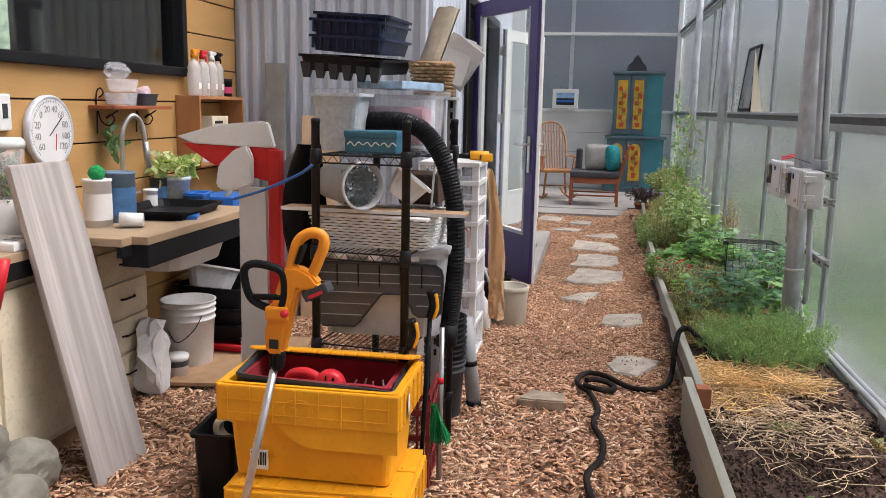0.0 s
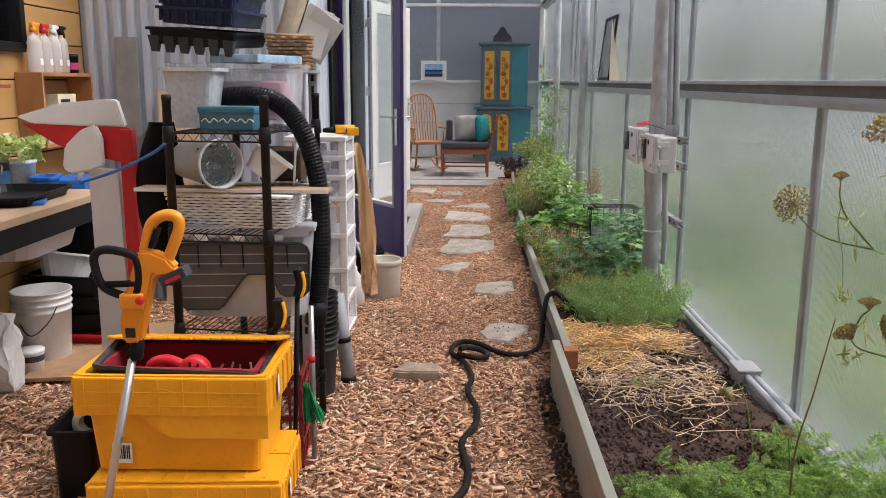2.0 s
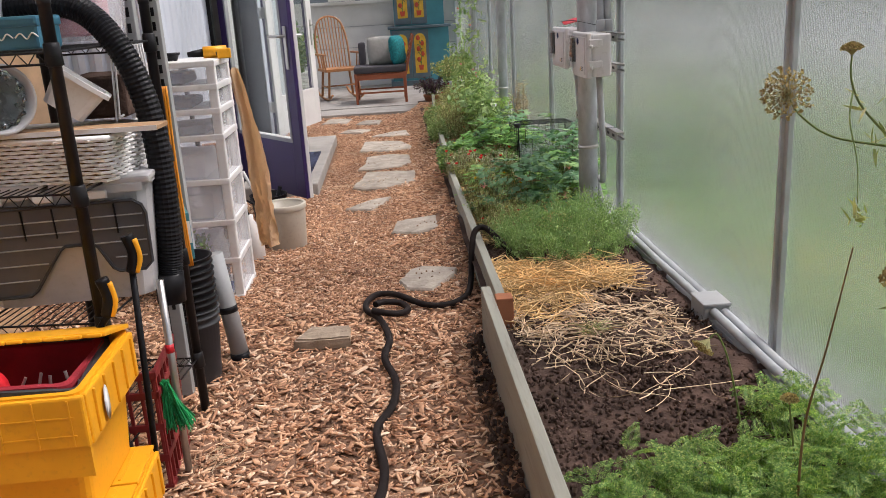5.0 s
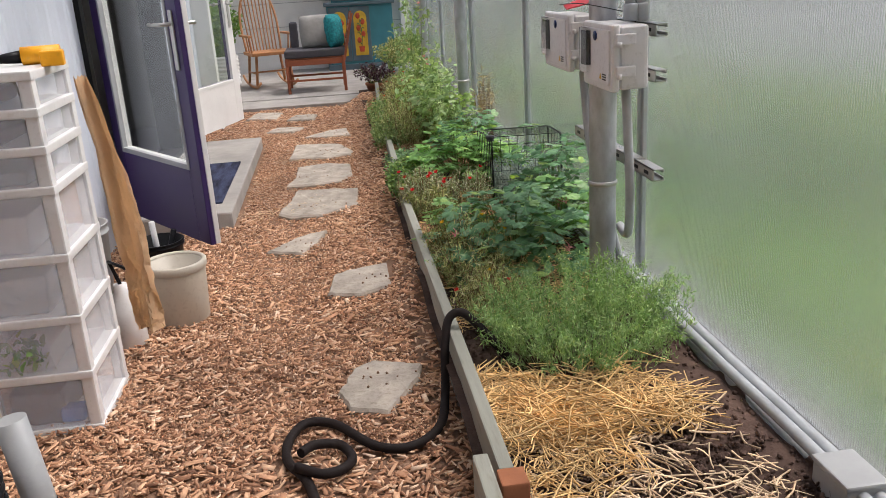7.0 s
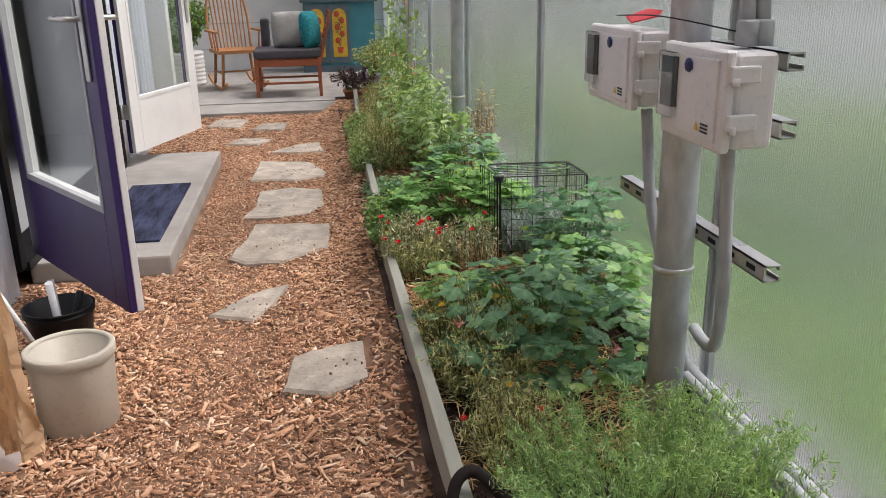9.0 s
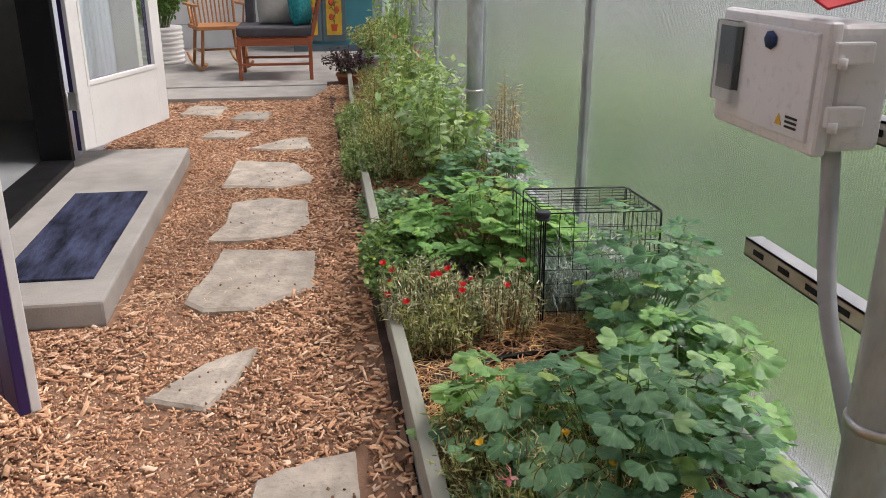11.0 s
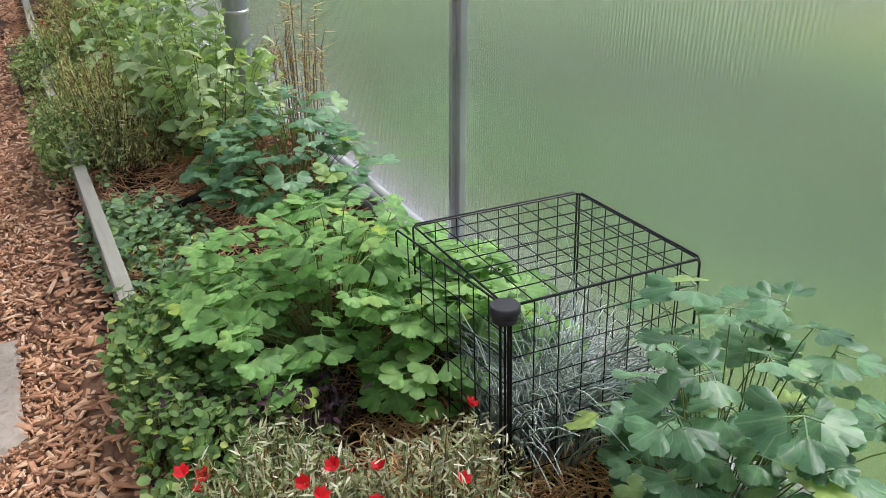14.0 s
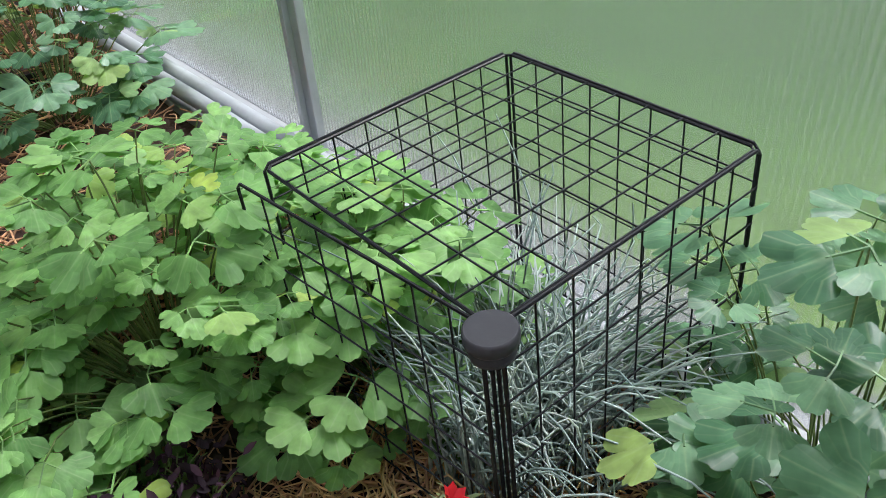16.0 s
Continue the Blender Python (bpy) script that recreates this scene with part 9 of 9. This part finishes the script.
# worktop clutter
bl = thing("blender_jar", "blender jar full of green leaves on its white base", "blender", at=(-2.27, 3.2, CZ))
bm = B()
lathe(bm, [(0.1, 0), (0.105, 0.02), (0.08, 0.12), (0.062, 0.16), (0.001, 0.16)], 26)
part("base", bm, M_WPLAST, bl)
bm = B()
lathe(bm, [(0.06, 0.161), (0.08, 0.36), (0.076, 0.36), (0.056, 0.166), (0.001, 0.166)], 26)
part("jar", bm, M_MILKY, bl)
bm = B()
lathe(bm, [(0.083, 0.361), (0.083, 0.385), (0.07, 0.4), (0.001, 0.4)], 26)
part("lid", bm, M_WPLAST, bl)
paths = stalks(60, (-2.27, 3.2), 0.05, 0.05, 0.2, z0=CZ + 0.17, base=0.9)
ob = new("foliage", leaves_on(paths, 10, 0, 1, 0.03, 1.0, LEAF_V, LEAF_F, M_FERN))
ob.parent, ob.matrix_parent_inverse = bl, Matrix.Translation((2.27, -3.2, -CZ))
bm = B()
box(bm, -0.1, -0.09, 0, 0.1, 0.09, 0.035, 0.01)
ks = thing("kitchen_scale", "white kitchen scale with grey keys on the worktop", "scale", at=(-2.14, 3.02, CZ))
part("case", bm, M_WPLAST, ks)
for k in range(4):
    bm = B()
    box(bm, 0.02 + (k % 2) * 0.03, -0.04 + (k // 2) * 0.04, 0.035, 0.04 + (k % 2) * 0.03, -0.02 + (k // 2) * 0.04, 0.039, 0.002)
    part("key", bm, M_GPLAST, ks)
for at, r, h, m, lab in (((-2.14, 3.62, CZ), 0.06, 0.21, M_WPLAST, "white paint can on the worktop"), ((-2.14, 3.79, CZ), 0.074, 0.23, surf("blue_grey_can", (0.13, 0.2, 0.28), 0.4, 0.2), "blue-grey paint can on the worktop"), ((-2.26, 4.28, CZ), 0.035, 0.1, M_WPLAST, "small white jar on the worktop"), ((-2.28, 4.4, CZ), 0.045, 0.15, M_DGREY, "dark jar on the worktop")):
    p = thing("can", lab, "can", at=at)
    bm = B()
    lathe(bm, [(r, 0), (r, h - 0.012), (r + 0.003, h - 0.01), (r + 0.003, h), (r - 0.008, h), (r - 0.01, h - 0.006), (0.001, h - 0.006)], 26)
    part("body", bm, m, p)
    bm = B()
    lathe(bm, [(r + 0.0008, h * 0.15), (r + 0.0008, h * 0.7)], 26, caps=False)
    part("paper_label", bm, M_WHITE if m is M_WPLAST else M_CANBLUE, p)
p = thing("scrub_brush", "green round scrubber on the paint can", "scrubber", at=(-2.14, 3.62, CZ + 0.205))
bm = B()
bmesh.ops.create_icosphere(bm, subdivisions=3, radius=0.035)
for v in bm.verts:
    v.co *= 1 + 0.15 * noise.noise(v.co * 120)
    v.co.z += 0.03
part("scrubber", bm, surf("green_scrubber", (0.01, 0.25, 0.07), 0.9), p)
p = thing("white_cup", "white plastic cup lying on the worktop", "cup", at=(-1.98, 3.62, CZ + 0.035), turn=25)
bm = B()
tube(bm, [(-0.05, 0, 0), (0.05, 0, 0)], 0.034, 16, 0.03)
part("cup", bm, M_WPLAST, p)
bm = B()
box(bm, -0.05, -0.06, 0, 0.05, 0.06, 0.02, 0.004)
single("sponge_pack", bm, M_BLUE, "light blue packet on the worktop", "packet", at=(-1.9, 3.98, CZ), turn=20)
pl = thing("potted_succulent", "variegated leafy plant in a grey-white pot on the worktop", "potted plant", at=(-2.24, 4.5, CZ))
bm = B()
lathe(bm, [(0.07, 0), (0.085, 0.13), (0.09, 0.132), (0.09, 0.15), (0.08, 0.15), (0.001, 0.14)], 24)
part("pot", bm, M_FROST, pl)
paths = stalks(36, (-2.24, 4.5), 0.13, 0.17, 0.14, z0=CZ + 0.14, base=0.3)
ob = new("foliage", leaves_on(paths, 4, 0.4, 1, 0.075, 0.7, LEAF_V, LEAF_F, M_VARIEG))
ob.parent, ob.matrix_parent_inverse = pl, Matrix.Translation((2.24, -4.5, -CZ))
p = thing("blue_tub", "bright blue plastic tub on the worktop", "tub", at=(-2.1, 4.5, CZ), turn=10)
bm = B()
tapered(bm, 0.1, 0.16, 0.07, 0.012)
part("tub", bm, M_BLUE, p)
p = thing("blue_box", "flat blue plastic box on the worktop", "box", at=(-2.08, 4.8, CZ - 0.03), turn=4)
bm = B()
box(bm, -0.1, -0.16, 0, 0.1, 0.16, 0.06, 0.008)
part("case", bm, M_BLUE, p)
ctb = single("side_board", box(B(), NX, 4.53, CZ - 0.05, -1.95, 5.3, CZ - 0.03, 0.003), M_COUNTER, "rough wooden side shelf past the sink", "shelf")
gl = thing("garden_glove", "cream garden glove on the blue tub", "glove", at=(-2.02, 4.66, CZ + 0.02))
for k in range(4):
    wire("finger", [(0, 0.012 * k, 0.0), (0.02, 0.014 * k, 0.05), (0.03, 0.018 * k, 0.07)], 0.009, M_CREAM, gl, 8)
# boards against the metal wall
for x, w, h, m, lab in ((-2.18, 0.14, 1.72, M_GREYCLOTH, "grey panel leaning on the corrugated wall"), (-1.92, 0.17, 1.38, M_CARD, "cardboard sheet leaning on the corrugated wall"), (-1.76, 0.1, 1.3, M_CARD, "narrow cardboard strip leaning on the wall")):
    bm = B()
    box(bm, 0, 0, 0, w, 0.012, h, 0.002)
    ob = single("cardboard_sheet", bm, m, lab, "panel", "panels by the wall")
    ob.matrix_world = pose(x, 5.6, 0, -2.2, 0, 0)

# ---- red and white boat parts ----
sb = thing("model_boat_hull", "red and white painted boat hull shape on a post", "boat hull", at=(-1.55, 3.8, 0.0))
V3 = Matrix.Rotation(math.pi / 2, 4, "X")
bm = B()
slab(bm, [(-0.29, 1.3), (-0.1, 1.355), (0.1, 1.375), (0.14, 1.37), (0.17, 1.26), (0.0, 1.262), (-0.22, 1.27)], -0.02, 0.02, V3)
bmesh.ops.bevel(bm, geom=list(bm.edges), offset=0.006, segments=2, affect="EDGES")
part("white_topside", bm, M_WHITE, sb)
bm = B()
slab(bm, [(-0.27, 1.272), (0.18, 1.258), (0.2, 1.24), (0.19, 1.1), (0.1, 1.12), (-0.05, 1.15), (-0.14, 1.19)], -0.016, 0.016, V3)
bmesh.ops.bevel(bm, geom=list(bm.edges), offset=0.005, segments=2, affect="EDGES")
part("red_bottom", bm, M_RED, sb)
bm = B()
box(bm, 0.145, -0.03, 0.0, 0.2, 0.03, 1.25, 0.008)
part("red_post", bm, M_RED, sb)
bm = B()
slab(bm, [(-0.09, 1.09), (-0.075, 1.18), (0.0, 1.25), (0.06, 1.27), (0.085, 1.22), (0.085, 1.1), (0.03, 1.075), (-0.06, 1.065)], 0.03, 0.06, V3)
bmesh.ops.bevel(bm, geom=list(bm.edges), offset=0.008, segments=2, affect="EDGES")
part("white_rudder", bm, M_WHITE, sb)
bm = B()
slab(bm, [(-0.0, 0.0), (0.135, 0.0), (0.125, 1.08), (0.0, 1.08)], -0.02, 0.012, V3)
part("white_board", bm, M_WHITE, sb)
bm = B()
slab(bm, [(0.2, 0.95), (0.26, 0.95), (0.28, 1.18), (0.25, 1.25), (0.2, 1.2)], -0.05, -0.03, V3)
part("grey_fin", bm, M_GPLAST, sb, "pale grey fin")
